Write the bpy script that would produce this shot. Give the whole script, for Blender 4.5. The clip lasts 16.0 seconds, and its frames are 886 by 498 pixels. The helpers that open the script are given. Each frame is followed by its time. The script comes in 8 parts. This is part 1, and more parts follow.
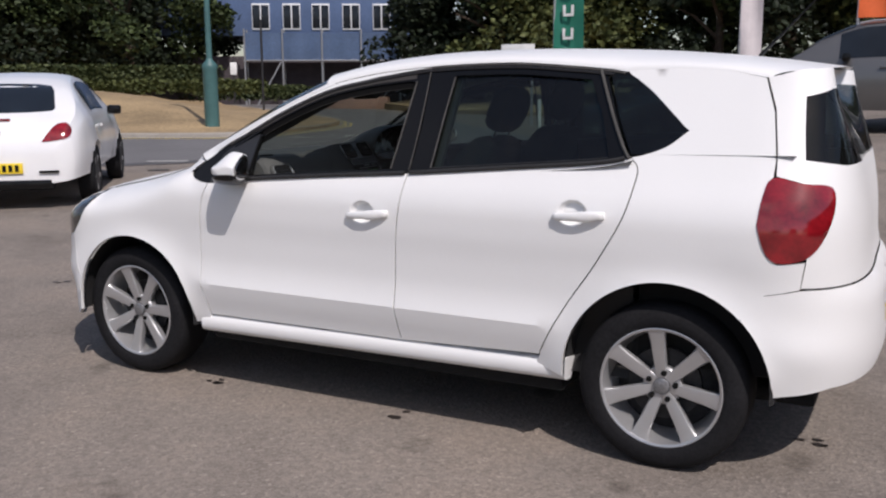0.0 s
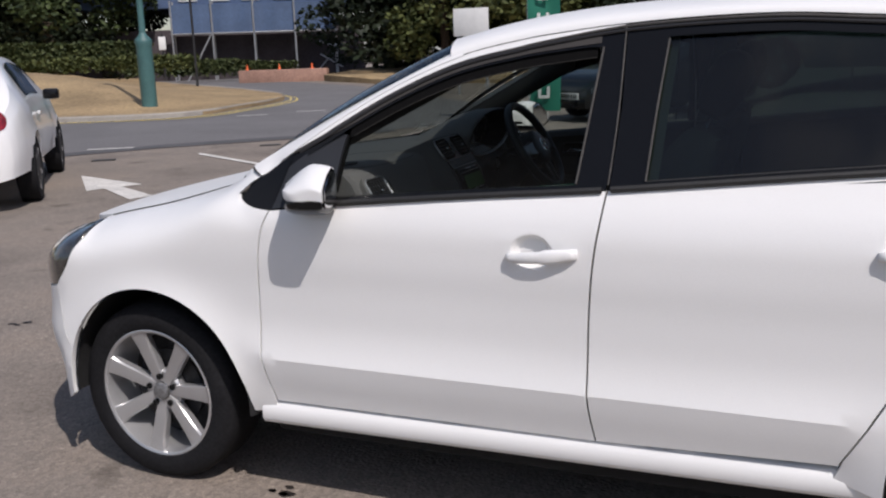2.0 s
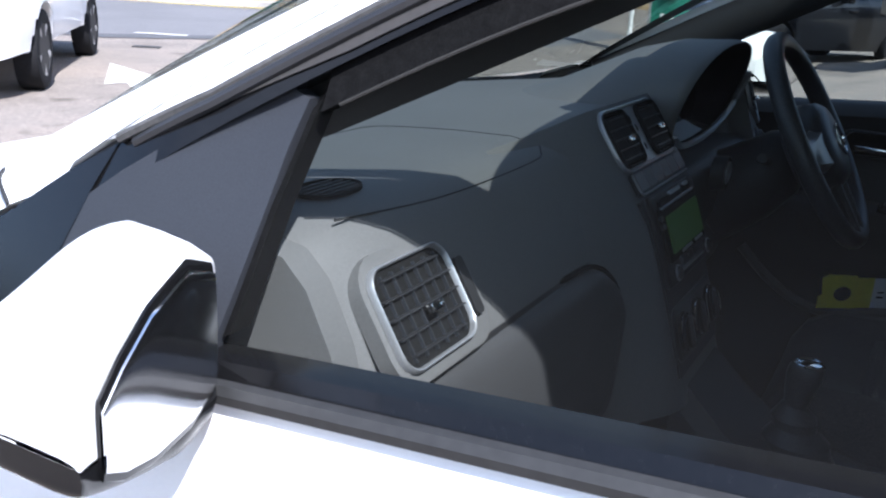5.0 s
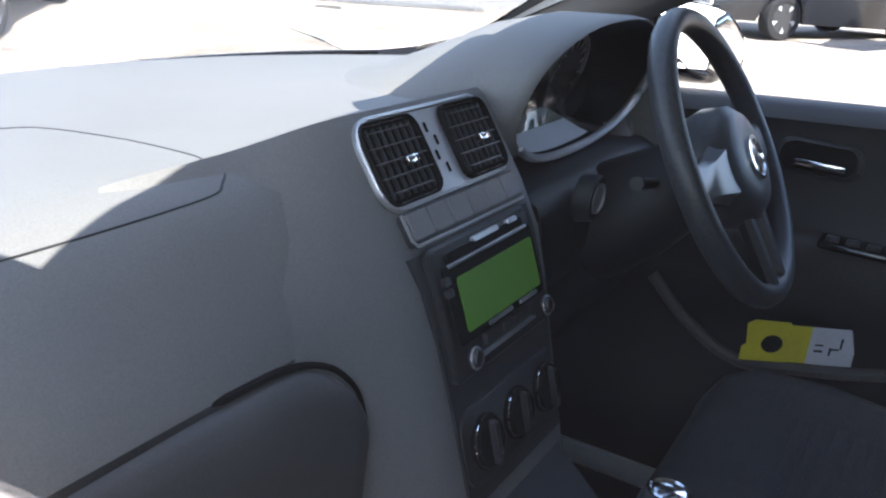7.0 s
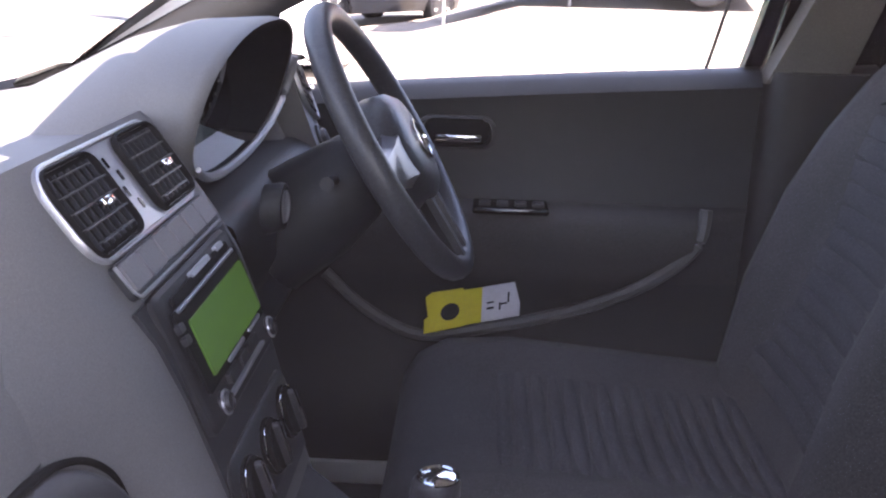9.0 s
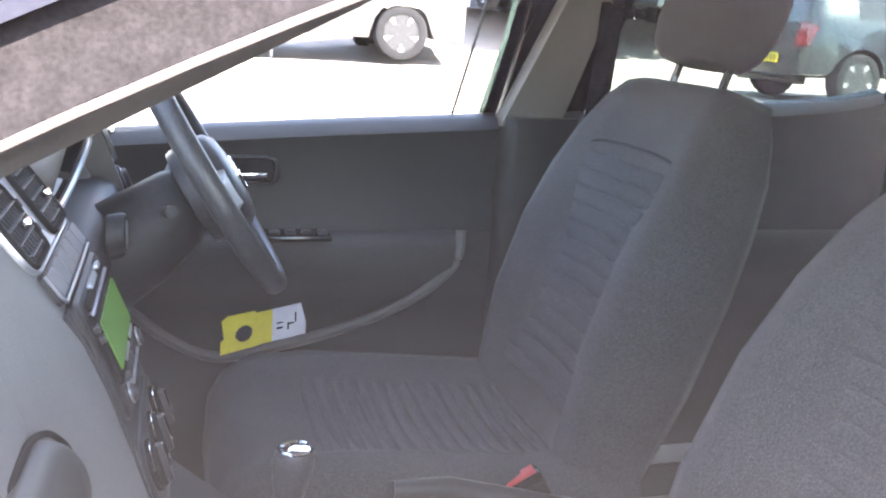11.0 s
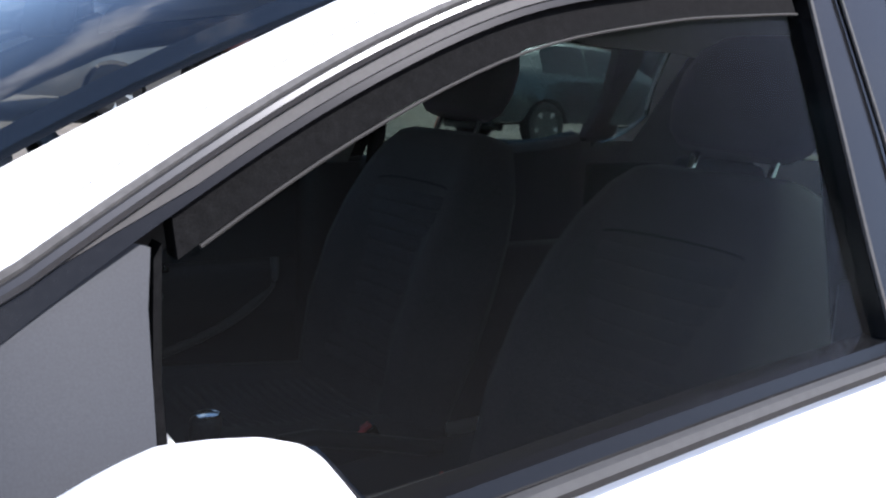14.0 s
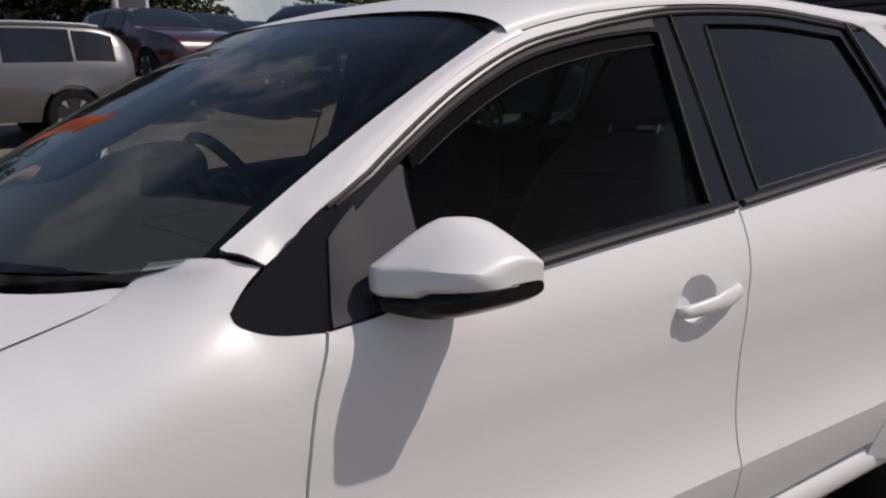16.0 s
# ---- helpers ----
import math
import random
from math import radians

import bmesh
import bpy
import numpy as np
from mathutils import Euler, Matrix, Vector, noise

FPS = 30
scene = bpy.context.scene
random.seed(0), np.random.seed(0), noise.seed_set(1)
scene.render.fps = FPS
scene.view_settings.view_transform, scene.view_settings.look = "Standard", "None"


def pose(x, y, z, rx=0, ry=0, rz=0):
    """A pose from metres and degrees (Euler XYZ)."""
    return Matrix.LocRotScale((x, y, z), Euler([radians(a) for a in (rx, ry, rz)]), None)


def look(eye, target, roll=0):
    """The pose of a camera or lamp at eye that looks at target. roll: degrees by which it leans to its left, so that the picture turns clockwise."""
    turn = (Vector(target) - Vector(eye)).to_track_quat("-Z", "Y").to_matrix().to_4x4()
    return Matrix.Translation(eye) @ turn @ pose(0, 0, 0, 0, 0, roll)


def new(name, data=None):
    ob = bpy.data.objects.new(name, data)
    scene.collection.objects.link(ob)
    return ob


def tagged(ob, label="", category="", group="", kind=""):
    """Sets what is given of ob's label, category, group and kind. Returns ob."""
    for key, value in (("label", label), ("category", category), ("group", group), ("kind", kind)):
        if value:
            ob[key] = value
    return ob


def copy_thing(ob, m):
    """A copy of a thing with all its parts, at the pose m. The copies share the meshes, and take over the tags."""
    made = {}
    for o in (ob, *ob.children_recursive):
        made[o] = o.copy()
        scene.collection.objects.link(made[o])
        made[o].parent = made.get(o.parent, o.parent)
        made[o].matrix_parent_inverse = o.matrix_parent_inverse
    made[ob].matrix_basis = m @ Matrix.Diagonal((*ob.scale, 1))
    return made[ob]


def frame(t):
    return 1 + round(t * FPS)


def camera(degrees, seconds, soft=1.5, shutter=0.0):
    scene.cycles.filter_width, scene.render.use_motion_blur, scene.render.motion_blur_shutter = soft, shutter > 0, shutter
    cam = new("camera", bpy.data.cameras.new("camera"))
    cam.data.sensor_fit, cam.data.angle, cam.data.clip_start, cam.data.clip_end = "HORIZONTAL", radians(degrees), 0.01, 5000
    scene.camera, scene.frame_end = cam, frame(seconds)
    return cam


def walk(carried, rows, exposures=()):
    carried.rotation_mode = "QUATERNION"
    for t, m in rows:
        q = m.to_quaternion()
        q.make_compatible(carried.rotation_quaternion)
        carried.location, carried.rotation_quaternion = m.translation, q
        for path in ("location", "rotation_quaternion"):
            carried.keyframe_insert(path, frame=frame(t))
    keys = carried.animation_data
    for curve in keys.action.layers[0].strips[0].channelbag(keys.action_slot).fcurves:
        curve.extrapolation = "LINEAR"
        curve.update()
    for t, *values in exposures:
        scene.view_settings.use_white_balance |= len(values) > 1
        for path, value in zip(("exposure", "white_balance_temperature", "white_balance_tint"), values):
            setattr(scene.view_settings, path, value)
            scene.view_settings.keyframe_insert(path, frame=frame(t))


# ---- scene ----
from mathutils.bvhtree import BVHTree
from mathutils.geometry import delaunay_2d_cdt

cam = camera(51.7, 16.0, soft=2.2)
PATH = [
    (0, (3.200, -3.832, 1.349), (2.295, -2.084, 0.99), -0.2),
    (0.5, (2.861, -3.664, 1.389), (1.932, -1.939, 0.986), -2.0),
    (1, (2.524, -3.485, 1.374), (1.625, -1.747, 0.961), -2.5),
    (1.5, (2.257, -3.247, 1.379), (1.419, -1.48, 0.96), -2.3),
    (2, (1.979, -2.996, 1.362), (1.207, -1.201, 0.934), -2.0),
    (2.5, (1.769, -2.671, 1.34), (1.02, -0.875, 0.879), -1.4),
    (3, (1.604, -2.327, 1.341), (0.847, -0.546, 0.834), 0.0),
    (3.2, (1.524, -2.195, 1.326), (0.757, -0.423, 0.806), 0.3),
    (5.3, (1.081, -1.118, 1.222), (0.181, 0.559, 0.607), 4.0),
    (5.5, (1.078, -1.052, 1.218), (0.193, 0.626, 0.585), 4.7),
    (6, (1.102, -0.882, 1.218), (0.159, 0.74, 0.525), 5.0),
    (6.5, (1.132, -0.781, 1.221), (0.187, 0.833, 0.512), 6.2),
    (7, (1.15, -0.746, 1.225), (0.269, 0.915, 0.543), 5.9),
    (7.5, (1.163, -0.716, 1.236), (0.387, 1.004, 0.573), 5.2),
    (8, (1.157, -0.708, 1.236), (0.529, 1.079, 0.594), 4.5),
    (8.5, (1.111, -0.714, 1.221), (0.745, 1.152, 0.601), 3.1),
    (9, (1.037, -0.738, 1.212), (0.967, 1.163, 0.592), 1.7),
    (9.2, (1.02, -0.761, 1.205), (1.022, 1.145, 0.596), 1.1),
    (11.3, (0.846, -0.945, 1.223), (1.518, 0.882, 0.766), 4.7),
    (11.5, (0.821, -0.952, 1.22), (1.568, 0.851, 0.784), 5.1),
    (12, (0.788, -0.987, 1.224), (1.671, 0.759, 0.809), 5.0),
    (12.5, (0.77, -1.053, 1.227), (1.749, 0.648, 0.842), 4.0),
    (13, (0.732, -1.108, 1.23), (1.773, 0.566, 0.889), 4.8),
    (13.5, (0.659, -1.157, 1.235), (1.732, 0.498, 0.907), 4.3),
    (13.7, (0.614, -1.182, 1.233), (1.713, 0.457, 0.907), 3.8),
    (14, (0.56, -1.236, 1.23), (1.674, 0.39, 0.888), 2.9),
    (14.3, (0.499, -1.331, 1.226), (1.608, 0.295, 0.87), 0.7),
    (14.5, (0.45, -1.408, 1.228), (1.576, 0.208, 0.883), 0.6),
    (15, (0.334, -1.564, 1.24), (1.453, 0.057, 0.894), 0.1),
    (15.2, (0.264, -1.617, 1.248), (1.394, -0.005, 0.895), 0.1),
    (15.5, (0.13, -1.704, 1.235), (1.289, -0.108, 0.907), -0.6),
    (16, (-0.099, -1.853, 1.245), (1.112, -0.299, 0.901), -1.1),
]
EXPOSURES = [(0, -0.24, 6400, 17), (3.0, -0.22, 6400, 15), (5.3, 2.0, 5600, 14), (5.6, 2.55, 5600, 14), (6.2, 3.1, 5700, 16), (7.2, 3.82, 6500, 26), (8.3, 3.85, 6700, 34), (8.7, 4.2, 6850, 38), (9.2, 4.75, 7100, 43), (11.3, 5.42, 6850, 25), (12.6, 5.1, 6450, 21), (13.3, 3.98, 5800, 17), (13.8, 2.0, 5800, 16), (14.1, 0.95, 6050, 16), (14.4, -0.2, 6600, 17), (14.7, -0.5, 6750, 18), (16, -0.66, 6700, 17)]
walk(cam, [(t, look(eye, target, roll)) for t, eye, target, roll in PATH], EXPOSURES)

# ---------------------------------------------------------------- light
world = bpy.data.worlds.new("sky")
scene.world = world
world.use_nodes = True
wn = world.node_tree
sky = wn.nodes.new("ShaderNodeTexSky")
sky.sky_type = "NISHITA"
sky.sun_disc = False
SUN = Vector((0.655, -0.515, 1.0)).normalized()
sky.sun_elevation = math.asin(SUN.z)
sky.sun_rotation = math.atan2(SUN.x, SUN.y)
where = wn.nodes.new("ShaderNodeTexCoord")
puffs = wn.nodes.new("ShaderNodeTexNoise")
puffs.inputs["Scale"].default_value, puffs.inputs["Detail"].default_value, puffs.inputs["Roughness"].default_value = 2.6, 7, 0.62
wn.links.new(where.outputs["Generated"], puffs.inputs["Vector"])
cover = wn.nodes.new("ShaderNodeMapRange")
cover.inputs["From Min"].default_value, cover.inputs["From Max"].default_value, cover.inputs["To Max"].default_value = 0.52, 0.68, 0.9
wn.links.new(puffs.outputs["Fac"], cover.inputs["Value"])
veiled = wn.nodes.new("ShaderNodeMix")
veiled.data_type = "RGBA"
veiled.inputs[7].default_value = (8.0, 8.2, 8.5, 1)
wn.links.new(cover.outputs[0], veiled.inputs[0])
wn.links.new(sky.outputs[0], veiled.inputs[6])
wn.links.new(veiled.outputs[2], wn.nodes["Background"].inputs[0])
wn.nodes["Background"].inputs[1].default_value = 0.11
sun = new("sun", bpy.data.lights.new("sun", "SUN"))
sun.data.energy, sun.data.angle, sun.data.color = 4.2, radians(0.55), (1.0, 0.95, 0.88)
sun.matrix_world = look(SUN * 30, (0, 0, 0))


# ---------------------------------------------------------------- materials
def material(name):
    m = bpy.data.materials.new(name)
    m.use_nodes = True
    return m, m.node_tree, m.node_tree.nodes["Principled BSDF"]


def surface(name, color, rough=0.5, metal=0.0, grain=0.0, scale=60.0, bump=0.0, big=0.0, big_scale=3.0, coat=0.0, spec=0.5):
    """A procedural surface: colour varied at a fine and a coarse scale, with fine relief."""
    m, nt, p = material(name)
    tc = nt.nodes.new("ShaderNodeTexCoord")
    fine = nt.nodes.new("ShaderNodeTexNoise")
    fine.inputs["Scale"].default_value, fine.inputs["Detail"].default_value = scale, 4
    nt.links.new(tc.outputs["Object"], fine.inputs["Vector"])
    coarse = nt.nodes.new("ShaderNodeTexNoise")
    coarse.inputs["Scale"].default_value, coarse.inputs["Detail"].default_value = big_scale, 5
    nt.links.new(tc.outputs["Object"], coarse.inputs["Vector"])
    last = None
    for tex, amount in ((fine, grain), (coarse, big)):
        ramp = nt.nodes.new("ShaderNodeMapRange")
        ramp.inputs["From Min"].default_value, ramp.inputs["From Max"].default_value = 0.3, 0.7
        ramp.inputs["To Min"].default_value, ramp.inputs["To Max"].default_value = 1 - amount, 1 + amount
        nt.links.new(tex.outputs["Fac"], ramp.inputs["Value"])
        if last is None:
            last = ramp.outputs[0]
        else:
            mul = nt.nodes.new("ShaderNodeMath")
            mul.operation = "MULTIPLY"
            nt.links.new(last, mul.inputs[0])
            nt.links.new(ramp.outputs[0], mul.inputs[1])
            last = mul.outputs[0]
    col = nt.nodes.new("ShaderNodeVectorMath")
    col.operation = "SCALE"
    col.inputs[0].default_value = color
    nt.links.new(last, col.inputs["Scale"])
    nt.links.new(col.outputs[0], p.inputs["Base Color"])
    p.inputs["Roughness"].default_value = rough
    p.inputs["Metallic"].default_value = metal
    p.inputs["Specular IOR Level"].default_value = spec
    p.inputs["Coat Weight"].default_value = coat
    p.inputs["Coat Roughness"].default_value = 0.06
    if bump:
        b = nt.nodes.new("ShaderNodeBump")
        b.inputs["Strength"].default_value, b.inputs["Distance"].default_value = bump, 0.0009
        nt.links.new(fine.outputs["Fac"], b.inputs["Height"])
        nt.links.new(b.outputs[0], p.inputs["Normal"])
    return m


def glass(name, tint, gloss=1.0, dust=0.0, low_haze=0.0):
    """A thin pane: clear or tinted, with a Fresnel gloss and a film of dust that also paints haze."""
    m, nt, p = material(name)
    nt.nodes.remove(p)
    out = nt.nodes["Material Output"]
    clear = nt.nodes.new("ShaderNodeBsdfTransparent")
    clear.inputs[0].default_value = (*tint, 1)
    shine = nt.nodes.new("ShaderNodeBsdfGlossy")
    shine.inputs["Roughness"].default_value = 0.015
    edge = nt.nodes.new("ShaderNodeLayerWeight")
    edge.inputs["Blend"].default_value = 0.5
    power = nt.nodes.new("ShaderNodeMath")
    power.operation = "POWER"
    power.inputs[1].default_value = 5.0
    nt.links.new(edge.outputs["Facing"], power.inputs[0])
    mul = nt.nodes.new("ShaderNodeMath")
    mul.operation = "MULTIPLY_ADD"
    mul.use_clamp = True
    mul.inputs[1].default_value, mul.inputs[2].default_value = 0.95, 0.042 * gloss
    nt.links.new(power.outputs[0], mul.inputs[0])
    mix = nt.nodes.new("ShaderNodeMixShader")
    nt.links.new(mul.outputs[0], mix.inputs[0])
    nt.links.new(clear.outputs[0], mix.inputs[1])
    nt.links.new(shine.outputs[0], mix.inputs[2])
    if dust:
        film = nt.nodes.new("ShaderNodeBsdfDiffuse")
        film.inputs[0].default_value = (0.75, 0.74, 0.72, 1)
        spots = nt.nodes.new("ShaderNodeTexNoise")
        spots.inputs["Scale"].default_value, spots.inputs["Detail"].default_value = 9.0, 8
        amount = nt.nodes.new("ShaderNodeMapRange")
        amount.inputs["To Min"].default_value, amount.inputs["To Max"].default_value = dust * 0.6, dust * 1.4
        nt.links.new(spots.outputs["Fac"], amount.inputs["Value"])
        over = nt.nodes.new("ShaderNodeMixShader")
        nt.links.new(amount.outputs[0], over.inputs[0])
        if low_haze:
            # a thicker film at the pane's foot stands in for reflected haze
            geo = nt.nodes.new("ShaderNodeNewGeometry")
            split = nt.nodes.new("ShaderNodeSeparateXYZ")
            nt.links.new(geo.outputs["Position"], split.inputs[0])
            foot = nt.nodes.new("ShaderNodeMapRange")
            foot.interpolation_type = "SMOOTHSTEP"
            foot.inputs["From Min"].default_value, foot.inputs["From Max"].default_value = 1.20, 0.96
            foot.inputs["To Min"].default_value, foot.inputs["To Max"].default_value = 0.0, low_haze
            nt.links.new(split.outputs["Z"], foot.inputs["Value"])
            total = nt.nodes.new("ShaderNodeMath")
            nt.links.new(amount.outputs[0], total.inputs[0])
            nt.links.new(foot.outputs[0], total.inputs[1])
            nt.links.new(total.outputs[0], over.inputs[0])
        nt.links.new(mix.outputs[0], over.inputs[1])
        nt.links.new(film.outputs[0], over.inputs[2])
        mix = over
    nt.links.new(mix.outputs[0], out.inputs[0])
    return m


def emissive(name, color, strength, base):
    m, nt, p = material(name)
    p.inputs["Base Color"].default_value = (*base, 1)
    p.inputs["Emission Color"].default_value = (*color, 1)
    p.inputs["Emission Strength"].default_value = strength
    return m


PAINT = surface("white_car_paint", (0.80, 0.80, 0.79), 0.38, grain=0.015, scale=300, big=0.02, big_scale=1.5, coat=0.12)
BLACK_TRIM = surface("black_trim", (0.0065, 0.0065, 0.007), 0.15, grain=0.2, scale=250, spec=0.28)
GREY_TRIM = surface("grey_mirror_sail_plastic", (0.026, 0.028, 0.0325), 0.5, grain=0.12, scale=600, bump=0.03, spec=0.25)
RUBBER = surface("seal_rubber", (0.018, 0.018, 0.018), 0.62, grain=0.25, scale=120, bump=0.15)
SEAL = surface("dusty_grey_seal", (0.060, 0.057, 0.054), 0.75, grain=0.25, scale=160, bump=0.05, big=0.2, big_scale=12)
SASH = surface("sash_gloss", (0.03, 0.03, 0.032), 0.3, metal=0.2, grain=0.05, scale=200)
TYRE = surface("tyre_rubber", (0.014, 0.014, 0.0155), 0.8, grain=0.25, scale=90, bump=0.2, big=0.2, big_scale=6, spec=0.15)
CAP_GREY = surface("grey_wheel_cap", (0.20, 0.20, 0.205), 0.4, metal=0.4, grain=0.3, scale=120, big=0.2, big_scale=60)
ALLOY = surface("silver_alloy", (0.50, 0.50, 0.505), 0.30, metal=0.6, grain=0.05, scale=400, big=0.06, big_scale=8)
DARK_STEEL = surface("dark_steel", (0.03, 0.03, 0.032), 0.6, metal=0.4, grain=0.3, scale=60, bump=0.2)
WELL = surface("wheel_well_lining", (0.011, 0.011, 0.012), 0.9, grain=0.3, scale=80, bump=0.3)
CHROME = surface("chrome", (0.75, 0.75, 0.76), 0.12, metal=1.0, grain=0.03, scale=200)
SATIN = surface("satin_silver_trim", (0.43, 0.43, 0.44), 0.36, metal=0.65, grain=0.05, scale=500)
DASH = surface("soft_dash_plastic", (0.124, 0.121, 0.119), 0.58, grain=0.12, scale=700, bump=0.16, big=0.06, big_scale=5)
DASH_LOW = surface("hard_dark_plastic", (0.018, 0.0176, 0.0183), 0.5, grain=0.13, scale=600, bump=0.12, big=0.08, big_scale=5)
# glovebox colour carries the shade that falls low on the dash
GLOVE = surface("shaded_lid_plastic", (0.050, 0.049, 0.050), 0.5, grain=0.13, scale=650, bump=0.14, big=0.06, big_scale=5)
COLUMN = surface("black_column_plastic", (0.017, 0.017, 0.0178), 0.55, grain=0.13, scale=600, bump=0.1, spec=0.3)
SWITCH = surface("grey_switch_plastic", (0.125, 0.116, 0.118), 0.5, grain=0.1, scale=500)
DARK_SATIN = surface("dark_satin_trim", (0.17, 0.17, 0.175), 0.35, metal=0.7, grain=0.05, scale=500)
STACK_FACE = surface("dark_stack_plastic", (0.026, 0.0255, 0.0265), 0.42, grain=0.1, scale=500, bump=0.06)
# bluish white ledge colour stands in for sky caught by the instrument lens
LENS_GLARE = surface("painted_lens_glare", (0.84, 0.85, 0.90), 0.3, metal=0.1, grain=0.05, scale=400)
VENT_DARK = surface("vent_black", (0.009, 0.009, 0.009), 0.8, grain=0.2, scale=200, spec=0.12)
CARD = surface("door_card_plastic", (0.019, 0.018, 0.018), 0.6, grain=0.13, scale=500, bump=0.15, big=0.08, big_scale=4)
ARMREST = surface("grey_armrest_cloth", (0.042, 0.039, 0.038), 0.9, grain=0.25, scale=500, bump=0.3, big=0.08, big_scale=5)
CARPET = surface("black_carpet", (0.007, 0.007, 0.0075), 0.95, grain=0.5, scale=600, bump=0.6, big=0.2, big_scale=9)
HEADLINER = surface("grey_headliner", (0.42, 0.41, 0.39), 0.95, grain=0.1, scale=500, bump=0.3)
PILLAR_TRIM = surface("beige_grey_pillar_trim", (0.16, 0.15, 0.137), 0.7, grain=0.1, scale=400, bump=0.25)
CLOTH = surface("charcoal_seat_cloth", (0.040, 0.038, 0.039), 0.95, grain=0.35, scale=520, bump=0.3, big=0.12, big_scale=7)
CLOTH_MID = surface("ribbed_seat_cloth", (0.037, 0.036, 0.039), 0.95, grain=0.4, scale=450, bump=0.35, big=0.12, big_scale=7)
# headrest tone: under half that of CLOTH
REST_CLOTH = surface("dark_headrest_cloth", (0.017, 0.016, 0.017), 0.95, grain=0.12, scale=300, big=0.1, big_scale=7)
# pillar lining darkened: the cabin's dim rear is put into its colour
SHADED_TRIM = surface("shaded_rear_pillar_trim", (0.050, 0.048, 0.046), 0.75, grain=0.1, scale=400, bump=0.25)
LIP = surface("grey_pocket_edge", (0.075, 0.071, 0.069), 0.55, grain=0.13, scale=500, bump=0.1)
SEAM = surface("dark_seat_seam", (0.014, 0.013, 0.014), 0.9, grain=0.3, scale=600)
LEATHER = surface("black_wheel_leather", (0.038, 0.038, 0.041), 0.42, grain=0.2, scale=300, bump=0.3)
GLOSS_BLACK = surface("gloss_black", (0.012, 0.012, 0.013), 0.15, grain=0.1, scale=60)
CLEAR = glass("clear_glass", (0.68, 0.72, 0.70), 0.02, 0.0004, 0.0062)
SCREEN_GLASS = glass("windscreen_glass", (0.50, 0.53, 0.50), 1.0, 0.002)
TINT = glass("tinted_glass", (0.17, 0.235, 0.22), 1.0, 0.006)
RED_LENS = surface("red_lens", (0.20, 0.006, 0.010), 0.12, grain=0.12, scale=90, big=0.45, big_scale=14, coat=1.0)
LAMP_CLEAR = surface("lamp_reflector", (0.07, 0.066, 0.062), 0.2, metal=0.6, grain=0.4, scale=40, big=0.4, big_scale=20, coat=1.0)
PLATE_YELLOW = surface("yellow_plate", (0.80, 0.58, 0.03), 0.4, grain=0.05, scale=90, big=0.05)
LCD = emissive("green_display", (0.10, 0.30, 0.02), 0.012, (0.035, 0.10, 0.012))


# ---------------------------------------------------------------- building helpers
def thing(name, label, category, group="", kind="", at=(0, 0, 0)):
    ob = new(name)
    ob.location = at
    ob.empty_display_size = 0.1
    return tagged(ob, label, category, group, kind)


def part(name, bm, mat, parent=None, label="", smooth=True, sharp=40):
    """Links a bmesh as one mesh object, under a thing or a part."""
    me = bpy.data.meshes.new(name)
    bmesh.ops.recalc_face_normals(bm, faces=bm.faces)
    if smooth:
        for f in bm.faces:
            f.smooth = True
        for e in bm.edges:
            if len(e.link_faces) == 2 and e.calc_face_angle(0) > radians(sharp):
                e.smooth = False
    bm.to_mesh(me)
    bm.free()
    for one in mat if isinstance(mat, (list, tuple)) else (mat,):
        me.materials.append(one)
    ob = new(name, me)
    if parent is not None:
        ob.parent = parent
    return tagged(ob, label)


def box(bm, x0, x1, y0, y1, z0, z1, bevel=0.0, m=None, seg=2):
    r = bmesh.ops.create_cube(bm, size=1)
    vs = r["verts"]
    bmesh.ops.transform(bm, verts=vs, matrix=Matrix.LocRotScale(((x0 + x1) / 2, (y0 + y1) / 2, (z0 + z1) / 2), None, (x1 - x0, y1 - y0, z1 - z0)))
    if bevel:
        es = list({e for v in vs for e in v.link_edges})
        out = bmesh.ops.bevel(bm, geom=es, offset=bevel, segments=seg, affect="EDGES", profile=0.5)
        vs = list({v for f in out["faces"] for v in f.verts} | {v for v in vs if v.is_valid})
    if m is not None:
        bmesh.ops.transform(bm, verts=vs, matrix=m)
    return vs


def loft(bm, rings, closed=True, caps=True):
    """Joins rings of points, each of one length, into a skin."""
    rows = [[bm.verts.new(p) for p in ring] for ring in rings]
    n = len(rows[0])
    for a, b in zip(rows, rows[1:]):
        for i in range(n if closed else n - 1):
            j = (i + 1) % n
            try:
                bm.faces.new((a[i], a[j], b[j], b[i]))
            except ValueError:
                pass
    if caps and closed:
        for row in (rows[0], rows[-1]):
            try:
                bm.faces.new(row)
            except ValueError:
                pass
    return rows


def tube(bm, pts, radius, n=10, squash=1.0):
    """A round bar along points; radius may be a list."""
    pts = [Vector(p) for p in pts]
    rings = []
    up = Vector((0.13, 0.21, 1)).normalized()
    for i, p in enumerate(pts):
        d = (pts[min(i + 1, len(pts) - 1)] - pts[max(i - 1, 0)]).normalized()
        if abs(d.dot(up)) > 0.95:
            up = Vector((1, 0.1, 0)).normalized()
        s = d.cross(up).normalized()
        t = s.cross(d)
        r = radius[i] if isinstance(radius, (list, tuple)) else radius
        rings.append([p + s * r * math.cos(a) + t * r * squash * math.sin(a) for a in [2 * math.pi * k / n for k in range(n)]])
    loft(bm, rings)


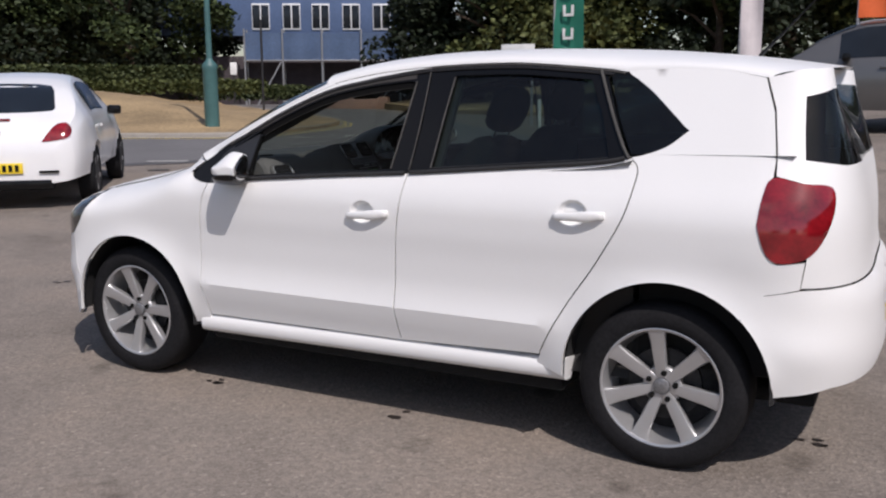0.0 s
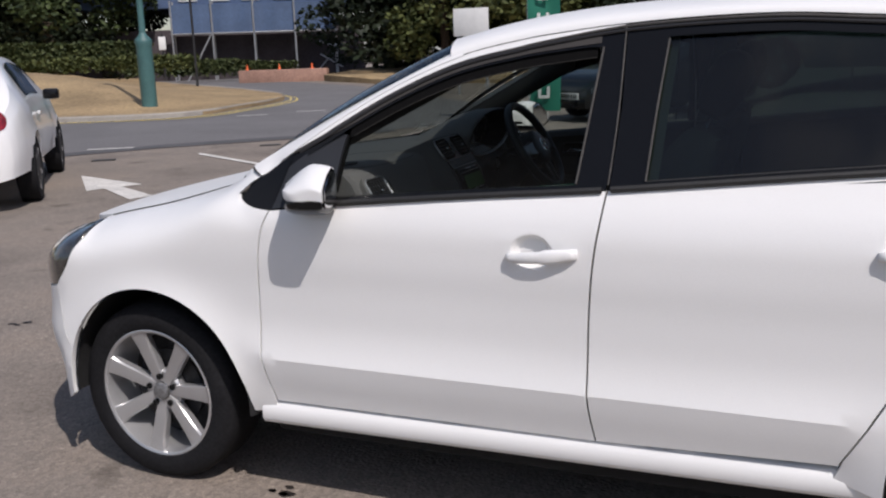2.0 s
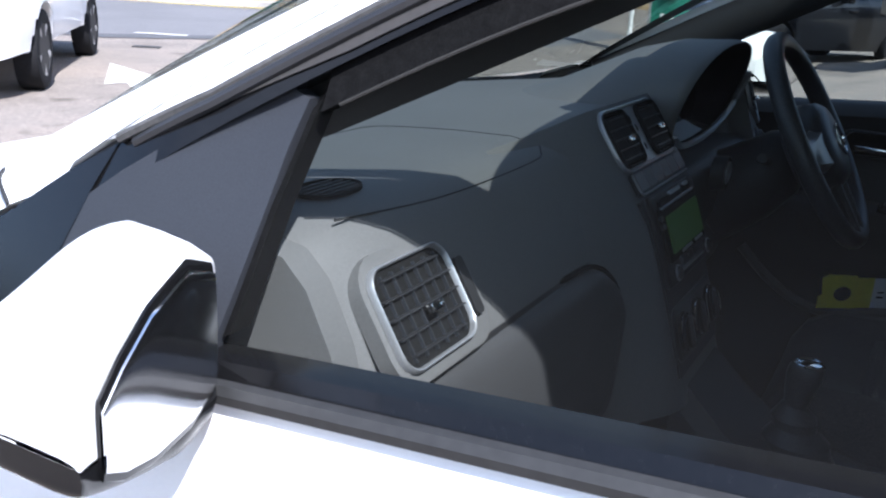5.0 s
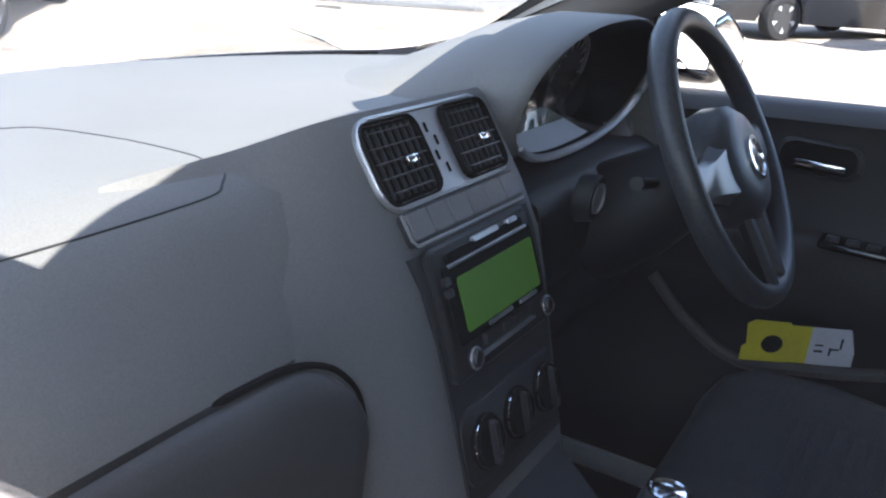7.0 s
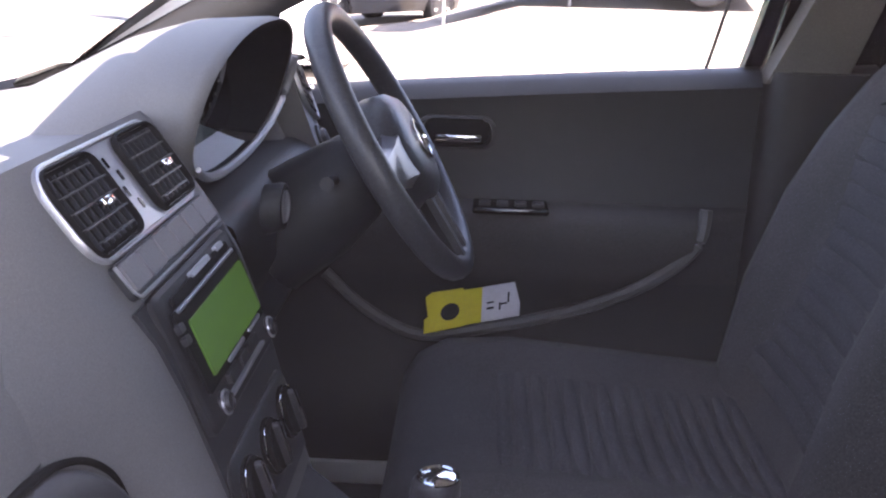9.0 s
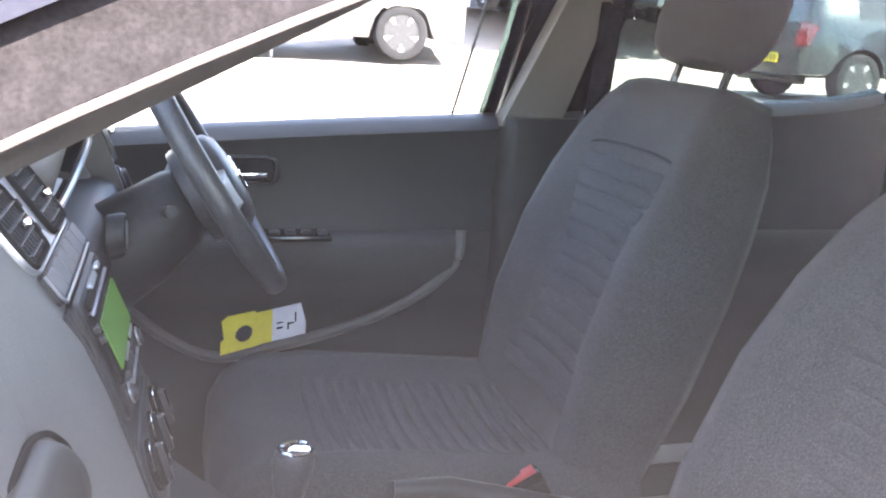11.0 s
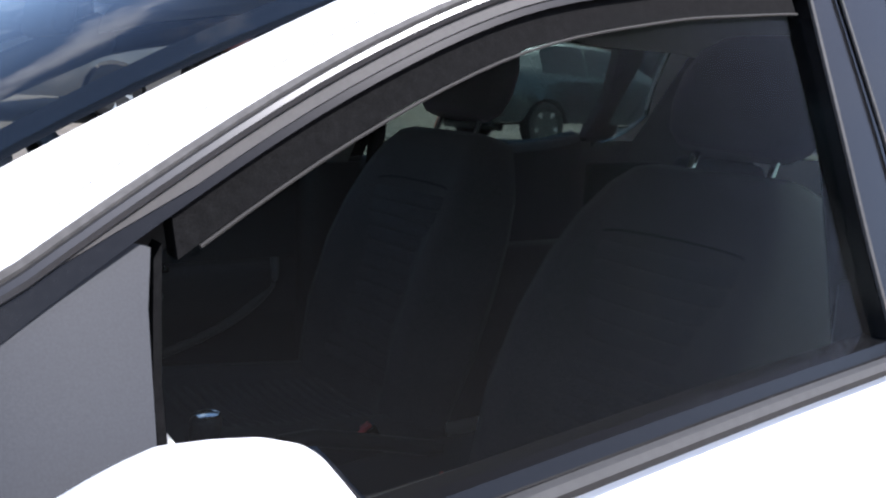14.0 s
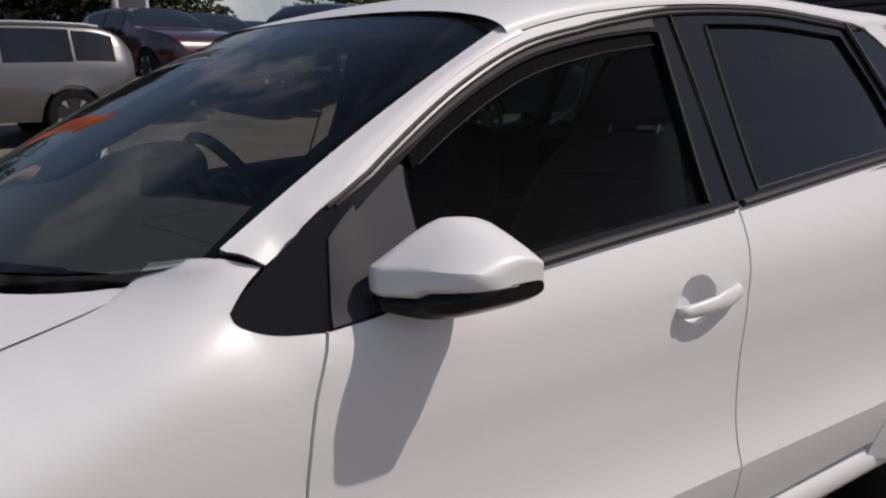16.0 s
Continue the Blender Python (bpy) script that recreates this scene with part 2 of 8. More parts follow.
def spline(pts, n=8):
    """Catmull-Rom through the points (2D or 3D), n steps a span."""
    pts = [Vector(p) for p in pts]
    out = []
    for i in range(len(pts) - 1):
        p0, p1, p2, p3 = pts[max(i - 1, 0)], pts[i], pts[i + 1], pts[min(i + 2, len(pts) - 1)]
        for k in range(n):
            t = k / n
            out.append(0.5 * (2 * p1 + (p2 - p0) * t + (2 * p0 - 5 * p1 + 4 * p2 - p3) * t * t + (3 * p1 - p0 - 3 * p2 + p3) * t ** 3))
    out.append(pts[-1])
    return out


def pchip(xs, ys):
    """A monotone cubic through the points, as a function."""
    xs, ys = np.array(xs, float), np.array(ys, float)
    h, d = np.diff(xs), np.diff(ys) / np.diff(xs)
    m = np.zeros(len(xs))
    for i in range(1, len(xs) - 1):
        if d[i - 1] * d[i] > 0:
            w1, w2 = 2 * h[i] + h[i - 1], h[i] + 2 * h[i - 1]
            m[i] = (w1 + w2) / (w1 / d[i - 1] + w2 / d[i])
    m[0], m[-1] = d[0], d[-1]

    def f(x):
        i = int(min(max(np.searchsorted(xs, x) - 1, 0), len(h) - 1))
        if x <= xs[0]:
            return float(ys[0] + m[0] * (x - xs[0]))
        if x >= xs[-1]:
            return float(ys[-1] + m[-1] * (x - xs[-1]))
        t = (x - xs[i]) / h[i]
        return float(ys[i] * (1 + 2 * t) * (1 - t) ** 2 + h[i] * m[i] * t * (1 - t) ** 2 + ys[i + 1] * t * t * (3 - 2 * t) + h[i] * m[i + 1] * t * t * (t - 1))

    return f


def resample(poly, step):
    out = []
    for a, b in zip(poly, poly[1:] + poly[:1]):
        a, b = Vector(a), Vector(b)
        n = max(1, int(round((b - a).length / step)))
        out += [a.lerp(b, k / n) for k in range(n)]
    return out


def inside(p, poly):
    x, y, c = p[0], p[1], False
    for (x0, y0), (x1, y1) in zip(poly, poly[1:] + poly[:1]):
        if (y0 > y) != (y1 > y) and x < (x1 - x0) * (y - y0) / (y1 - y0) + x0:
            c = not c
    return c


def sheet(bm, outline, fn, step=0.03, holes=(), depth=0.0, inward=None, extra=(), crease=None):
    """Fills a flat outline (with holes), lays it on the surface fn(u, v), and turns its rim inward by depth."""
    loops = [resample([tuple(p) for p in outline], step)] + [resample([tuple(p) for p in h], step) for h in holes]
    flat = [[(p[0], p[1]) for p in lp] for lp in loops]
    coords, edges = [], []
    for lp in flat:
        k = len(coords)
        coords += lp
        edges += [(k + i, k + (i + 1) % len(lp)) for i in range(len(lp))]
    rim = np.array(coords)
    us, vs = [p[0] for p in flat[0]], [p[1] for p in flat[0]]
    grid = [(u, v) for u in np.arange(min(us), max(us), step) for v in np.arange(min(vs), max(vs), step)] + list(extra)
    if crease:
        grid = [p for p in grid if abs(p[1] - crease) > step * 0.4] + [(u, crease) for u in np.arange(min(us), max(us), step)]
    for p in grid:
        if inside(p, flat[0]) and not any(inside(p, h) for h in flat[1:]) and np.hypot(*(rim - p).T).min() > step * 0.45:
            coords.append(p)
    verts, _, faces, *_ = delaunay_2d_cdt([Vector(c) for c in coords], edges, [], 0, 1e-6)
    vs3 = [bm.verts.new(fn(v[0], v[1])) for v in verts]
    made = []
    for f in faces:
        c = sum((verts[i] for i in f), Vector((0, 0))) / len(f)
        if inside(c, flat[0]) and not any(inside(c, h) for h in flat[1:]):
            made.append(bm.faces.new([vs3[i] for i in f]))
    bmesh.ops.recalc_face_normals(bm, faces=made)
    if depth:
        rims = [e for f in made for e in f.edges if len(e.link_faces) == 1]
        twin = {}
        for e in set(rims):
            for v in e.verts:
                if v not in twin:
                    way = inward(v.co) if inward else Vector((0, -1 if v.co.y > 0 else 1, 0))
                    twin[v] = bm.verts.new(v.co + way * depth)
        for e in set(rims):
            a, b = e.verts
            bm.faces.new((a, b, twin[b], twin[a]))
    for v in vs3:
        if not v.link_faces:
            bm.verts.remove(v)
    return made


def mirrored(bm):
    """Adds the mirror image in y of all that the bmesh holds."""
    geom = bm.verts[:] + bm.edges[:] + bm.faces[:]
    d = bmesh.ops.duplicate(bm, geom=geom)["geom"]
    vs = [g for g in d if isinstance(g, bmesh.types.BMVert)]
    for v in vs:
        v.co.y = -v.co.y
    bmesh.ops.reverse_faces(bm, faces=[g for g in d if isinstance(g, bmesh.types.BMFace)])


def flip_y(bm):
    for v in bm.verts:
        v.co.y = -v.co.y
    bmesh.ops.reverse_faces(bm, faces=bm.faces[:])

FLANGE = surface("grey_beige_door_edge", (0.034, 0.0305, 0.0285), 0.7, grain=0.12, scale=200, big=0.12, big_scale=9)
CHANNEL = surface("speckled_glass_run", (0.0048, 0.0047, 0.0048), 0.9, grain=0.4, scale=700, bump=0.03, big=0.3, big_scale=140, spec=0.08)
PALE_EDGE = surface("faded_beige_edge", (0.016, 0.0142, 0.012), 0.8, grain=0.15, scale=200)

# ---------------------------------------------------------------- the white hatchback: its skin
car = thing("white_hatchback", "white five-door hatchback parked in the yard with all its windows closed", "car")

LOW = pchip([0.16, 0.22, 0.30, 0.36, 0.44, 0.487], [0.768, 0.787, 0.802, 0.814, 0.8375, 0.848])
HIGH = pchip([0.487, 0.53, 0.60, 0.70, 0.80, 0.87, 0.92, 0.96, 1.0, 1.08, 1.2, 1.35, 1.42, 1.5],
             [0.848, 0.837, 0.829, 0.831, 0.838, 0.838, 0.829, 0.814, 0.793, 0.752, 0.695, 0.624, 0.591, 0.553])
ARCH_F, ARCH_R, ARCH_RAD = (0.035, 0.310), (2.485, 0.330), 0.357
U0, U1 = -0.30, 2.68


def corner_table(reach, n, width=0.84):
    th = np.linspace(0, math.pi / 2, 400)
    x, y = reach * np.sin(th) ** (2 / n), np.cos(th) ** (2 / n)
    s = np.concatenate([[0], np.cumsum(np.hypot(np.diff(x), np.diff(y) * width))])
    return s, x, y


FRONT, REAR = corner_table(0.50, 1.55), corner_table(0.47, 3.0)
UF, UR = U0 - FRONT[0][-1], U1 + REAR[0][-1]
NOSE = pchip([0.18, 0.3, 0.45, 0.6, 0.72, 0.85, 1.0], [0.07, 0.02, 0.0, 0.015, 0.06, 0.17, 0.35])
TAIL = pchip([0.18, 0.3, 0.42, 0.55, 0.66, 0.70, 0.9, 1.05, 1.2, 1.36, 1.45], [0.12, 0.04, 0.0, 0.005, 0.02, 0.06, 0.085, 0.12, 0.20, 0.31, 0.36])
HOOD_MID = pchip([-0.82, -0.76, -0.68, -0.55, -0.4, -0.2, 0.0, 0.2, 0.35, 0.55], [0.655, 0.715, 0.76, 0.81, 0.853, 0.90, 0.94, 0.983, 1.012, 1.05])
FOLD = 2.5
CROWN = pchip([-0.8, 0.0, 0.15, 0.30, 0.40, 0.48], [0.15, 0.15, 0.135, 0.095, 0.06, 0.045])

RISE = pchip([-0.8, 0.24, 0.30, 0.345, 0.40, 0.449, 0.5], [0.0, 0.002, 0.012, 0.036, 0.086, 0.068, 0.055])


def plan(u):
    if u < U0:
        s = min(U0 - u, FRONT[0][-1])
        return U0 - np.interp(s, FRONT[0], FRONT[1]), float(np.interp(s, FRONT[0], FRONT[2]))
    if u > U1:
        s = min(u - U1, REAR[0][-1])
        return U1 + np.interp(s, REAR[0], REAR[1]), float(np.interp(s, REAR[0], REAR[2]))
    return u, 1.0


HANDLES = ((1.292, 0.851), (2.150, 0.899))


def half_width(u, z):
    w = LOW(z) if z < 0.487 else HIGH(z)
    for c in (ARCH_F, ARCH_R):
        r = math.hypot(u - c[0], z - c[1])
        if r < 0.6:
            low = min(max((z - 0.29) / 0.20, 0.0), 1.0) if u > c[0] else 1.0
            w += (0.842 - w) * 0.9 * low * math.exp(-((max(r, ARCH_RAD) - ARCH_RAD) / 0.065) ** 2)
            w += 0.006 * math.exp(-((max(r, ARCH_RAD) - ARCH_RAD) / 0.012) ** 2)
    if u < 0.62 and z > 0.90:
        a, b = min((0.62 - u) / 0.22, 1.0), min((z - 0.90) / 0.07, 1.0)
        w -= 0.034 * a * a * (3 - 2 * a) * b * b * (3 - 2 * b)
    for hx, hz in HANDLES:
        q = ((u - hx) / 0.056) ** 2 + ((z - hz) / 0.047) ** 2
        if q < 1:
            d = min(1.0, (1 - q) * 1.7)
            w -= 0.025 * d * d * (3 - 2 * d)
    return w


def skin(u, v, off=0.0):
    """The left flank of the body, wrapped round its corners: u runs along it, v is the height, and over the bonnet's edge it goes on across the top."""
    x, k = plan(u)
    if u < 0.60:
        at = max(min(x, 0.50), -0.80)
        crown = CROWN(at)
        edge = HOOD_MID(at) - crown
        if v > edge and u < 0.50:
            a = min((v - edge) / 0.25, 1.0) * math.pi / 2
            w = half_width(u, edge) * k
            x += NOSE(edge) * (1 - k)
            crown += RISE(at)
            return Vector((x, -(w + off) * max(math.cos(a), 0) ** (2 / FOLD), edge + (crown + off) * math.sin(a) ** (2 / FOLD)))
        x += NOSE(v) * (1 - k)
    elif u > U1:
        x -= TAIL(v) * (1 - k ** 2)
    return Vector((x, -(half_width(u, v) + off) * k, v))


def arch_front(c, a):
    """How much the front wheel's arch tightens towards the bumper."""
    t = min(max((a - 105.0) / 75.0, 0.0), 1.0) if c is ARCH_F else 0.0
    return 0.024 * t * t * (3 - 2 * t)


def arc(c, r, a0, a1, n=26):
    angles = [a0 + (a1 - a0) * i / n for i in range(n + 1)]
    return [(c[0] + (r - arch_front(c, a)) * math.cos(radians(a)), c[1] + (r - arch_front(c, a)) * math.sin(radians(a))) for a in angles]


def line2(pts, n=6):
    return [tuple(p) for p in spline(pts, n)]


def gap(pts, d):
    return [(x + d, y) for x, y in pts]


G = 0.0028
GAP_FRONT = line2([(0.506, 0.926), (0.478, 0.85), (0.462, 0.75), (0.455, 0.62), (0.456, 0.50), (0.468, 0.41), (0.480, 0.345)])
GAP_MID = line2([(1.474, 1.003), (1.466, 0.94), (1.449, 0.82), (1.438, 0.68), (1.436, 0.52), (1.441, 0.43), (1.452, 0.352)])
GAP_REAR = line2([(2.330, 1.091), (2.357, 1.06), (2.357, 1.01), (2.328, 0.888), (2.236, 0.722), (2.137, 0.571), (2.047, 0.405), (2.035, 0.374)])
BELT = line2([(0.506, 0.926), (0.58, 0.934), (0.666, 0.946), (0.90, 0.965), (1.174, 0.985), (1.474, 1.005), (1.887, 1.040), (2.20, 1.067), (2.330, 1.091), (2.44, 1.128), (2.512, 1.185)])
DLO_TOP = line2([(0.385, 0.968), (0.44, 1.010), (0.557, 1.090), (0.690, 1.176), (0.858, 1.268), (1.03, 1.338), (1.20, 1.375), (1.32, 1.391), (1.452, 1.404), (1.646, 1.415), (1.856, 1.417), (2.036, 1.405), (2.165, 1.394), (2.271, 1.378), (2.36, 1.323), (2.44, 1.252), (2.512, 1.185)])
SAIL_LOW = line2([(0.385, 0.968), (0.395, 0.948), (0.44, 0.931), (0.506, 0.926)])


def on(pts, x0, x1):
    """The stretch of a left-to-right line between two x."""
    xs, ys = [p[0] for p in pts], [p[1] for p in pts]
    return [(x0, float(np.interp(x0, xs, ys)))] + [p for p in pts if x0 < p[0] < x1] + [(x1, float(np.interp(x1, xs, ys)))]


def at_x(pts, x):
    return float(np.interp(x, [p[0] for p in pts], [p[1] for p in pts]))


def both(name, make, mat, label="", right=None, **kw):
    """One part for the left flank and its twin for the right one, which may have a shape of its own."""
    bm = bmesh.new()
    make(bm)
    a = part(name, bm, mat, car, label, **kw)
    bm = bmesh.new()
    (right or make)(bm)
    flip_y(bm)
    b = part(name, bm, mat, car, label, **kw)
    return a, b


# front wing
HOOD_CUT = 0.118


def edge_of(u):
    x = max(min(plan(u)[0], 0.50), -0.80)
    return HOOD_MID(x) - CROWN(x)


def wing(bm):
    out = [(0.384, 0.962)] + SAIL_LOW[4:-1] + [(x - G, y) for x, y in GAP_FRONT[:-1]] + [(0.474, 0.300), (0.395, 0.300)]
    out += arc(ARCH_F, ARCH_RAD, 0, 156) + [(-0.303, 0.50), (-0.328, 0.60), (-0.338, 0.650), (-0.300, 0.688), (-0.260, 0.742), (-0.222, edge_of(-0.222) + 0.058), (-0.235, edge_of(-0.235) + 0.092), (-0.245, edge_of(-0.245) + HOOD_CUT)]
    out += [(u, edge_of(u) + HOOD_CUT) for u in np.linspace(-0.215, 0.345, 16)]
    out += [(0.375, edge_of(0.375) + 0.084), (0.403, edge_of(0.403) + 0.061), (0.446, 1.0155), (0.42, 0.994)]
    made = sheet(bm, out, skin, 0.020, depth=0.016)
    inner = list({v for f in made for v in f.verts if all(len(e.link_faces) == 2 and all(g in made for g in e.link_faces) for e in v.link_edges)})
    for _ in range(6):
        bmesh.ops.smooth_vert(bm, verts=inner, factor=0.5, use_axis_x=True, use_axis_y=True, use_axis_z=True)


both("front_wing", wing, PAINT)


# doors below the belt
def door_skin(a, b, low):
    extra = [(hx + 0.080 * i / 18, hz + 0.068 * j / 15) for hx, hz in HANDLES for i in range(-18, 19) for j in range(-15, 16)]

    def make(bm):
        x0, x1 = a[0][0] + G, b[0][0] - G
        out = on(BELT, x0, x1) + [(x - G, y) for x, y in b[1:]] + low + [(x + G, y) for x, y in reversed(a[1:])]
        sheet(bm, out, skin, 0.028, depth=0.016, extra=extra, crease=0.487)
    return make


front_doors = both("front_door", door_skin(GAP_FRONT, GAP_MID, []), PAINT, "white front door with its window frame in black", sharp=22)
rear_doors = both("rear_door", door_skin(GAP_MID, GAP_REAR, []), PAINT, sharp=22)


def set_back(make, *args):
    """The driver's side: the rear window, its pillar and the small window behind it sit further back."""
    def build(bm):
        make(bm, *args)
        for v in bm.verts:
            lift = min(max((v.co.z - 1.03) / 0.08, 0.0), 1.0)
            v.co.x += float(np.interp(v.co.x, [1.75, 2.22, 2.30, 2.52, 2.95], [0, 1, 1, 0.42, 0])) * lift * (0.105 + 0.60 * max(v.co.z - 1.11, 0.0))
    return build


# rear quarter with the pillar behind the small window
def quarter(bm):
    out = [(2.334, 1.094)] + [p for p in BELT if p[0] > 2.345][:-1] + [(2.516, 1.185)] + [p for p in reversed(DLO_TOP) if 2.28 < p[0] < 2.5]
    out += [(2.271, 1.388), (2.45, 1.394), (2.62, 1.384), (2.74, 1.36), (2.78, 1.25), (2.802, 1.10), (2.80, 1.046), (2.765, 0.90), (2.80, 0.80), (2.835, 0.775), (2.926, 0.783), (2.912, 0.695), (2.80, 0.672), (2.79, 0.62)]
    out += arc(ARCH_R, ARCH_RAD, 46, 180) + [(2.128, 0.312), (2.02, 0.330)] + [(x + G, y) for x, y in reversed(GAP_REAR[1:])]
    sheet(bm, out, skin, 0.03, depth=0.016)


both("rear_quarter_panel", quarter, PAINT, right=set_back(quarter))


# sills
def sill(bm):
    prof = [(0.785, 0.362), (0.804, 0.352), (0.815, 0.330), (0.815, 0.300), (0.806, 0.286), (0.785, 0.276), (0.74, 0.27), (0.70, 0.30), (0.70, 0.345)]
    rings = []
    for x in np.linspace(0.425, 2.128, 26):
        t = (x - 0.425) / 1.703
        lift = -0.018 + 0.020 * t
        rings.append([(x, -w, z + lift) for w, z in prof])
    loft(bm, rings)


both("sill", sill, PAINT, sharp=60)


# bumpers
def front_bumper(bm):
    out = [(UF, 0.22), (UF, 0.64)] + [(u, 0.64) for u in np.linspace(UF, -0.72, 12)[1:]] + [(-0.56, 0.632), (-0.40, 0.634), (-0.342, 0.648), (-0.331, 0.60), (-0.306, 0.495)]
    out += arc(ARCH_F, ARCH_RAD, 156.5, 184) + [(-0.335, 0.262), (-0.42, 0.232), (-0.6, 0.22)]
    sheet(bm, out, skin, 0.035, depth=0.016)
    mirrored(bm)


def rear_bumper(bm):
    out = arc(ARCH_R, ARCH_RAD, 0, 45.5, 12) + [(2.79, 0.668), (2.91, 0.690)] + [(u, 0.692) for u in np.linspace(2.95, UR, 12)] + [(UR, 0.365), (3.05, 0.358), (2.95, 0.342)]
    sheet(bm, out, skin, 0.035, depth=0.016)
    mirrored(bm)


fb = bmesh.new(); front_bumper(fb)
part("front_bumper", fb, PAINT, car)
rb = bmesh.new(); rear_bumper(rb)
rear_bumper_ob = part("rear_bumper", rb, PAINT, car)


# tailgate and rear window
def gate(bm):
    out = [(2.915, 0.70), (2.93, 0.78), (2.94, 0.90), (2.90, 1.03), (2.81, 1.05), (2.806, 1.12), (2.785, 1.26), (2.748, 1.36), (2.85, 1.385), (3.0, 1.392), (UR, 1.395), (UR, 1.335), (3.05, 1.325), (2.885, 1.30), (2.89, 1.20), (2.90, 1.10), (3.1, 1.08), (UR, 1.075), (UR, 0.70)]
    sheet(bm, out, skin, 0.04)
    mirrored(bm)


tg = bmesh.new(); gate(tg)
tailgate = part("tailgate", tg, PAINT, car)


def rear_glass(bm):
    sheet(bm, [(2.88, 1.095), (2.875, 1.305), (3.05, 1.33), (UR, 1.34), (UR, 1.07), (3.1, 1.075)], lambda u, v: skin(u, v, -0.006), 0.06)
    mirrored(bm)


rg = bmesh.new(); rear_glass(rg)
rear_window = part("rear_window", rg, TINT, car, "dark tinted rear window")


# roof: from the top of one row of side windows over to the other
ROOF_MID = pchip([0.90, 1.05, 1.2, 1.5, 1.8, 2.2, 2.6, 2.95, 3.05], [1.392, 1.430, 1.456, 1.481, 1.486, 1.476, 1.447, 1.402, 1.385])


def rail(x):
    z = at_x(DLO_TOP, min(x, 2.271)) + 0.004
    if x > 2.271:
        z = float(np.interp(x, [2.271, 2.45, 2.62, 2.75, 2.9], [1.388, 1.394, 1.384, 1.36, 1.33]))
    y = half_width(min(x, 2.6), z)
    if x > 2.62:
        y *= float(np.interp(x, [2.62, 2.75, 2.9, 3.0], [1.0, 0.985, 0.93, 0.86]))
    return y, z


def roof(bm):
    rings = []
    for i in range(40):
        t = i / 39
        ring = []
        for k in range(-16, 17):
            a = math.pi / 2 * (1 - abs(k) / 16)
            s = math.copysign(max(math.cos(a), 0.0) ** (2 / 2.3), k)
            x = (1.005 - 0.085 * (1 - abs(s) ** 2.2)) * (1 - t) + (2.76 + 0.19 * (1 - abs(s) ** 4)) * t
            y, z = rail(max(x, 1.0))
            ring.append((x, s * y, z + (ROOF_MID(x) - z) * math.sin(a) ** (2 / 2.3)))
        rings.append(ring)
    loft(bm, rings, closed=False)


bm = bmesh.new(); roof(bm)
part("roof", bm, PAINT, car, sharp=60)


# bonnet, grille and lamps
def bonnet(bm):
    rings = []
    for i in range(30):
        t = i / 29
        ring = []
        for k in range(-14, 15):
            s = k / 14
            a = math.pi / 2 * (1 - abs(s)) + math.pi / 2 * (HOOD_CUT / 0.25) * abs(s) + 0.012 * abs(s)
            x = (-0.735 + 0.485 * abs(s) ** 2.2) * (1 - t) + (0.105 + 0.235 * abs(s) ** 2.2) * t
            top, crown = HOOD_MID(x), CROWN(x)
            w = half_width(max(x, -0.3), top - crown) * plan_at(x)
            y = math.copysign(w * max(math.cos(a), 0) ** (2 / FOLD), s)
            ring.append((x + (0.0 if t > 0 else 0.012), y, top - crown + crown * math.sin(a) ** (2 / FOLD) + 0.004 - (0.02 if t == 0 else 0)))
        rings.append(ring)
    loft(bm, rings, closed=False)


def plan_at(x):
    """The share of the full half width at a place near the nose."""
    if x >= U0:
        return 1.0
    s = np.interp(U0 - x, FRONT[1], FRONT[0])
    return float(np.interp(s, FRONT[0], FRONT[2]))


bm = bmesh.new(); bonnet(bm)
part("bonnet", bm, PAINT, car, sharp=60)


def headlamp(bm):
    out = [(-0.342, 0.652), (-0.42, 0.640), (-0.56, 0.638), (-0.72, 0.646), (-0.80, 0.70), (-0.70, edge_of(-0.70) + 0.07), (-0.55, edge_of(-0.55) + 0.085), (-0.40, edge_of(-0.40) + 0.105), (-0.248, edge_of(-0.248) + 0.114), (-0.238, edge_of(-0.238) + 0.092), (-0.226, edge_of(-0.226) + 0.058), (-0.263, 0.742), (-0.303, 0.688)]
    sheet(bm, out, lambda u, v: skin(u, v, 0.001), 0.03, depth=0.02)


both("headlight", headlamp, LAMP_CLEAR, "clear headlight with dark surround", sharp=80)


def grille(bm):
    sheet(bm, [(UF, 0.645), (UF, 0.70), (-0.9, 0.71), (-0.81, 0.70), (-0.73, 0.652)], lambda u, v: skin(u, v, -0.012), 0.04)
    mirrored(bm)


bm = bmesh.new(); grille(bm)
part("grille", bm, BLACK_TRIM, car)


def tail_lamp(bm):
    out = [(2.767, 0.898), (2.775, 0.985), (2.80, 1.045), (2.897, 1.030), (3.02, 1.015), (3.035, 0.94), (2.985, 0.845), (2.925, 0.795), (2.84, 0.781), (2.795, 0.815)]
    out = [tuple(p) for p in spline(out + out[:1], 4)][:-1]
    sheet(bm, out, lambda u, v: skin(u, v, 0.004), 0.02, depth=0.02)


both("tail_light", tail_lamp, RED_LENS, "dark red tail light")


# windscreen, its pillars and the scuttle
WS_LOW = [(0.403, -0.726, 1.036), (0.345, -0.665, 1.018), (0.255, -0.53, 1.000), (0.165, -0.30, 0.988), (0.135, 0.0, 0.983)]
WS_TOP = [(0.998, -0.607, 1.342), (0.975, -0.52, 1.375), (0.945, -0.35, 1.390), (0.925, -0.15, 1.395), (0.92, 0.0, 1.396)]


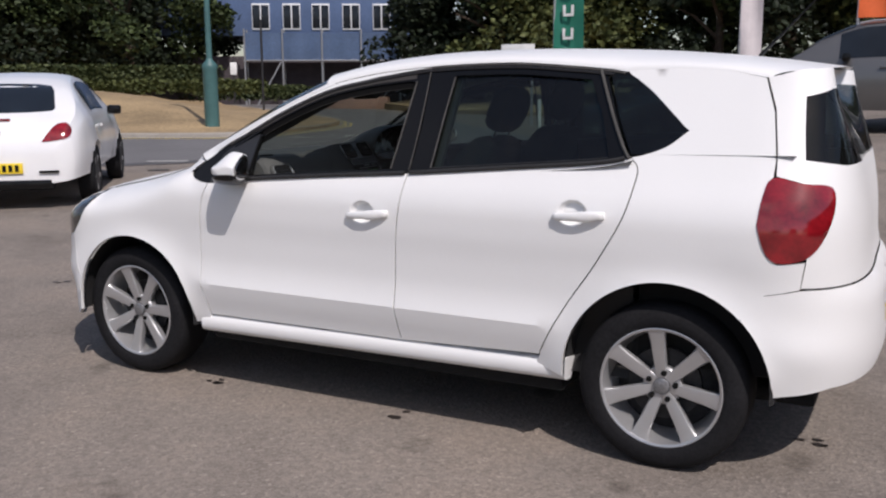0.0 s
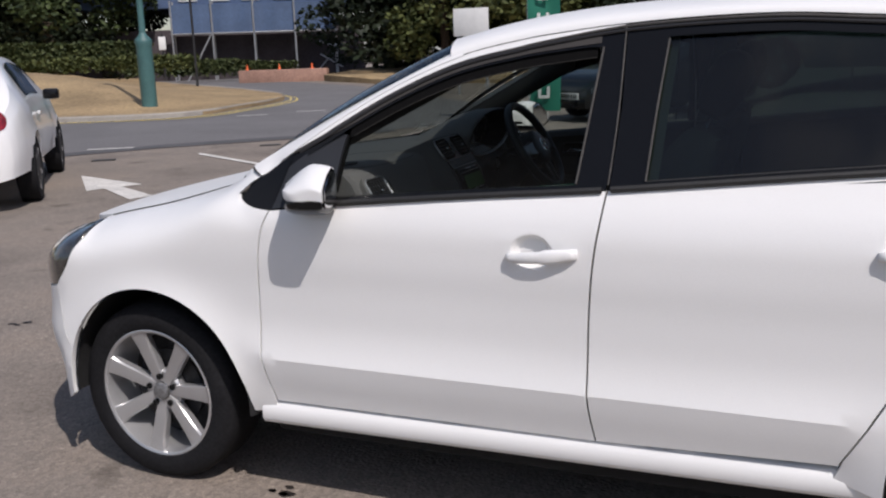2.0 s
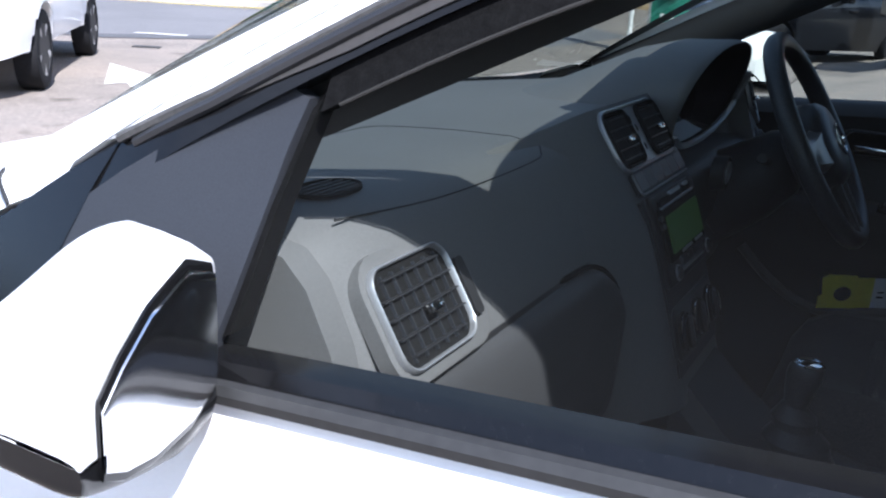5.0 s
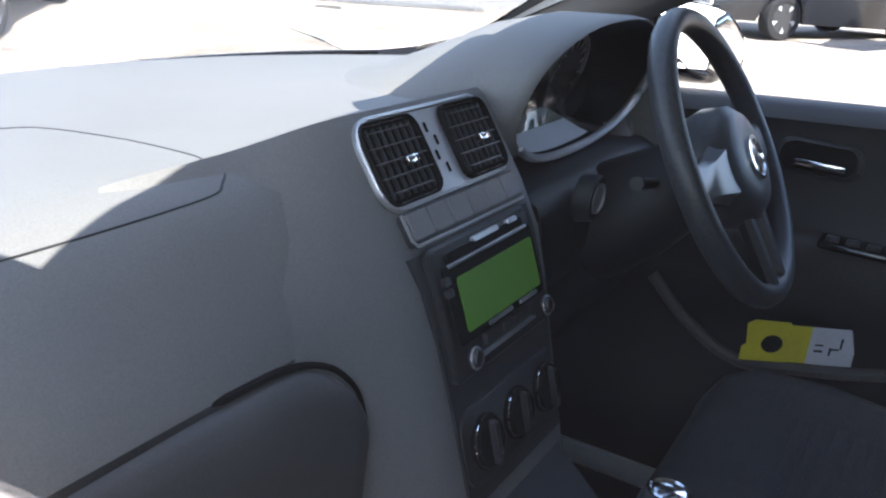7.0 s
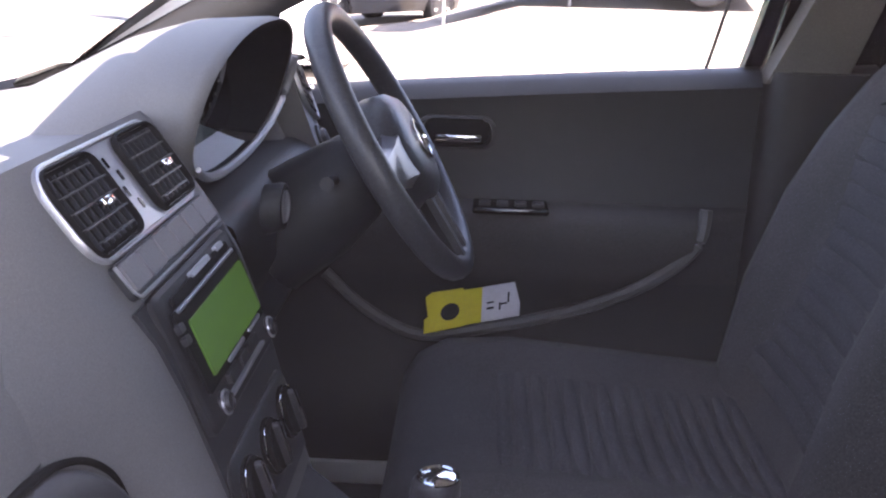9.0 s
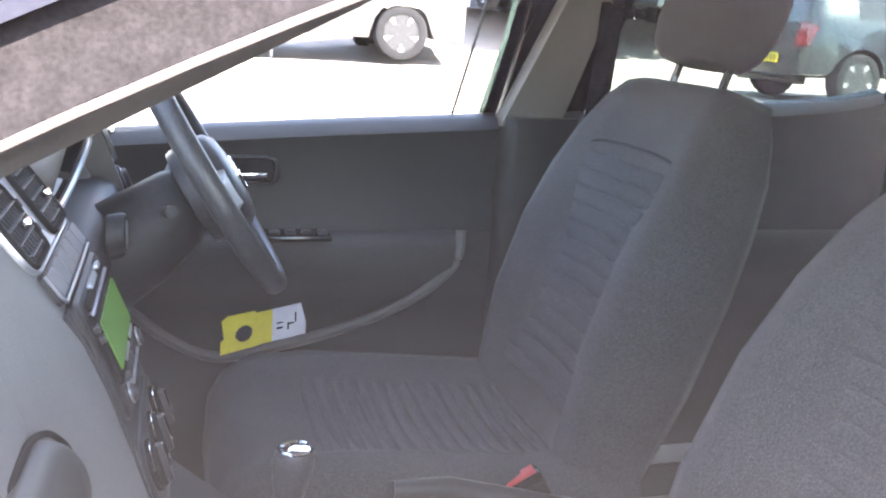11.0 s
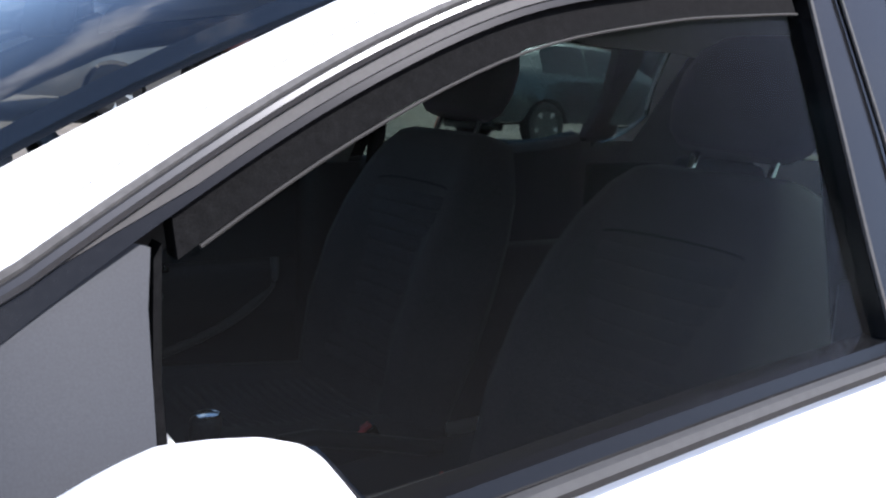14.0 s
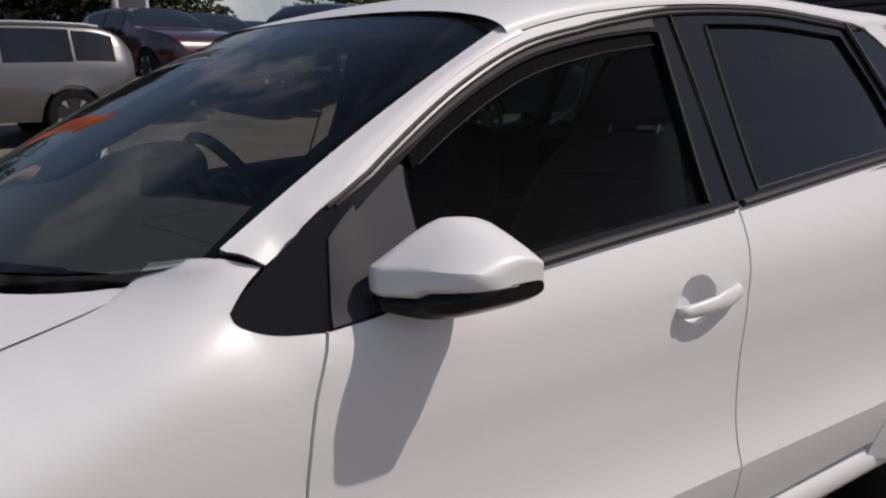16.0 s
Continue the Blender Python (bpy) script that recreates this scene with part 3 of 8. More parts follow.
def windscreen(bm):
    a, b = spline(WS_LOW, 6), spline(WS_TOP, 6)
    rows = []
    for p, q in zip(a, b):
        rows.append([p.lerp(q, t) + Vector((-0.4, 0, 0.9)) * 0.024 * math.sin(math.pi * t) for t in np.linspace(0, 1, 12)])
    rows = rows + [[Vector((v.x, -v.y, v.z)) for v in row] for row in reversed(rows[:-1])]
    loft(bm, rows, closed=False)


bm = bmesh.new(); windscreen(bm)
part("windscreen", bm, SCREEN_GLASS, car, "clear curved windscreen with passing reflections")


def screen_border(bm):
    """Black printed band inside the windscreen's rim, broad along the top."""
    def at(p, q, t):
        return p.lerp(q, t) + Vector((-0.4, 0, 0.9)) * 0.024 * math.sin(math.pi * t) + Vector((0.4, 0, -0.9)) * 0.005
    a, b = spline(WS_LOW, 6), spline(WS_TOP, 6)
    a, b = a + [Vector((v.x, -v.y, v.z)) for v in reversed(a[:-1])], b + [Vector((v.x, -v.y, v.z)) for v in reversed(b[:-1])]
    loft(bm, [[at(p, q, t) for t in (0.90, 0.935, 0.97, 1.0)] for p, q in zip(a, b)], closed=False)
    for p, q, p2, q2 in ((a[0], b[0], a[3], b[3]), (a[-1], b[-1], a[-4], b[-4])):
        rows = []
        for t in np.linspace(0, 1, 14):
            e, i = at(p, q, t), at(p2, q2, t)
            rows.append([e, e + (i - e).normalized() * 0.034])
        loft(bm, rows, closed=False)


bm = bmesh.new(); screen_border(bm)
part("windscreen_border", bm, BLACK_TRIM, car, "black printed windscreen border")


def pillar_a(bm):
    """White strip from the wing up to the roof, between the windscreen and the door's frame."""
    outer = [skin(x, y, 0.004) for x, y in on(DLO_TOP, 0.449, 1.045)]
    n = len(outer)
    a = [Vector(WS_LOW[0]).lerp(Vector(WS_TOP[0]), t) + Vector((-0.2, 0.0, 0.5)) * 0.018 * math.sin(math.pi * t) for t in np.linspace(0.0, 1.03, n)]
    rings = []
    for p, q in zip(outer, a):
        mid = (p + q) / 2 + Vector((-0.25, -0.5, 0.55)) * 0.009
        c = [p + Vector((0, 0.014, -0.004)), p, p.lerp(mid, 0.5) + Vector((-0.1, -0.4, 0.1)) * 0.003, mid, mid.lerp(q, 0.5) + Vector((-0.2, -0.1, 0.3)) * 0.003, q + Vector((0, 0, 0.006)), q + Vector((0.01, 0.012, -0.012))]
        rings.append(c)
    loft(bm, rings, closed=False)


both("windscreen_pillar", pillar_a, PAINT, sharp=70)


def pillar_gap(bm):
    a, b = skin(0.449, at_x(DLO_TOP, 0.449), 0.004), Vector(WS_LOW[0])
    mid = (a + b) / 2 + Vector((-0.25, -0.5, 0.55)) * 0.012
    tube(bm, spline([a, mid, b], 4), 0.0020, 6)


both("pillar_gap_seal", pillar_gap, RUBBER)


def scuttle(bm):
    a = spline(WS_LOW, 6)
    a = a + [Vector((v.x, -v.y, v.z)) for v in reversed(a[:-1])]
    b = []
    for p in a:
        s = min(abs(p.y) / 0.66, 1.0)
        x = 0.10 + 0.235 * s ** 2.2
        b.append(Vector((x, p.y * 0.94, HOOD_MID(x) - 0.045 - 0.03 * s ** 2)))
    loft(bm, [[p + Vector((0.02, 0, -0.012)) for p in a], [p + Vector((0, 0, -0.004)) for p in a], b, [p + Vector((-0.04, 0, -0.03)) for p in b]], closed=False)


bm = bmesh.new(); scuttle(bm)
part("scuttle_panel", bm, BLACK_TRIM, car)


# side windows: black frames, sail panels, seals and panes
def frame_front(bm, back=0.0):
    """Black sash of the front door with its opening."""
    top = on(DLO_TOP, 0.56, 1.478)
    out = on(BELT, 0.512, 1.470) + [(1.484, 1.2)] + [(1.478, at_x(DLO_TOP, 1.478))] + list(reversed(top))[1:] + [(0.545, 1.05)]
    hole = on(BELT, 0.556, 1.392 + back)
    hole = [(x, y + 0.018) for x, y in hole] + [(1.41 + back, 1.2), (1.425 + 0.8 * back, at_x(DLO_TOP, 1.425) - 0.05)] + [(x, y - 0.046) for x, y in reversed(on(DLO_TOP, 0.60, 1.39 + 0.8 * back))] + [(0.574, 1.035)]
    sheet(bm, out, lambda u, v: skin(u, v, -0.003), 0.03, holes=[hole], depth=0.028)


both("window_frame", frame_front, BLACK_TRIM, right=lambda bm: frame_front(bm, 0.052))


def glass_run(bm):
    """Speckled channel that the pane slides in, along the top and down behind the mirror's triangle."""
    top = on(DLO_TOP, 0.728, 1.41)
    sheet(bm, [(x, y - 0.040) for x, y in top] + [(x, y - 0.073) for x, y in reversed(top)], lambda u, v: skin(u, v, -0.011), 0.03, depth=0.02)
    z = at_x(DLO_TOP, 0.728) - 0.073
    sheet(bm, [(0.700, 0.975), (0.706, 0.978), (0.711, 1.06), (0.722, z + 0.008), (0.716, z), (0.706, 1.06)], lambda u, v: skin(u, v, -0.018), 0.02, depth=0.02)


both("window_channel", glass_run, CHANNEL, "speckled grey window channel")


def run_edge(bm):
    tube(bm, [skin(x, y - 0.0745, -0.010) for x, y in on(DLO_TOP, 0.742, 1.41)], 0.0014, 6)


both("channel_edge", run_edge, PALE_EDGE, "thin pale edge")


def sail_front(bm):
    out = SAIL_LOW + [(0.512, 0.93), (0.545, 1.05), (0.558, 1.083)] + [(x, y - 0.004) for x, y in reversed(on(DLO_TOP, 0.395, 0.553))]
    pts = np.array([(0.397, 0.971, 1), (0.553, 1.087, 1), (0.512, 0.930, 1)])
    ys = np.array([-0.775, skin(0.553, 1.087).y + 0.002, skin(0.512, 0.930).y + 0.004])
    k = np.linalg.solve(pts, ys)
    sheet(bm, out, lambda u, v: Vector((u, k[0] * u + k[1] * v + k[2], v)), 0.02, depth=0.02)


both("quarter_light_trim", sail_front, BLACK_TRIM)


def sail_door(bm):
    """Grey plastic triangle that carries the mirror."""
    out = [(0.516, 0.932), (0.60, 0.942), (0.696, 0.955), (0.708, 1.10), (0.714, at_x(DLO_TOP, 0.714) - 0.058)] + [(x, y - 0.036) for x, y in reversed(on(DLO_TOP, 0.575, 0.69))] + [(0.548, 1.045)]
    sheet(bm, out, lambda u, v: skin(u, v, 0.003 - 0.017 * min(max((u - 0.55) / 0.15, 0.0), 1.0)), 0.025, depth=0.012)


both("mirror_sail", sail_door, GREY_TRIM, "matt dark grey plastic triangle")


def frame_rear(bm, back=0.0):
    top = on(DLO_TOP, 1.484, 2.20)
    out = on(BELT, 1.479, 2.318) + [(2.255, 1.23), (2.196, 1.375)] + list(reversed(top)) + [(1.49, 1.2)]
    hole = [(x, y + 0.016) for x, y in on(BELT, 1.565 + back, 2.25)] + [(2.205, 1.23), (2.150, 1.34)] + [(x, y - 0.04) for x, y in reversed(on(DLO_TOP, 1.59 + 1.3 * back, 2.14))] + [(1.575 + 1.15 * back, 1.2)]
    sheet(bm, out, lambda u, v: skin(u, v, -0.003), 0.03, holes=[hole], depth=0.03)


both("window_frame", frame_rear, BLACK_TRIM, right=set_back(frame_rear, 0.085))


def frame_small(bm):
    top = on(DLO_TOP, 2.205, 2.508)
    out = [(2.328, 1.10)] + [(x, y + 0.004) for x, y in on(BELT, 2.34, 2.508)] + list(reversed(top)) + [(2.262, 1.23)]
    sheet(bm, out, lambda u, v: skin(u, v, -0.004), 0.03, depth=0.02)


both("quarter_window", frame_small, TINT, "dark tinted fixed quarter window", right=set_back(frame_small))


def divider(bm):
    a = [skin(x, z, 0.004) for x, z in line2([(2.172, 1.392), (2.235, 1.25), (2.29, 1.14), (2.324, 1.088)])]
    tube(bm, a, 0.006, 6)


both("window_divider", divider, SEAL, "thin grey seal", right=set_back(divider))


def pane_rear(bm):
    out = [(x, y + 0.012) for x, y in on(BELT, 1.555, 2.26)] + [(2.215, 1.23), (2.158, 1.345)] + [(x, y - 0.036) for x, y in reversed(on(DLO_TOP, 1.58, 2.15))] + [(1.565, 1.2)]
    sheet(bm, out, lambda u, v: skin(u, v, -0.016), 0.06)


both("side_window", pane_rear, TINT, "dark tinted rear door glass", right=set_back(pane_rear))


def pane_front(bm, back=0.0):
    out = [(x, y + 0.004) for x, y in on(BELT, 0.705, 1.40 + back)] + [(1.425 + back, 1.2), (1.43 + back, at_x(DLO_TOP, 1.43) - 0.045)] + [(x, y - 0.066) for x, y in reversed(on(DLO_TOP, 0.722, 1.39 + back))] + [(0.712, 1.08)]
    sheet(bm, out, lambda u, v: skin(u, v, -0.016), 0.06)


for ob in both("side_window", pane_front, CLEAR, "clear front door window, closed, with a film of dust and painted haze", right=lambda bm: pane_front(bm, 0.045)):
    ob.visible_shadow = False


def belt_seal(x0, x1):
    def make(bm):
        for off, lift, r in ((0.006, 0.004, 0.0085), (-0.018, 0.012, 0.006)):
            tube(bm, [skin(x, y + lift, off) for x, y in on(BELT, x0, x1)], r, 8)
    return make


both("belt_seal", belt_seal(0.70, 1.462), RUBBER)
both("belt_seal", belt_seal(1.485, 2.31), RUBBER)


def fold(x):
    """How far the painted flange of the front door folds down over the black sash."""
    return 0.014 * min(max((1.48 - x) / 0.28, 0.0), 1.0) * min(max((x - 0.545) / 0.10, 0.0), 1.0)


def flange(bm):
    top = on(DLO_TOP, 0.548, 1.476)
    sheet(bm, [(x, y + 0.001) for x, y in top] + [(x, y - 0.001 - 1.15 * fold(x)) for x, y in reversed(top)], lambda u, v: skin(u, v, 0.0012), 0.03, depth=0.006)


both("door_flange", flange, PAINT)


def sash_cover(bm):
    """Faded matt band between the painted flange and the glass channel."""
    top = on(DLO_TOP, 0.60, 1.42)
    sheet(bm, [(x, y - 0.012 - fold(x)) for x, y in top] + [(x, y - 0.013 - fold(x) - (0.026 - fold(x)) * min(max((x - 0.62) / 0.12, 0.0), 1.0)) for x, y in reversed(top)], lambda u, v: skin(u, v, -0.001), 0.03, depth=0.008)


both("sash_cover", sash_cover, FLANGE, "faded grey-beige band above the window")


def top_seal(bm):
    tube(bm, [skin(x, y - 0.004 - fold(x), 0.001) for x, y in on(DLO_TOP, 0.56, 2.26)], 0.004, 6)


both("window_channel_seal", top_seal, SEAL, "dusty grey rubber window channel")


def sash_strip(bm):
    tube(bm, [skin(x, y - 0.014 - 0.8 * fold(x), 0.0005 - 0.006 * min(max((0.64 - x) / 0.07, 0.0), 1.0)) for x, y in on(DLO_TOP, 0.575, 2.22)], 0.005, 8)


both("sash_strip", sash_strip, SASH, "shiny narrow strip along the window top")


def pillar_seals(bm):
    """Thin pale rubber lips on the black middle pillar: along both panes and down the door gap."""
    for off, line, r in ((0.0, [(1.394, 1.02), (1.412, 1.2), (1.427, 1.352)], 0.0030), (0.002, [(1.476, 1.02), (1.483, 1.2), (1.481, 1.40)], 0.0022), (0.0, [(1.566, 1.03), (1.577, 1.2), (1.592, 1.368)], 0.0028)):
        tube(bm, [skin(x, z, off) for x, z in line2(line)], r, 6)


both("pillar_seal", pillar_seals, SEAL, "thin grey rubber lips on the middle pillar")


# door handles
def handle(cx, cz, slope):
    def make(bm):
        rings = []
        for i in range(15):
            t = i / 14
            x = cx - 0.092 + 0.184 * t
            z = cz - 0.004 + slope * (x - cx)
            base = skin(x, z)
            bow = 0.023 * math.sin(math.pi * min(max(t, 0.0), 1.0)) ** 0.55 if 0 < t < 1 else 0.002
            h = 0.0155 * (0.62 + 0.38 * math.sin(math.pi * t) ** 0.6) + (0.004 if t > 0.55 else 0)
            d = 0.008 if 0.12 < t < 0.88 else 0.012
            y = -0.838 - bow
            ring = []
            for a in range(10):
                th = 2 * math.pi * a / 10
                ring.append((x, y + d * math.cos(th), z + h * math.sin(th)))
            rings.append(ring)
        loft(bm, rings)
    return make


for ob, (hx, hz), sl in ((front_doors, HANDLES[0], 0.095), (rear_doors, HANDLES[1], 0.075)):
    for k in (0, 1):
        bm = bmesh.new(); handle(hx + 0.027, hz - 0.003, sl)(bm)
        if k:
            flip_y(bm)
        part("door_handle", bm, PAINT, ob[k], sharp=80)


# wheels
def wheel_parts(x, y, z, side, turn=7.0):
    """A seven-spoke alloy wheel, built facing -y and turned for the far side."""
    holder = new("wheel")
    holder.parent = car
    holder.location = (x, y, z)
    holder.rotation_euler = (0, radians(turn), 0 if side < 0 else math.pi)
    bm = bmesh.new()
    prof = [(0.212, -0.098), (0.222, -0.105), (0.245, -0.108), (0.270, -0.104), (0.288, -0.095), (0.297, -0.080), (0.300, -0.06), (0.301, 0.0), (0.300, 0.06), (0.288, 0.092), (0.245, 0.10), (0.212, 0.095)]
    n = 64
    loft(bm, [[(r * math.cos(2 * math.pi * i / n), d, r * math.sin(2 * math.pi * i / n)) for r, d in prof] for i in range(n)] + [[(r, d, 0) for r, d in prof]], closed=False)
    bmesh.ops.remove_doubles(bm, verts=bm.verts, dist=1e-5)
    part("tyre", bm, TYRE, holder, sharp=50)
    bm = bmesh.new()
    prof = [(0.216, -0.094), (0.2165, -0.100), (0.212, -0.102), (0.205, -0.099), (0.202, -0.088), (0.196, -0.05), (0.185, -0.01), (0.18, 0.07), (0.20, 0.09)]
    loft(bm, [[(r * math.cos(2 * math.pi * i / n), d, r * math.sin(2 * math.pi * i / n)) for r, d in prof] for i in range(n)] + [[(r, d, 0) for r, d in prof]], closed=False)
    bmesh.ops.remove_doubles(bm, verts=bm.verts, dist=1e-5)
    part("rim", bm, ALLOY, holder, sharp=45)
    for k in range(7):
        bm = bmesh.new()
        a = 2 * math.pi * k / 7
        rings = []
        for r, w, d, h in ((0.030, 0.016, -0.072, 0.03), (0.055, 0.019, -0.074, 0.03), (0.075, 0.022, -0.077, 0.03), (0.11, 0.0235, -0.082, 0.032), (0.16, 0.026, -0.089, 0.032), (0.190, 0.030, -0.093, 0.028), (0.205, 0.036, -0.096, 0.024)):
            rings.append([(r, d + 0.007, -w), (r, d + 0.001, -w * 0.84), (r, d, -w * 0.4), (r, d, w * 0.4), (r, d + 0.001, w * 0.84), (r, d + 0.007, w), (r, d + h, w * 0.9), (r, d + h, -w * 0.9)])
        loft(bm, rings)
        bmesh.ops.rotate(bm, verts=bm.verts, matrix=Matrix.Rotation(a, 3, "Y"), cent=(0, 0, 0))
        part("spoke", bm, ALLOY, holder, sharp=35)
    bm = bmesh.new()
    loft(bm, [[(r * math.cos(2 * math.pi * i / 32), d, r * math.sin(2 * math.pi * i / 32)) for i in range(32)] for r, d in ((0.068, -0.03), (0.070, -0.060), (0.064, -0.067), (0.034, -0.069), (0.031, -0.066), (0.005, -0.065))])
    part("hub", bm, ALLOY, holder, sharp=40)
    bm = bmesh.new()
    loft(bm, [[(r * math.cos(2 * math.pi * i / 24), d, r * math.sin(2 * math.pi * i / 24)) for i in range(24)] for r, d in ((0.030, -0.073), (0.0295, -0.0795), (0.026, -0.082), (0.004, -0.083))])
    part("centre_cap", bm, CAP_GREY, holder, "round grey centre cap", sharp=40)
    for k in range(5):
        bm = bmesh.new()
        a = 2 * math.pi * k / 5 + 0.3
        loft(bm, [[(0.049 * math.cos(a) + 0.0105 * math.cos(b), d, 0.049 * math.sin(a) + 0.0105 * math.sin(b)) for b in [2 * math.pi * j / 8 for j in range(8)]] for d in (-0.06, -0.0795)])
        part("wheel_bolt", bm, VENT_DARK, holder)
    bm = bmesh.new()
    loft(bm, [[(r * math.cos(2 * math.pi * i / 32), d, r * math.sin(2 * math.pi * i / 32)) for i in range(32)] for r, d in ((0.03, -0.03), (0.13, -0.03), (0.13, -0.008), (0.182, 0.02), (0.182, 0.06), (0.03, 0.06))])
    part("brake_disc", bm, DARK_STEEL, holder, sharp=40)
    return holder


for wx in (0.0, 2.47):
    wheel_parts(wx, -0.690, 0.300, -1, 7.0 if wx else -4.0)
    wheel_parts(wx, 0.690, 0.300, 1)


def wheel_well(c):
    def make(bm):
        rings = []
        for a in np.linspace(-4, 184, 26):
            ca, sa = math.cos(radians(a)), math.sin(radians(a))
            rings.append([(c[0] + (r - arch_front(c, a)) * ca, y, c[1] + (r - arch_front(c, a)) * sa) for r, y in ((0.352, -0.826), (0.358, -0.818), (0.364, -0.80), (0.364, -0.50), (0.18, -0.49))])
        loft(bm, rings, closed=False)
    return make


both("wheel_well", wheel_well(ARCH_F), WELL)
both("wheel_well", wheel_well(ARCH_R), WELL)


# underside, floor and inner walls
bm = bmesh.new()
box(bm, -0.50, 2.95, -0.48, 0.48, 0.20, 0.26, 0.02)
box(bm, 0.42, 2.10, -0.74, 0.74, 0.21, 0.29, 0.02)
part("floor_pan", bm, CARPET, car)
bm = bmesh.new()
box(bm, -0.50, 0.10, -0.44, 0.44, 0.30, 0.62, 0.03)
box(bm, -0.72, -0.62, -0.18, 0.18, 0.22, 0.60, 0.01)
part("engine_bay", bm, WELL, car)


def door_card(x0, x1, raised=0.0):
    """Inner door skin from floor to belt, with armrest swell and pocket."""
    def make(bm):
        rows = []
        prof = [(0.30, 0.735), (0.36, 0.685), (0.47, 0.672), (0.50, 0.690), (0.64, 0.700), (0.70, 0.695), (0.74, 0.650), (0.78, 0.632), (0.812, 0.636), (0.826, 0.650), (0.832, 0.695), (0.88, 0.706), (0.92, 0.706), (0.940, 0.700), (0.960, 0.715), (0.967, 0.745), (0.960, 0.775)]
        for x in np.linspace(x0, x1, 22):
            t = (x - x0) / (x1 - x0)
            lift = at_x(BELT, x) - 0.975
            arm = min(1.0, max(0.0, (t - 0.22) / 0.12)) * min(1.0, max(0.0, (0.97 - t) / 0.05))
            row = []
            for z, w in prof:
                if 0.69 < z < 0.835:
                    w = 0.700 - (0.700 - w) * arm
                row.append((x, -w, z + (lift if z > 0.85 else 0) * (1 if z > 0.9 else 0.5) + (raised if z > 0.9 else 0)))
            rows.append(row)
        loft(bm, rows, closed=False)
        for f in bm.faces:
            c = f.calc_center_median()
            if 0.65 < c.z < 0.828 and abs(c.y) < 0.697:
                f.material_index = 1
    return make


both("door_card", door_card(0.47, 1.452), [CARD, ARMREST], "charcoal plastic door lining with an armrest", right=door_card(0.47, 1.470, 0.056), sharp=45)
both("door_card", door_card(1.49, 2.34), [CARD, ARMREST], right=door_card(1.52, 2.34, 0.050), sharp=45)


def roof_lining(bm):
    rings = []
    for x in np.linspace(1.0, 2.85, 16):
        ring = []
        for k in range(-10, 11):
            a = math.pi / 2 * (1 - abs(k) / 10)
            s = math.copysign(max(math.cos(a), 0) ** (2 / 2.3), k)
            y, z = rail(x)
            ring.append((x, s * (y - 0.055), z - 0.03 + (ROOF_MID(x) - z - 0.012) * math.sin(a) ** (2 / 2.3)))
        rings.append(ring)
    loft(bm, rings, closed=False)


bm = bmesh.new(); roof_lining(bm)
part("headliner", bm, HEADLINER, car, sharp=70)


def pillar_b(bm, back=0.0):
    rings = []
    for z in np.linspace(1.03, 1.40, 8):
        x = 1.475 + back * (1 + 3.2 * (z - 1.03))
        y = half_width(x, z)
        w = 0.085 - 0.03 * (z - 1.03) / 0.37 - 0.3 * back
        rings.append([(x - w, -(y - 0.03), z), (x - w * 0.9, -(y - 0.065), z), (x + w * 0.9, -(y - 0.065), z), (x + w, -(y - 0.03), z)])
    loft(bm, rings)


both("pillar_trim", lambda bm: pillar_b(bm, 0.045), PILLAR_TRIM, "light grey pillar lining", right=lambda bm: pillar_b(bm, 0.062), sharp=50)


def pillar_a_in(bm):
    rings = []
    for t in np.linspace(0.0, 1.0, 9):
        p = Vector(WS_LOW[0]).lerp(Vector(WS_TOP[0]), t)
        rings.append([p + Vector((0.005, 0.010, 0.0)), p + Vector((0.02, 0.030, -0.01)), p + Vector((0.034, 0.028, -0.055)), p + Vector((0.030, 0.010, -0.074)), p + Vector((0.022, -0.022, -0.05))])
    loft(bm, rings)


both("front_pillar_trim", pillar_a_in, CARD, sharp=60)


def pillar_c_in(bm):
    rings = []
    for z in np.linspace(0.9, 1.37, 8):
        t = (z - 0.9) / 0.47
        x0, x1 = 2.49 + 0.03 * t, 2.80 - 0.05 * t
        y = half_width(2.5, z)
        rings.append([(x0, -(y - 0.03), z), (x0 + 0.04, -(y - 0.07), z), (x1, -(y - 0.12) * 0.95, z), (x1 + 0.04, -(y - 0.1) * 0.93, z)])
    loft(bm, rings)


# shade at the back of the cabin painted as a darker trim
both("rear_pillar_trim", pillar_c_in, SHADED_TRIM, right=set_back(pillar_c_in), sharp=50)


def pillar_b_low(bm, back=0.0):
    loft(bm, [[(x + back, y, z) for x, y in ((1.425, -0.76), (1.43, -0.70), (1.45, -0.685), (1.50, -0.685), (1.52 + back, -0.70), (1.525 + back, -0.76))] for z in (0.30, 0.6, 0.9, 1.05)])


both("pillar_lower_trim", pillar_b_low, CARD, right=lambda bm: pillar_b_low(bm, 0.055), sharp=50)

# door mirrors
def mirror_ring(y, x0, x1, z0, z1, lean=0.0, n=20):
    """A rounded-rectangle section of the mirror's shell at one y."""
    out = []
    for k in range(n):
        a = 2 * math.pi * k / n
        c, s = math.cos(a), math.sin(a)
        e = 0.62
        px = (x0 + x1) / 2 + (x1 - x0) / 2 * math.copysign(abs(c) ** e, c)
        pz = (z0 + z1) / 2 + (z1 - z0) / 2 * math.copysign(abs(s) ** e, s)
        out.append((px + lean * (pz - z0), y, pz))
    return out


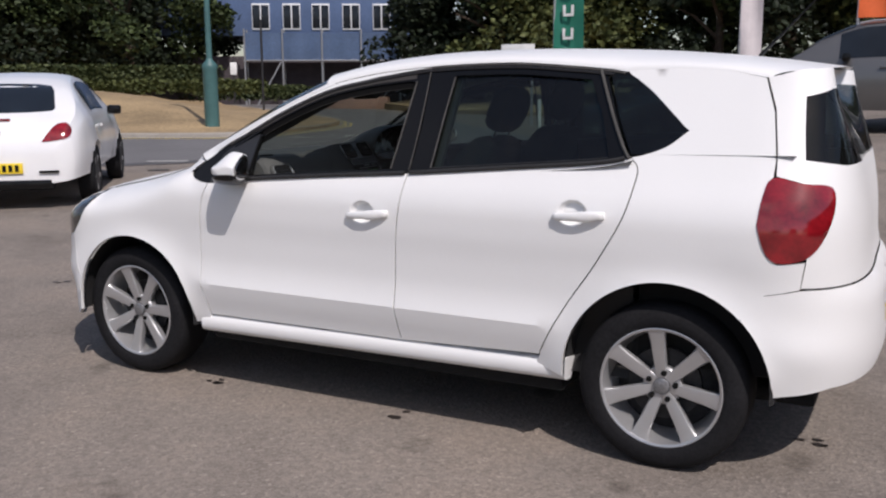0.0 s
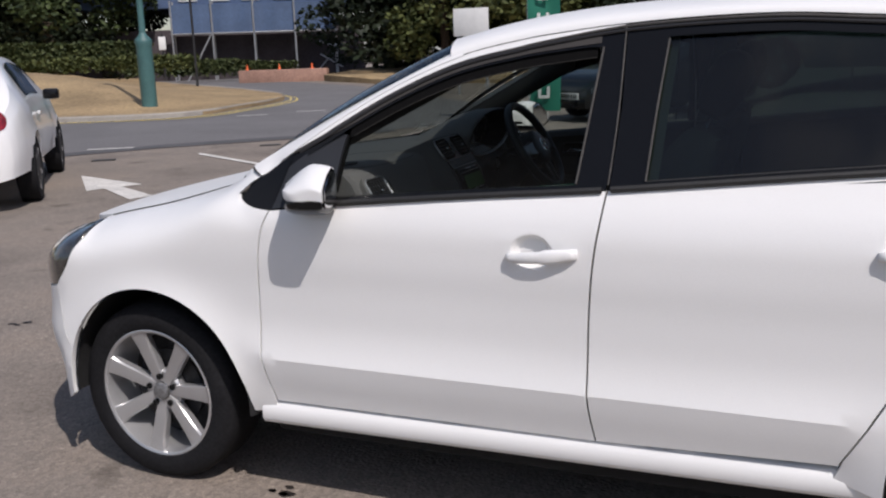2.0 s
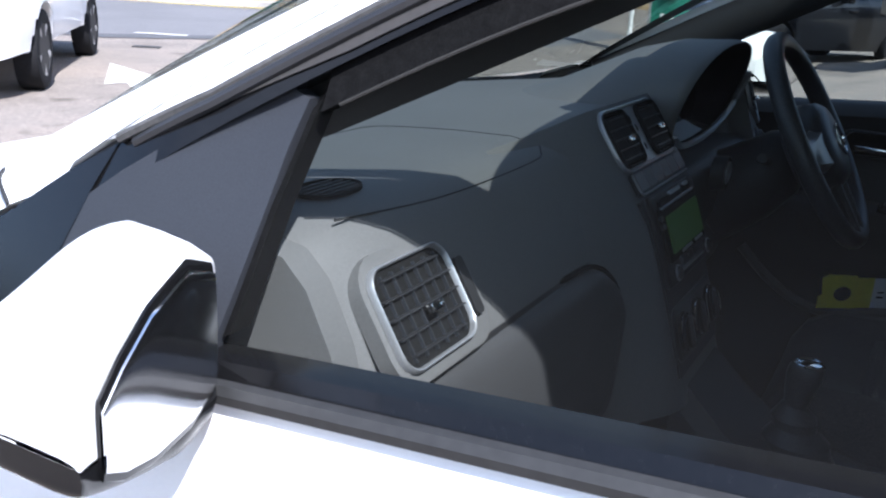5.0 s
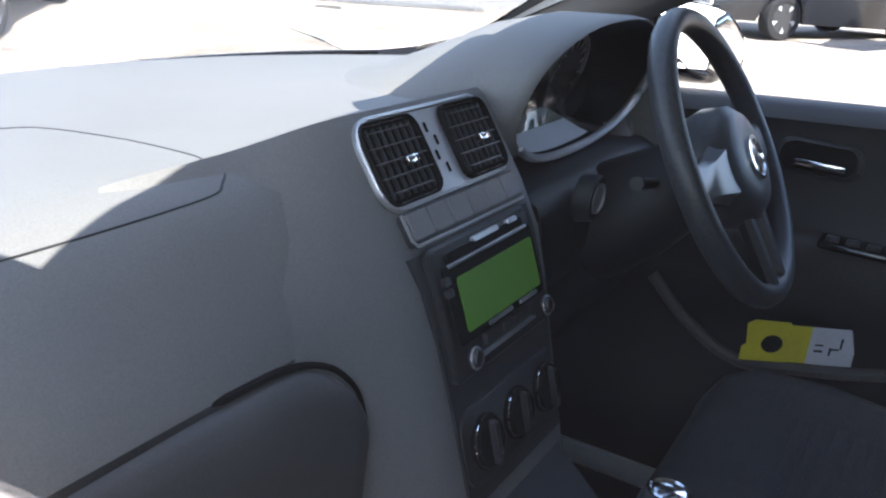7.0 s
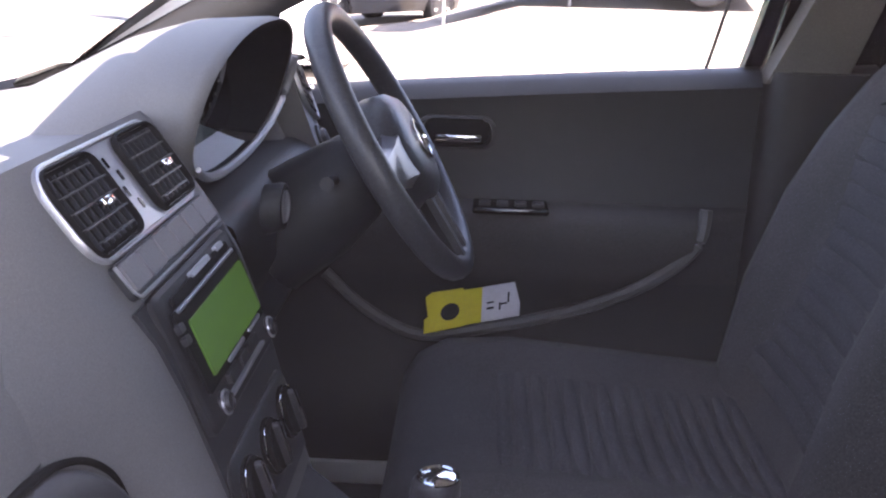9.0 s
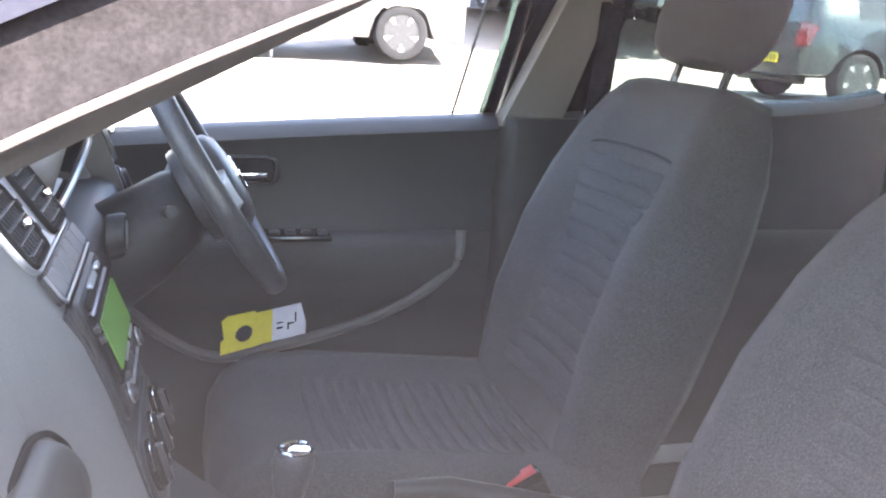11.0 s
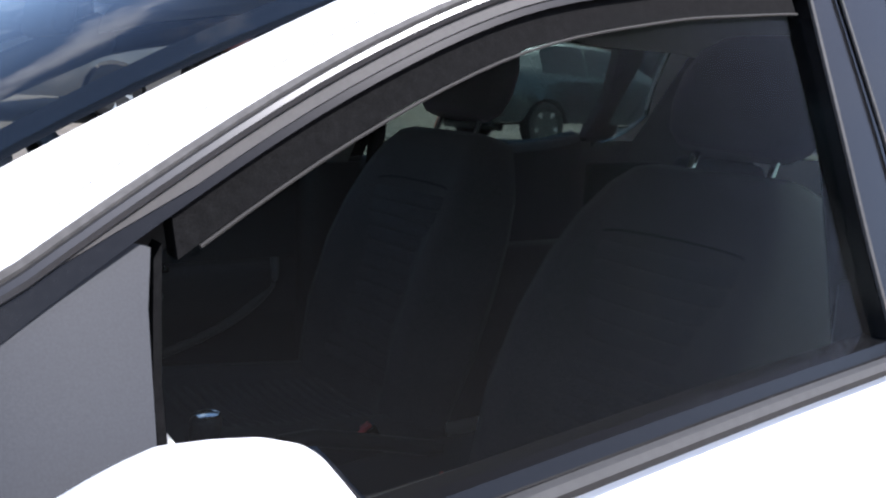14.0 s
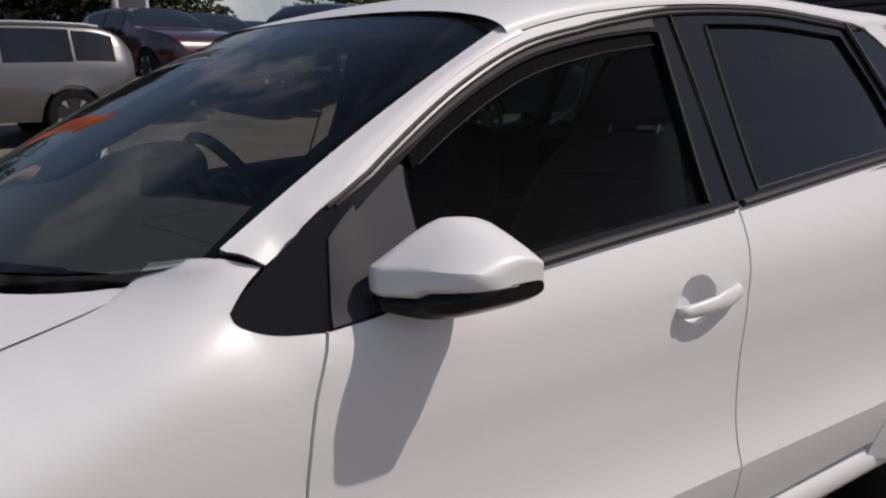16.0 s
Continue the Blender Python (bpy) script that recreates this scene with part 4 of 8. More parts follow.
MIRROR_SECS = [(-0.800, 0.592, 0.700, 0.985, 1.016), (-0.812, 0.580, 0.716, 0.970, 1.036), (-0.835, 0.576, 0.735, 0.955, 1.060), (-0.852, 0.586, 0.740, 0.950, 1.068), (-0.870, 0.598, 0.745, 0.947, 1.068), (-0.888, 0.607, 0.748, 0.946, 1.062), (-0.908, 0.616, 0.752, 0.950, 1.053), (-0.932, 0.628, 0.758, 0.958, 1.040), (-0.954, 0.648, 0.764, 0.968, 1.026), (-0.964, 0.676, 0.768, 0.976, 1.017), (-0.965, 0.712, 0.767, 0.984, 1.006)]


def eased(rows, n):
    """Rows of numbers, filled in between with smooth curves."""
    rows = np.array(rows)
    out = []
    for i in range(len(rows) - 1):
        a, b, c, d = rows[max(i - 1, 0)], rows[i], rows[i + 1], rows[min(i + 2, len(rows) - 1)]
        for k in range(n):
            t = k / n
            out.append(0.5 * (2 * b + (c - a) * t + (2 * a - 5 * b + 4 * c - d) * t * t + (3 * b - a - 3 * c + d) * t ** 3))
    return [tuple(float(v) for v in r) for r in out + [rows[-1]]]


MIRROR_SECS = eased(MIRROR_SECS, 4)


def cap_low(y):
    """The lower edge of the cap: level, with a step up past its middle, then rising outwards."""
    t = min(max((-y - 0.878) / 0.014, 0.0), 1.0)
    return 0.967 + 0.008 * t * t * (3 - 2 * t) + 0.10 * max(0.0, -y - 0.892)


def cap_ring(y, x0, x1, z1):
    """One slice of the cap: an upright lower facet, a crease and a leaning upper facet."""
    zb = min(cap_low(y), z1 - 0.014)
    zc = min(1.006, zb + 0.55 * (z1 - zb))
    peak = x0 + 0.62 * (x1 - x0)
    up = [(x0 + (peak - x0) * t, zc + (z1 - zc) * (math.sin(t * math.pi / 2) * 0.6 + 0.4 * t)) for t in (0.03, 0.08, 0.16, 0.26, 0.38, 0.5, 0.62, 0.74, 0.87, 1.0)]
    return [(x, y, z) for x, z in [(x1, zb), (x0 + 0.010, zb), (x0 + 0.002, zb + 0.006), (x0, zc - 0.004)] + up + [(peak + (x1 - peak) * 0.4, z1 - 0.0012), (peak + (x1 - peak) * 0.75, z1 - 0.004), (x1, z1 - 0.009)]]


def mirror_shell(bm, low=False):
    if low:
        loft(bm, [mirror_ring(y, x0 + 0.004, x1 + 0.001, z0 - 0.013, max(cap_low(y) + 0.003, z0)) for y, x0, x1, z0, z1 in MIRROR_SECS])
    else:
        loft(bm, [cap_ring(y, x0, x1, z1) for y, x0, x1, z0, z1 in MIRROR_SECS])
    if low:
        # arm to the door
        loft(bm, [[(0.545, -0.775, 0.935), (0.66, -0.775, 0.94), (0.66, -0.775, 0.968), (0.55, -0.775, 0.972)], [(0.60, -0.835, 0.952), (0.70, -0.835, 0.955), (0.70, -0.835, 0.975), (0.60, -0.835, 0.978)], [(0.62, -0.87, 0.952), (0.70, -0.87, 0.952), (0.70, -0.87, 0.973), (0.62, -0.87, 0.973)]])


for side in (0, 1):
    holder = new("door_mirror")
    holder.parent = car
    holder.location = (0.04 * side, 0, 0.058 * side)
    for nm, low, mat, lab in (("mirror_cap", False, PAINT, "white painted mirror cap with a crease"), ("mirror_base", True, BLACK_TRIM, "black plastic mirror base and arm")):
        bm = bmesh.new(); mirror_shell(bm, low)
        if side:
            flip_y(bm)
        part(nm, bm, mat, holder, lab, sharp=28 if not low else 50)
    bm = bmesh.new()
    tube(bm, [(0.572, -0.782, 0.962), (0.592, -0.806, 0.972), (0.618, -0.836, 0.980)], [0.017, 0.013, 0.014], 10)
    if side:
        flip_y(bm)
    part("mirror_arm", bm, GREY_TRIM, holder, "dark grey mirror arm")
    bm = bmesh.new()
    secs = ((-0.838, 0.736, 0.970, 1.044), (-0.868, 0.745, 0.960, 1.056), (-0.905, 0.753, 0.958, 1.042), (-0.932, 0.760, 0.964, 1.024), (-0.950, 0.765, 0.974, 1.008))
    loft(bm, [mirror_ring(y, x - 0.002, x + 0.003, z0 - 0.006, z1 + 0.006) for y, x, z0, z1 in secs])
    if side:
        flip_y(bm)
    part("mirror_bezel", bm, BLACK_TRIM, holder, "black rim round the glass", sharp=30)
    bm = bmesh.new()
    loft(bm, [mirror_ring(y, x + 0.001, x + 0.005, z0, z1) for y, x, z0, z1 in secs])
    if side:
        flip_y(bm)
    part("mirror_glass", bm, CHROME, holder, "mirror glass", sharp=30)


# ---------------------------------------------------------------- the cabin
def dash_front(y):
    return 0.158 + 0.215 * min(abs(y) / 0.66, 1.0) ** 2.2


def dash_top(bm):
    rows = []
    for y in np.linspace(-0.695, 0.695, 45):
        e = max(0.0, (abs(y) - 0.60) / 0.095)
        f = dash_front(y)
        prof = [(f, 0.997), (f + 0.06, 1.006), (0.45, 1.020), (0.58, 1.030), (0.66, 1.034), (0.70, 1.030), (0.722, 1.014), (0.740, 0.985), (0.760, 0.945), (0.774, 0.914), (0.776, 0.906)]
        if abs(y - 0.340) < 0.172:
            prof = [(x, z if x < 0.60 else min(z, 0.945 - 0.25 * (x - 0.60))) for x, z in prof]
        rows.append([(x - 0.02 * e ** 2, y, z - 0.010 * e ** 2) for x, z in prof])
    loft(bm, rows, closed=False)


bm = bmesh.new(); dash_top(bm)
dashboard = part("dashboard", bm, DASH, car, "soft charcoal dashboard with a raised instrument hood", sharp=50)


def dash_lower(bm):
    rows = []
    for y in np.linspace(-0.695, 0.695, 30):
        rows.append([(x, y, z) for x, z in ((0.776, 0.906), (0.777, 0.895), (0.776, 0.84), (0.765, 0.74), (0.73, 0.66), (0.62, 0.60), (0.50, 0.58), (0.42, 0.45), (0.40, 0.27))])
    loft(bm, rows, closed=False)


def dash_end(bm):
    f = dash_front(0.69)
    loft(bm, [[(x, -0.6945 - w, z) for x, z in ((f, 0.97), (0.45, 1.0), (0.58, 1.015), (0.66, 1.022), (0.70, 1.016), (0.722, 0.995), (0.745, 0.95), (0.758, 0.905), (0.76, 0.84), (0.74, 0.70), (0.5, 0.58), (0.42, 0.60))] for w in (0.0, 0.03)])


both("dash_end_cap", dash_end, DASH)
bm = bmesh.new(); dash_lower(bm)
part("lower_dash", bm, DASH_LOW, car, sharp=50)


def rounded(cx, cy, w, h, r, n=5):
    out = []
    for sx, sy, a0 in ((1, 1, 0), (-1, 1, 90), (-1, -1, 180), (1, -1, 270)):
        for k in range(n + 1):
            a = radians(a0 + 90 * k / n)
            out.append((cx + sx * (w / 2 - r) + r * math.cos(a), cy + sy * (h / 2 - r) + r * math.sin(a)))
    return out


# airbag lid line on top of the dash
def airbag_seam(bm):
    pts = [(0.700, -0.66), (0.712, -0.50), (0.712, -0.30), (0.704, -0.258), (0.68, -0.243), (0.60, -0.235), (0.50, -0.24), (0.468, -0.262), (0.465, -0.31), (0.465, -0.64)]
    out = []
    for p in spline([(x, y, 0) for x, y in pts], 6):
        z = float(np.interp(p.x, [0.45, 0.58, 0.66, 0.70, 0.722], [1.020, 1.030, 1.034, 1.030, 1.014]))
        out.append((p.x, p.y, z - 0.0002))
    tube(bm, out, 0.0011, 5)


bm = bmesh.new(); airbag_seam(bm)
part("airbag_seam", bm, DASH_LOW, dashboard)


def fascia(y, s, h=0.0):
    """A place on the passenger side's fascia: s runs down its slope."""
    return Vector((0.724 + 0.53 * s, y, 0.998 - 0.848 * s)) + Vector((0.848, 0, 0.53)) * h


STACK_S = np.linspace(-0.05, 0.45, 101)
STACK_A = np.radians(np.interp(STACK_S, [-0.05, 0.11, 0.20, 0.45], [35.0, 35.0, 17.0, 17.0]))
STACK_X = 0.720 + np.interp(STACK_S, STACK_S, np.cumsum(np.sin(STACK_A)) * 0.005) - np.interp(0.0, STACK_S, np.cumsum(np.sin(STACK_A)) * 0.005)
STACK_Z = 1.050 - np.cumsum(np.cos(STACK_A)) * 0.005 + np.interp(0.0, STACK_S, np.cumsum(np.cos(STACK_A)) * 0.005)


def stack(y, s, h=0.0):
    """A place on the centre stack: s runs down its slope, h stands out from it."""
    a = float(np.interp(s, STACK_S, STACK_A))
    x, z = float(np.interp(s, STACK_S, STACK_X)), float(np.interp(s, STACK_S, STACK_Z))
    return Vector((x, y - 0.012, z)) + Vector((math.cos(a), 0, math.sin(a))) * h


def plate(bm, f, outline, h0, h1, inset=0.0):
    """A raised plate on a slope f, from an outline in (y, s)."""
    rings = [[f(y, s, h0) for y, s in outline], [f(y, s, h1 - inset) for y, s in outline]]
    if inset:
        cy, cs = sum(p[0] for p in outline) / len(outline), sum(p[1] for p in outline) / len(outline)
        rings.append([f(y + (cy - y) * 0.04, s + (cs - s) * 0.06, h1) for y, s in outline])
    loft(bm, rings)


SLAT = surface("vent_slat_grey", (0.024, 0.024, 0.026), 0.35, grain=0.1, scale=300)


def vent(f, cy, cs, w, h, r, parent, slats, vanes, frame_mat, knob=True):
    """A louvred air vent let into a slope: frame, dark well, slats, vanes and a chrome thumb knob."""
    holder = new("air_vent")
    holder.parent = parent
    outl = rounded(cy, cs, w, h, r)
    bm = bmesh.new()
    rings = []
    for g, d in ((1.02, 0.0005), (1.02, 0.005), (0.995, 0.0070), (0.972, 0.006), (0.962, 0.0)):
        rings.append([f(cy + (y - cy) * g, cs + (s - cs) * (1 - (1 - g) * w / h), d) for y, s in outl])
    loft(bm, rings, caps=False)
    part("vent_frame", bm, frame_mat, holder, sharp=50)
    # plate set almost flush: its black paints the shade of a deep well
    bm = bmesh.new()
    loft(bm, [[f(y, s, 0.0015) for y, s in rounded(cy, cs, w * 0.96, h * 0.95, r)], [f(y, s, 0.0005) for y, s in rounded(cy, cs, w * 0.95, h * 0.94, r)]])
    part("vent_well", bm, VENT_DARK, holder)
    for k in range(slats):
        s = cs - h / 2 + h * (k + 0.75) / (slats + 0.5)
        half = w / 2 * 0.94 - (0.012 if k in (0, slats - 1) else 0.003)
        bm = bmesh.new()
        loft(bm, [[f(cy - half, s + a, b) for a, b in ((-0.0020, 0.001), (-0.0007, 0.0070), (0.0005, 0.0070), (-0.0010, 0.001))], [f(cy + half, s + a, b) for a, b in ((-0.0020, 0.001), (-0.0007, 0.0070), (0.0005, 0.0070), (-0.0010, 0.001))]])
        part("slat", bm, SLAT, holder)
    for k in range(vanes):
        y = cy - w / 2 + w * (k + 1) / (vanes + 1)
        bm = bmesh.new()
        loft(bm, [[f(y + a, cs - h * 0.42, b) for a, b in ((-0.0007, 0.001), (-0.0007, 0.0050), (0.0007, 0.0050), (0.0007, 0.001))], [f(y + a, cs + h * 0.42, b) for a, b in ((-0.0007, 0.001), (-0.0007, 0.0050), (0.0007, 0.0050), (0.0007, 0.001))]])
        part("vane", bm, VENT_DARK if frame_mat is BLACK_TRIM else GREY_TRIM, holder)
    if knob:
        bm = bmesh.new()
        box(bm, -0.009, 0.009, -0.004, 0.004, -0.004, 0.004, 0.002)
        mid = f(cy, cs + 0.004, 0.013)
        for v in bm.verts:
            v.co = mid + Vector((0, v.co.x, 0)) + (f(0, v.co.y, v.co.z) - f(0, 0, 0))
        part("vent_knob", bm, CHROME, holder, "chrome thumb knob")
    return holder


# passenger's end vent
bm = bmesh.new()
plate(bm, fascia, rounded(-0.598, 0.052, 0.160, 0.112, 0.03), -0.01, 0.0055, 0.001)
part("vent_panel", bm, DASH, car)
vent(lambda y, s, h=0.0: fascia(y, s, h + 0.0055), -0.612, 0.052, 0.118, 0.088, 0.018, car, 5, 6, SATIN)
bm = bmesh.new()
plate(bm, lambda y, s, h=0.0: fascia(y, s, h + 0.0055), rounded(-0.538, 0.056, 0.014, 0.055, 0.005), 0.0, 0.005)
part("vent_wheel", bm, DASH_LOW, car)


# driver's end of the dash: a raised panel whose top falls away towards the door, with its vent
def driver_end(y, s, h=0.0):
    top = 1.092 - 0.062 * max((y - 0.50) / 0.19, 0.0) ** 1.7
    return Vector((0.752 + 0.33 * s, y, top - 0.95 * s)) + Vector((0.945, 0, 0.33)) * h


bm = bmesh.new()
rings = []
for y in np.linspace(0.556, 0.692, 10):
    lip = driver_end(y, 0.0)
    rings.append([Vector((0.60, y, 1.02)), lip + Vector((-0.055, 0, -0.012)), lip + Vector((-0.02, 0, 0.0)), lip + Vector((-0.006, 0, -0.001)), driver_end(y, 0.008), driver_end(y, 0.06), driver_end(y, 0.12), driver_end(y, 0.175), Vector((0.755, y, 0.90)), Vector((0.60, y, 0.90))])
loft(bm, rings)
part("driver_end_panel", bm, DASH, car, sharp=50)
vent(lambda y, s, h=0.0: driver_end(y, s, h + 0.001), 0.615, 0.056, 0.108, 0.080, 0.026, car, 4, 3, SATIN)
bm = bmesh.new()
loft(bm, [[driver_end(0.615 + r * math.cos(a), 0.140 + r * math.sin(a), h) for a in [2 * math.pi * k / 24 for k in range(24)]] for r, h in ((0.026, -0.002), (0.026, 0.004), (0.022, 0.006), (0.020, 0.004), (0.018, 0.012), (0.014, 0.014))])
part("light_switch", bm, DASH_LOW, car, "round light switch", sharp=40)
# demister vent at the top corner
bm = bmesh.new()
loft(bm, [[(0.648 + 0.024 * g * math.cos(a), -0.596 + 0.040 * g * math.sin(a), 1.0335 + d) for a in [2 * math.pi * k / 28 for k in range(28)]] for g, d in ((1.0, 0.0), (0.98, 0.003), (0.90, 0.003), (0.87, -0.001), (0.05, -0.001))])
demister = part("demister_grille", bm, VENT_DARK, dashboard)
for k in range(5):
    half = 0.033 * math.sqrt(1 - ((k - 2) / 3.0) ** 2)
    bm = bmesh.new()
    box(bm, 0.634 + 0.007 * k - 0.0012, 0.634 + 0.007 * k + 0.0012, -0.596 - half, -0.596 + half, 1.031, 1.0365, 0.0006)
    part("slat", bm, DASH_LOW, demister)


# centre stack
def stack_body(bm):
    rings = []
    for s, half, back in ((-0.012, 0.135, 0.04), (0.0, 0.142, 0.06), (0.06, 0.141, 0.08), (0.10, 0.140, 0.10), (0.15, 0.135, 0.13), (0.20, 0.128, 0.16), (0.30, 0.116, 0.22), (0.40, 0.108, 0.28)):
        d = float(np.interp(s, [-0.02, 0.04, 0.12, 0.2, 0.3, 0.4], [0.036, 0.032, 0.030, 0.044, 0.078, 0.126]))
        sec = [(-half - 0.20, -d - 0.008), (-half - 0.175, -d - 0.003), (-half - 0.15, -d - 0.0005), (-half - 0.125, -d * 0.96), (-half - 0.10, -d * 0.87), (-half - 0.078, -d * 0.73), (-half - 0.055, -d * 0.53), (-half - 0.036, -d * 0.31), (-half - 0.018, -d * 0.12), (-half + 0.004, -0.001), (-half + 0.014, 0.0), (0, 0.0), (half - 0.014, 0.0), (half - 0.004, -0.001), (half + 0.012, -0.010), (half + 0.03, -0.03), (half + 0.05, -back)]
        rings.append([stack(y, s, h) for y, h in sec])
    loft(bm, rings, closed=False)


bm = bmesh.new(); stack_body(bm)
centre = part("centre_console", bm, DASH, car, sharp=60)
bm = bmesh.new()
rings = []
for g, d in ((1.0, 0.0), (1.0, 0.0045), (0.99, 0.006), (0.972, 0.0055), (0.968, 0.001)):
    rings.append([stack(y * g, 0.038 + (s - 0.038) * (1 - (1 - g) * 2.6), d) for y, s in rounded(0.0, 0.038, 0.236, 0.088, 0.028, 6)])
loft(bm, rings, caps=False)
part("vent_surround", bm, SATIN, centre, "satin chrome surround", sharp=40)
bm = bmesh.new()
plate(bm, stack, rounded(0, 0.038, 0.226, 0.08, 0.024), 0.0, 0.003)
part("vent_plate", bm, SATIN, centre)
f6 = lambda y, s, h=0.0: stack(y, s, h + 0.002)
for cy in (-0.0675, 0.0675):
    vent(f6, cy, 0.038, 0.090, 0.076, 0.014, car, 5, 7, VENT_DARK)
bm = bmesh.new()
for k in range(4):
    plate(bm, stack, rounded(-0.006 + 0.009 * (k % 2), 0.016 + 0.014 * k, 0.0035, 0.010, 0.0012), 0.003, 0.0042)
part("vent_markings", bm, BLACK_TRIM, centre)
# button strip
bm = bmesh.new()
plate(bm, stack, rounded(0.003, 0.0985, 0.218, 0.031, 0.006), 0.0, 0.006, 0.001)
part("button_strip", bm, DASH_LOW, centre, "dark strip of switches under the vents")
bm = bmesh.new()
tube(bm, [stack(y, t, 0.0070) for y, t in ((-0.106, 0.084), (-0.106, 0.107), (-0.101, 0.1135), (0.0, 0.1140), (0.107, 0.1135))], 0.0016, 6)
part("strip_edge", bm, SATIN, centre, "thin satin edge round the switches")
for k in range(6):
    bm = bmesh.new()
    plate(bm, stack, rounded(0.003 - 0.0880 + 0.0352 * k, 0.0968, 0.0330, 0.0240, 0.002), 0.004, 0.0085, 0.001)
    part("switch", bm, SWITCH, centre)
# dark face round the radio and heater
bm = bmesh.new()
plate(bm, stack, [(-0.116, 0.120), (-0.113, 0.150), (-0.109, 0.20), (-0.104, 0.26), (-0.100, 0.36), (0.100, 0.36), (0.104, 0.26), (0.109, 0.20), (0.113, 0.150), (0.116, 0.120)], -0.004, 0.003)
part("stack_face", bm, STACK_FACE, centre, "dark grey face round the radio", sharp=40)
# radio
radio = new("radio")
radio.parent = car
bm = bmesh.new()
plate(bm, stack, rounded(0, 0.180, 0.200, 0.122, 0.012), 0.0, 0.010, 0.003)
part("radio_face", bm, DASH_LOW, radio, sharp=40)
bm = bmesh.new()
plate(bm, stack, rounded(0.0, 0.173, 0.176, 0.070, 0.005), 0.009, 0.0125, 0.001)
part("display_bezel", bm, VENT_DARK, radio)
bm = bmesh.new()
plate(bm, stack, rounded(0.004, 0.175, 0.152, 0.048, 0.003), 0.012, 0.0135)
part("display", bm, LCD, radio, "green backlit display")
bm = bmesh.new()
plate(bm, stack, rounded(0.0, 0.133, 0.15, 0.008, 0.003), 0.009, 0.0125)
part("disc_slot", bm, VENT_DARK, radio)
for y0, s0, w, h in ((0.0, 0.128, 0.05, 0.005), (0.055, 0.128, 0.02, 0.005), (-0.088, 0.150, 0.010, 0.007), (-0.088, 0.160, 0.010, 0.007), (-0.01, 0.203, 0.05, 0.004), (0.05, 0.203, 0.04, 0.004), (-0.03, 0.215, 0.03, 0.010), (0.0, 0.215, 0.02, 0.010), (0.03, 0.215, 0.03, 0.010), (0.0, 0.2265, 0.12, 0.0028), (0.0, 0.1395, 0.160, 0.003)):
    bm = bmesh.new()
    plate(bm, stack, rounded(y0, s0, w, h, 0.002), 0.009, 0.0140, 0.001)
    part("radio_button", bm, SATIN if (s0 < 0.2 and w > 0.015) or h < 0.0045 else DASH_LOW, radio)


def knob(y, s, r, h, parent, mat=GREY_TRIM, name="knob"):
    bm = bmesh.new()
    loft(bm, [[stack(y + g * r * math.cos(a), s + g * r * math.sin(a), d) for a in [2 * math.pi * k / 20 for k in range(20)]] for g, d in ((1.15, 0.008), (1.12, 0.011), (1.0, 0.012), (0.95, 0.008 + h), (0.8, 0.010 + h), (0.75, 0.008 + h), (0.1, 0.008 + h))])
    return part(name, bm, mat, parent, sharp=40)


for y in (-0.066, 0.091):
    dial = knob(y, 0.225, 0.0088, 0.007, radio, DASH_LOW)
    bm = bmesh.new()
    tube(bm, [stack(y + 0.0098 * math.cos(a), 0.225 + 0.0098 * math.sin(a), 0.0125) for a in [2 * math.pi * k / 20 for k in range(21)]], 0.0013, 6)
    part("knob_ring", bm, SATIN, dial, "satin ring")
# heater controls
bm = bmesh.new()
plate(bm, stack, rounded(0, 0.305, 0.20, 0.075, 0.02), 0.0, 0.007, 0.002)
heater = part("heater_panel", bm, DASH_LOW, car, sharp=40)
for y in (-0.066, 0.0, 0.066):
    bm = bmesh.new()
    r = 0.025
    loft(bm, [[stack(y + g * r * math.cos(a), 0.305 + g * r * math.sin(a), d) for a in [2 * math.pi * k / 24 for k in range(24)]] for g, d in ((1.05, 0.006), (1.05, 0.010), (0.97, 0.011), (0.94, 0.010), (0.9, 0.016), (0.1, 0.016))])
    dial = part("heater_dial", bm, VENT_DARK, heater, sharp=40)
    bm = bmesh.new()
    plate(bm, stack, rounded(y, 0.305, 0.008, 0.044, 0.004), 0.014, 0.022, 0.003)
    part("dial_grip", bm, DASH_LOW, heater)
    bm = bmesh.new()
    plate(bm, stack, rounded(y, 0.300, 0.0040, 0.032, 0.0018), 0.021, 0.0240)
    part("dial_pointer", bm, CHROME, heater, "chrome pointer")
    bm = bmesh.new()
    tube(bm, [stack(y + r * math.cos(a), 0.305 + r * math.sin(a), 0.0115) for a in [2 * math.pi * k / 24 for k in range(25)]], 0.0008, 5)
    part("dial_ring", bm, CHROME, heater)

# glove box lid, bulging over the console's flank
def flank(y, z, low):
    """The foremost face of dash and console at a height: the lid lies on it."""
    hit = FLANK.ray_cast(Vector((1.3, y, z)), Vector((-1, 0, 0)))[0]
    over = hit.x - low if hit else -1.0
    return low + 0.5 * (over + math.sqrt(over * over + 0.0001)) - 0.002


def glove(bm):
    rings = []
    for k, (g, d) in enumerate(((1.0, -0.012), (1.0, 0.005), (0.985, 0.012), (0.95, 0.017), (0.85, 0.020), (0.6, 0.022), (0.15, 0.022))):
        ring = []
        for y, z in rounded(-0.442, 0.775, 0.486 * (0.5 + 0.5 * g), 0.250 * g, 0.075 * g, 10):
            x = float(np.interp(z, [0.62, 0.66, 0.74, 0.84, 0.90], [0.70, 0.73, 0.765, 0.775, 0.765]))
            ring.append((flank(y, z, x) + d, y, z))
        rings.append(ring)
    loft(bm, rings)


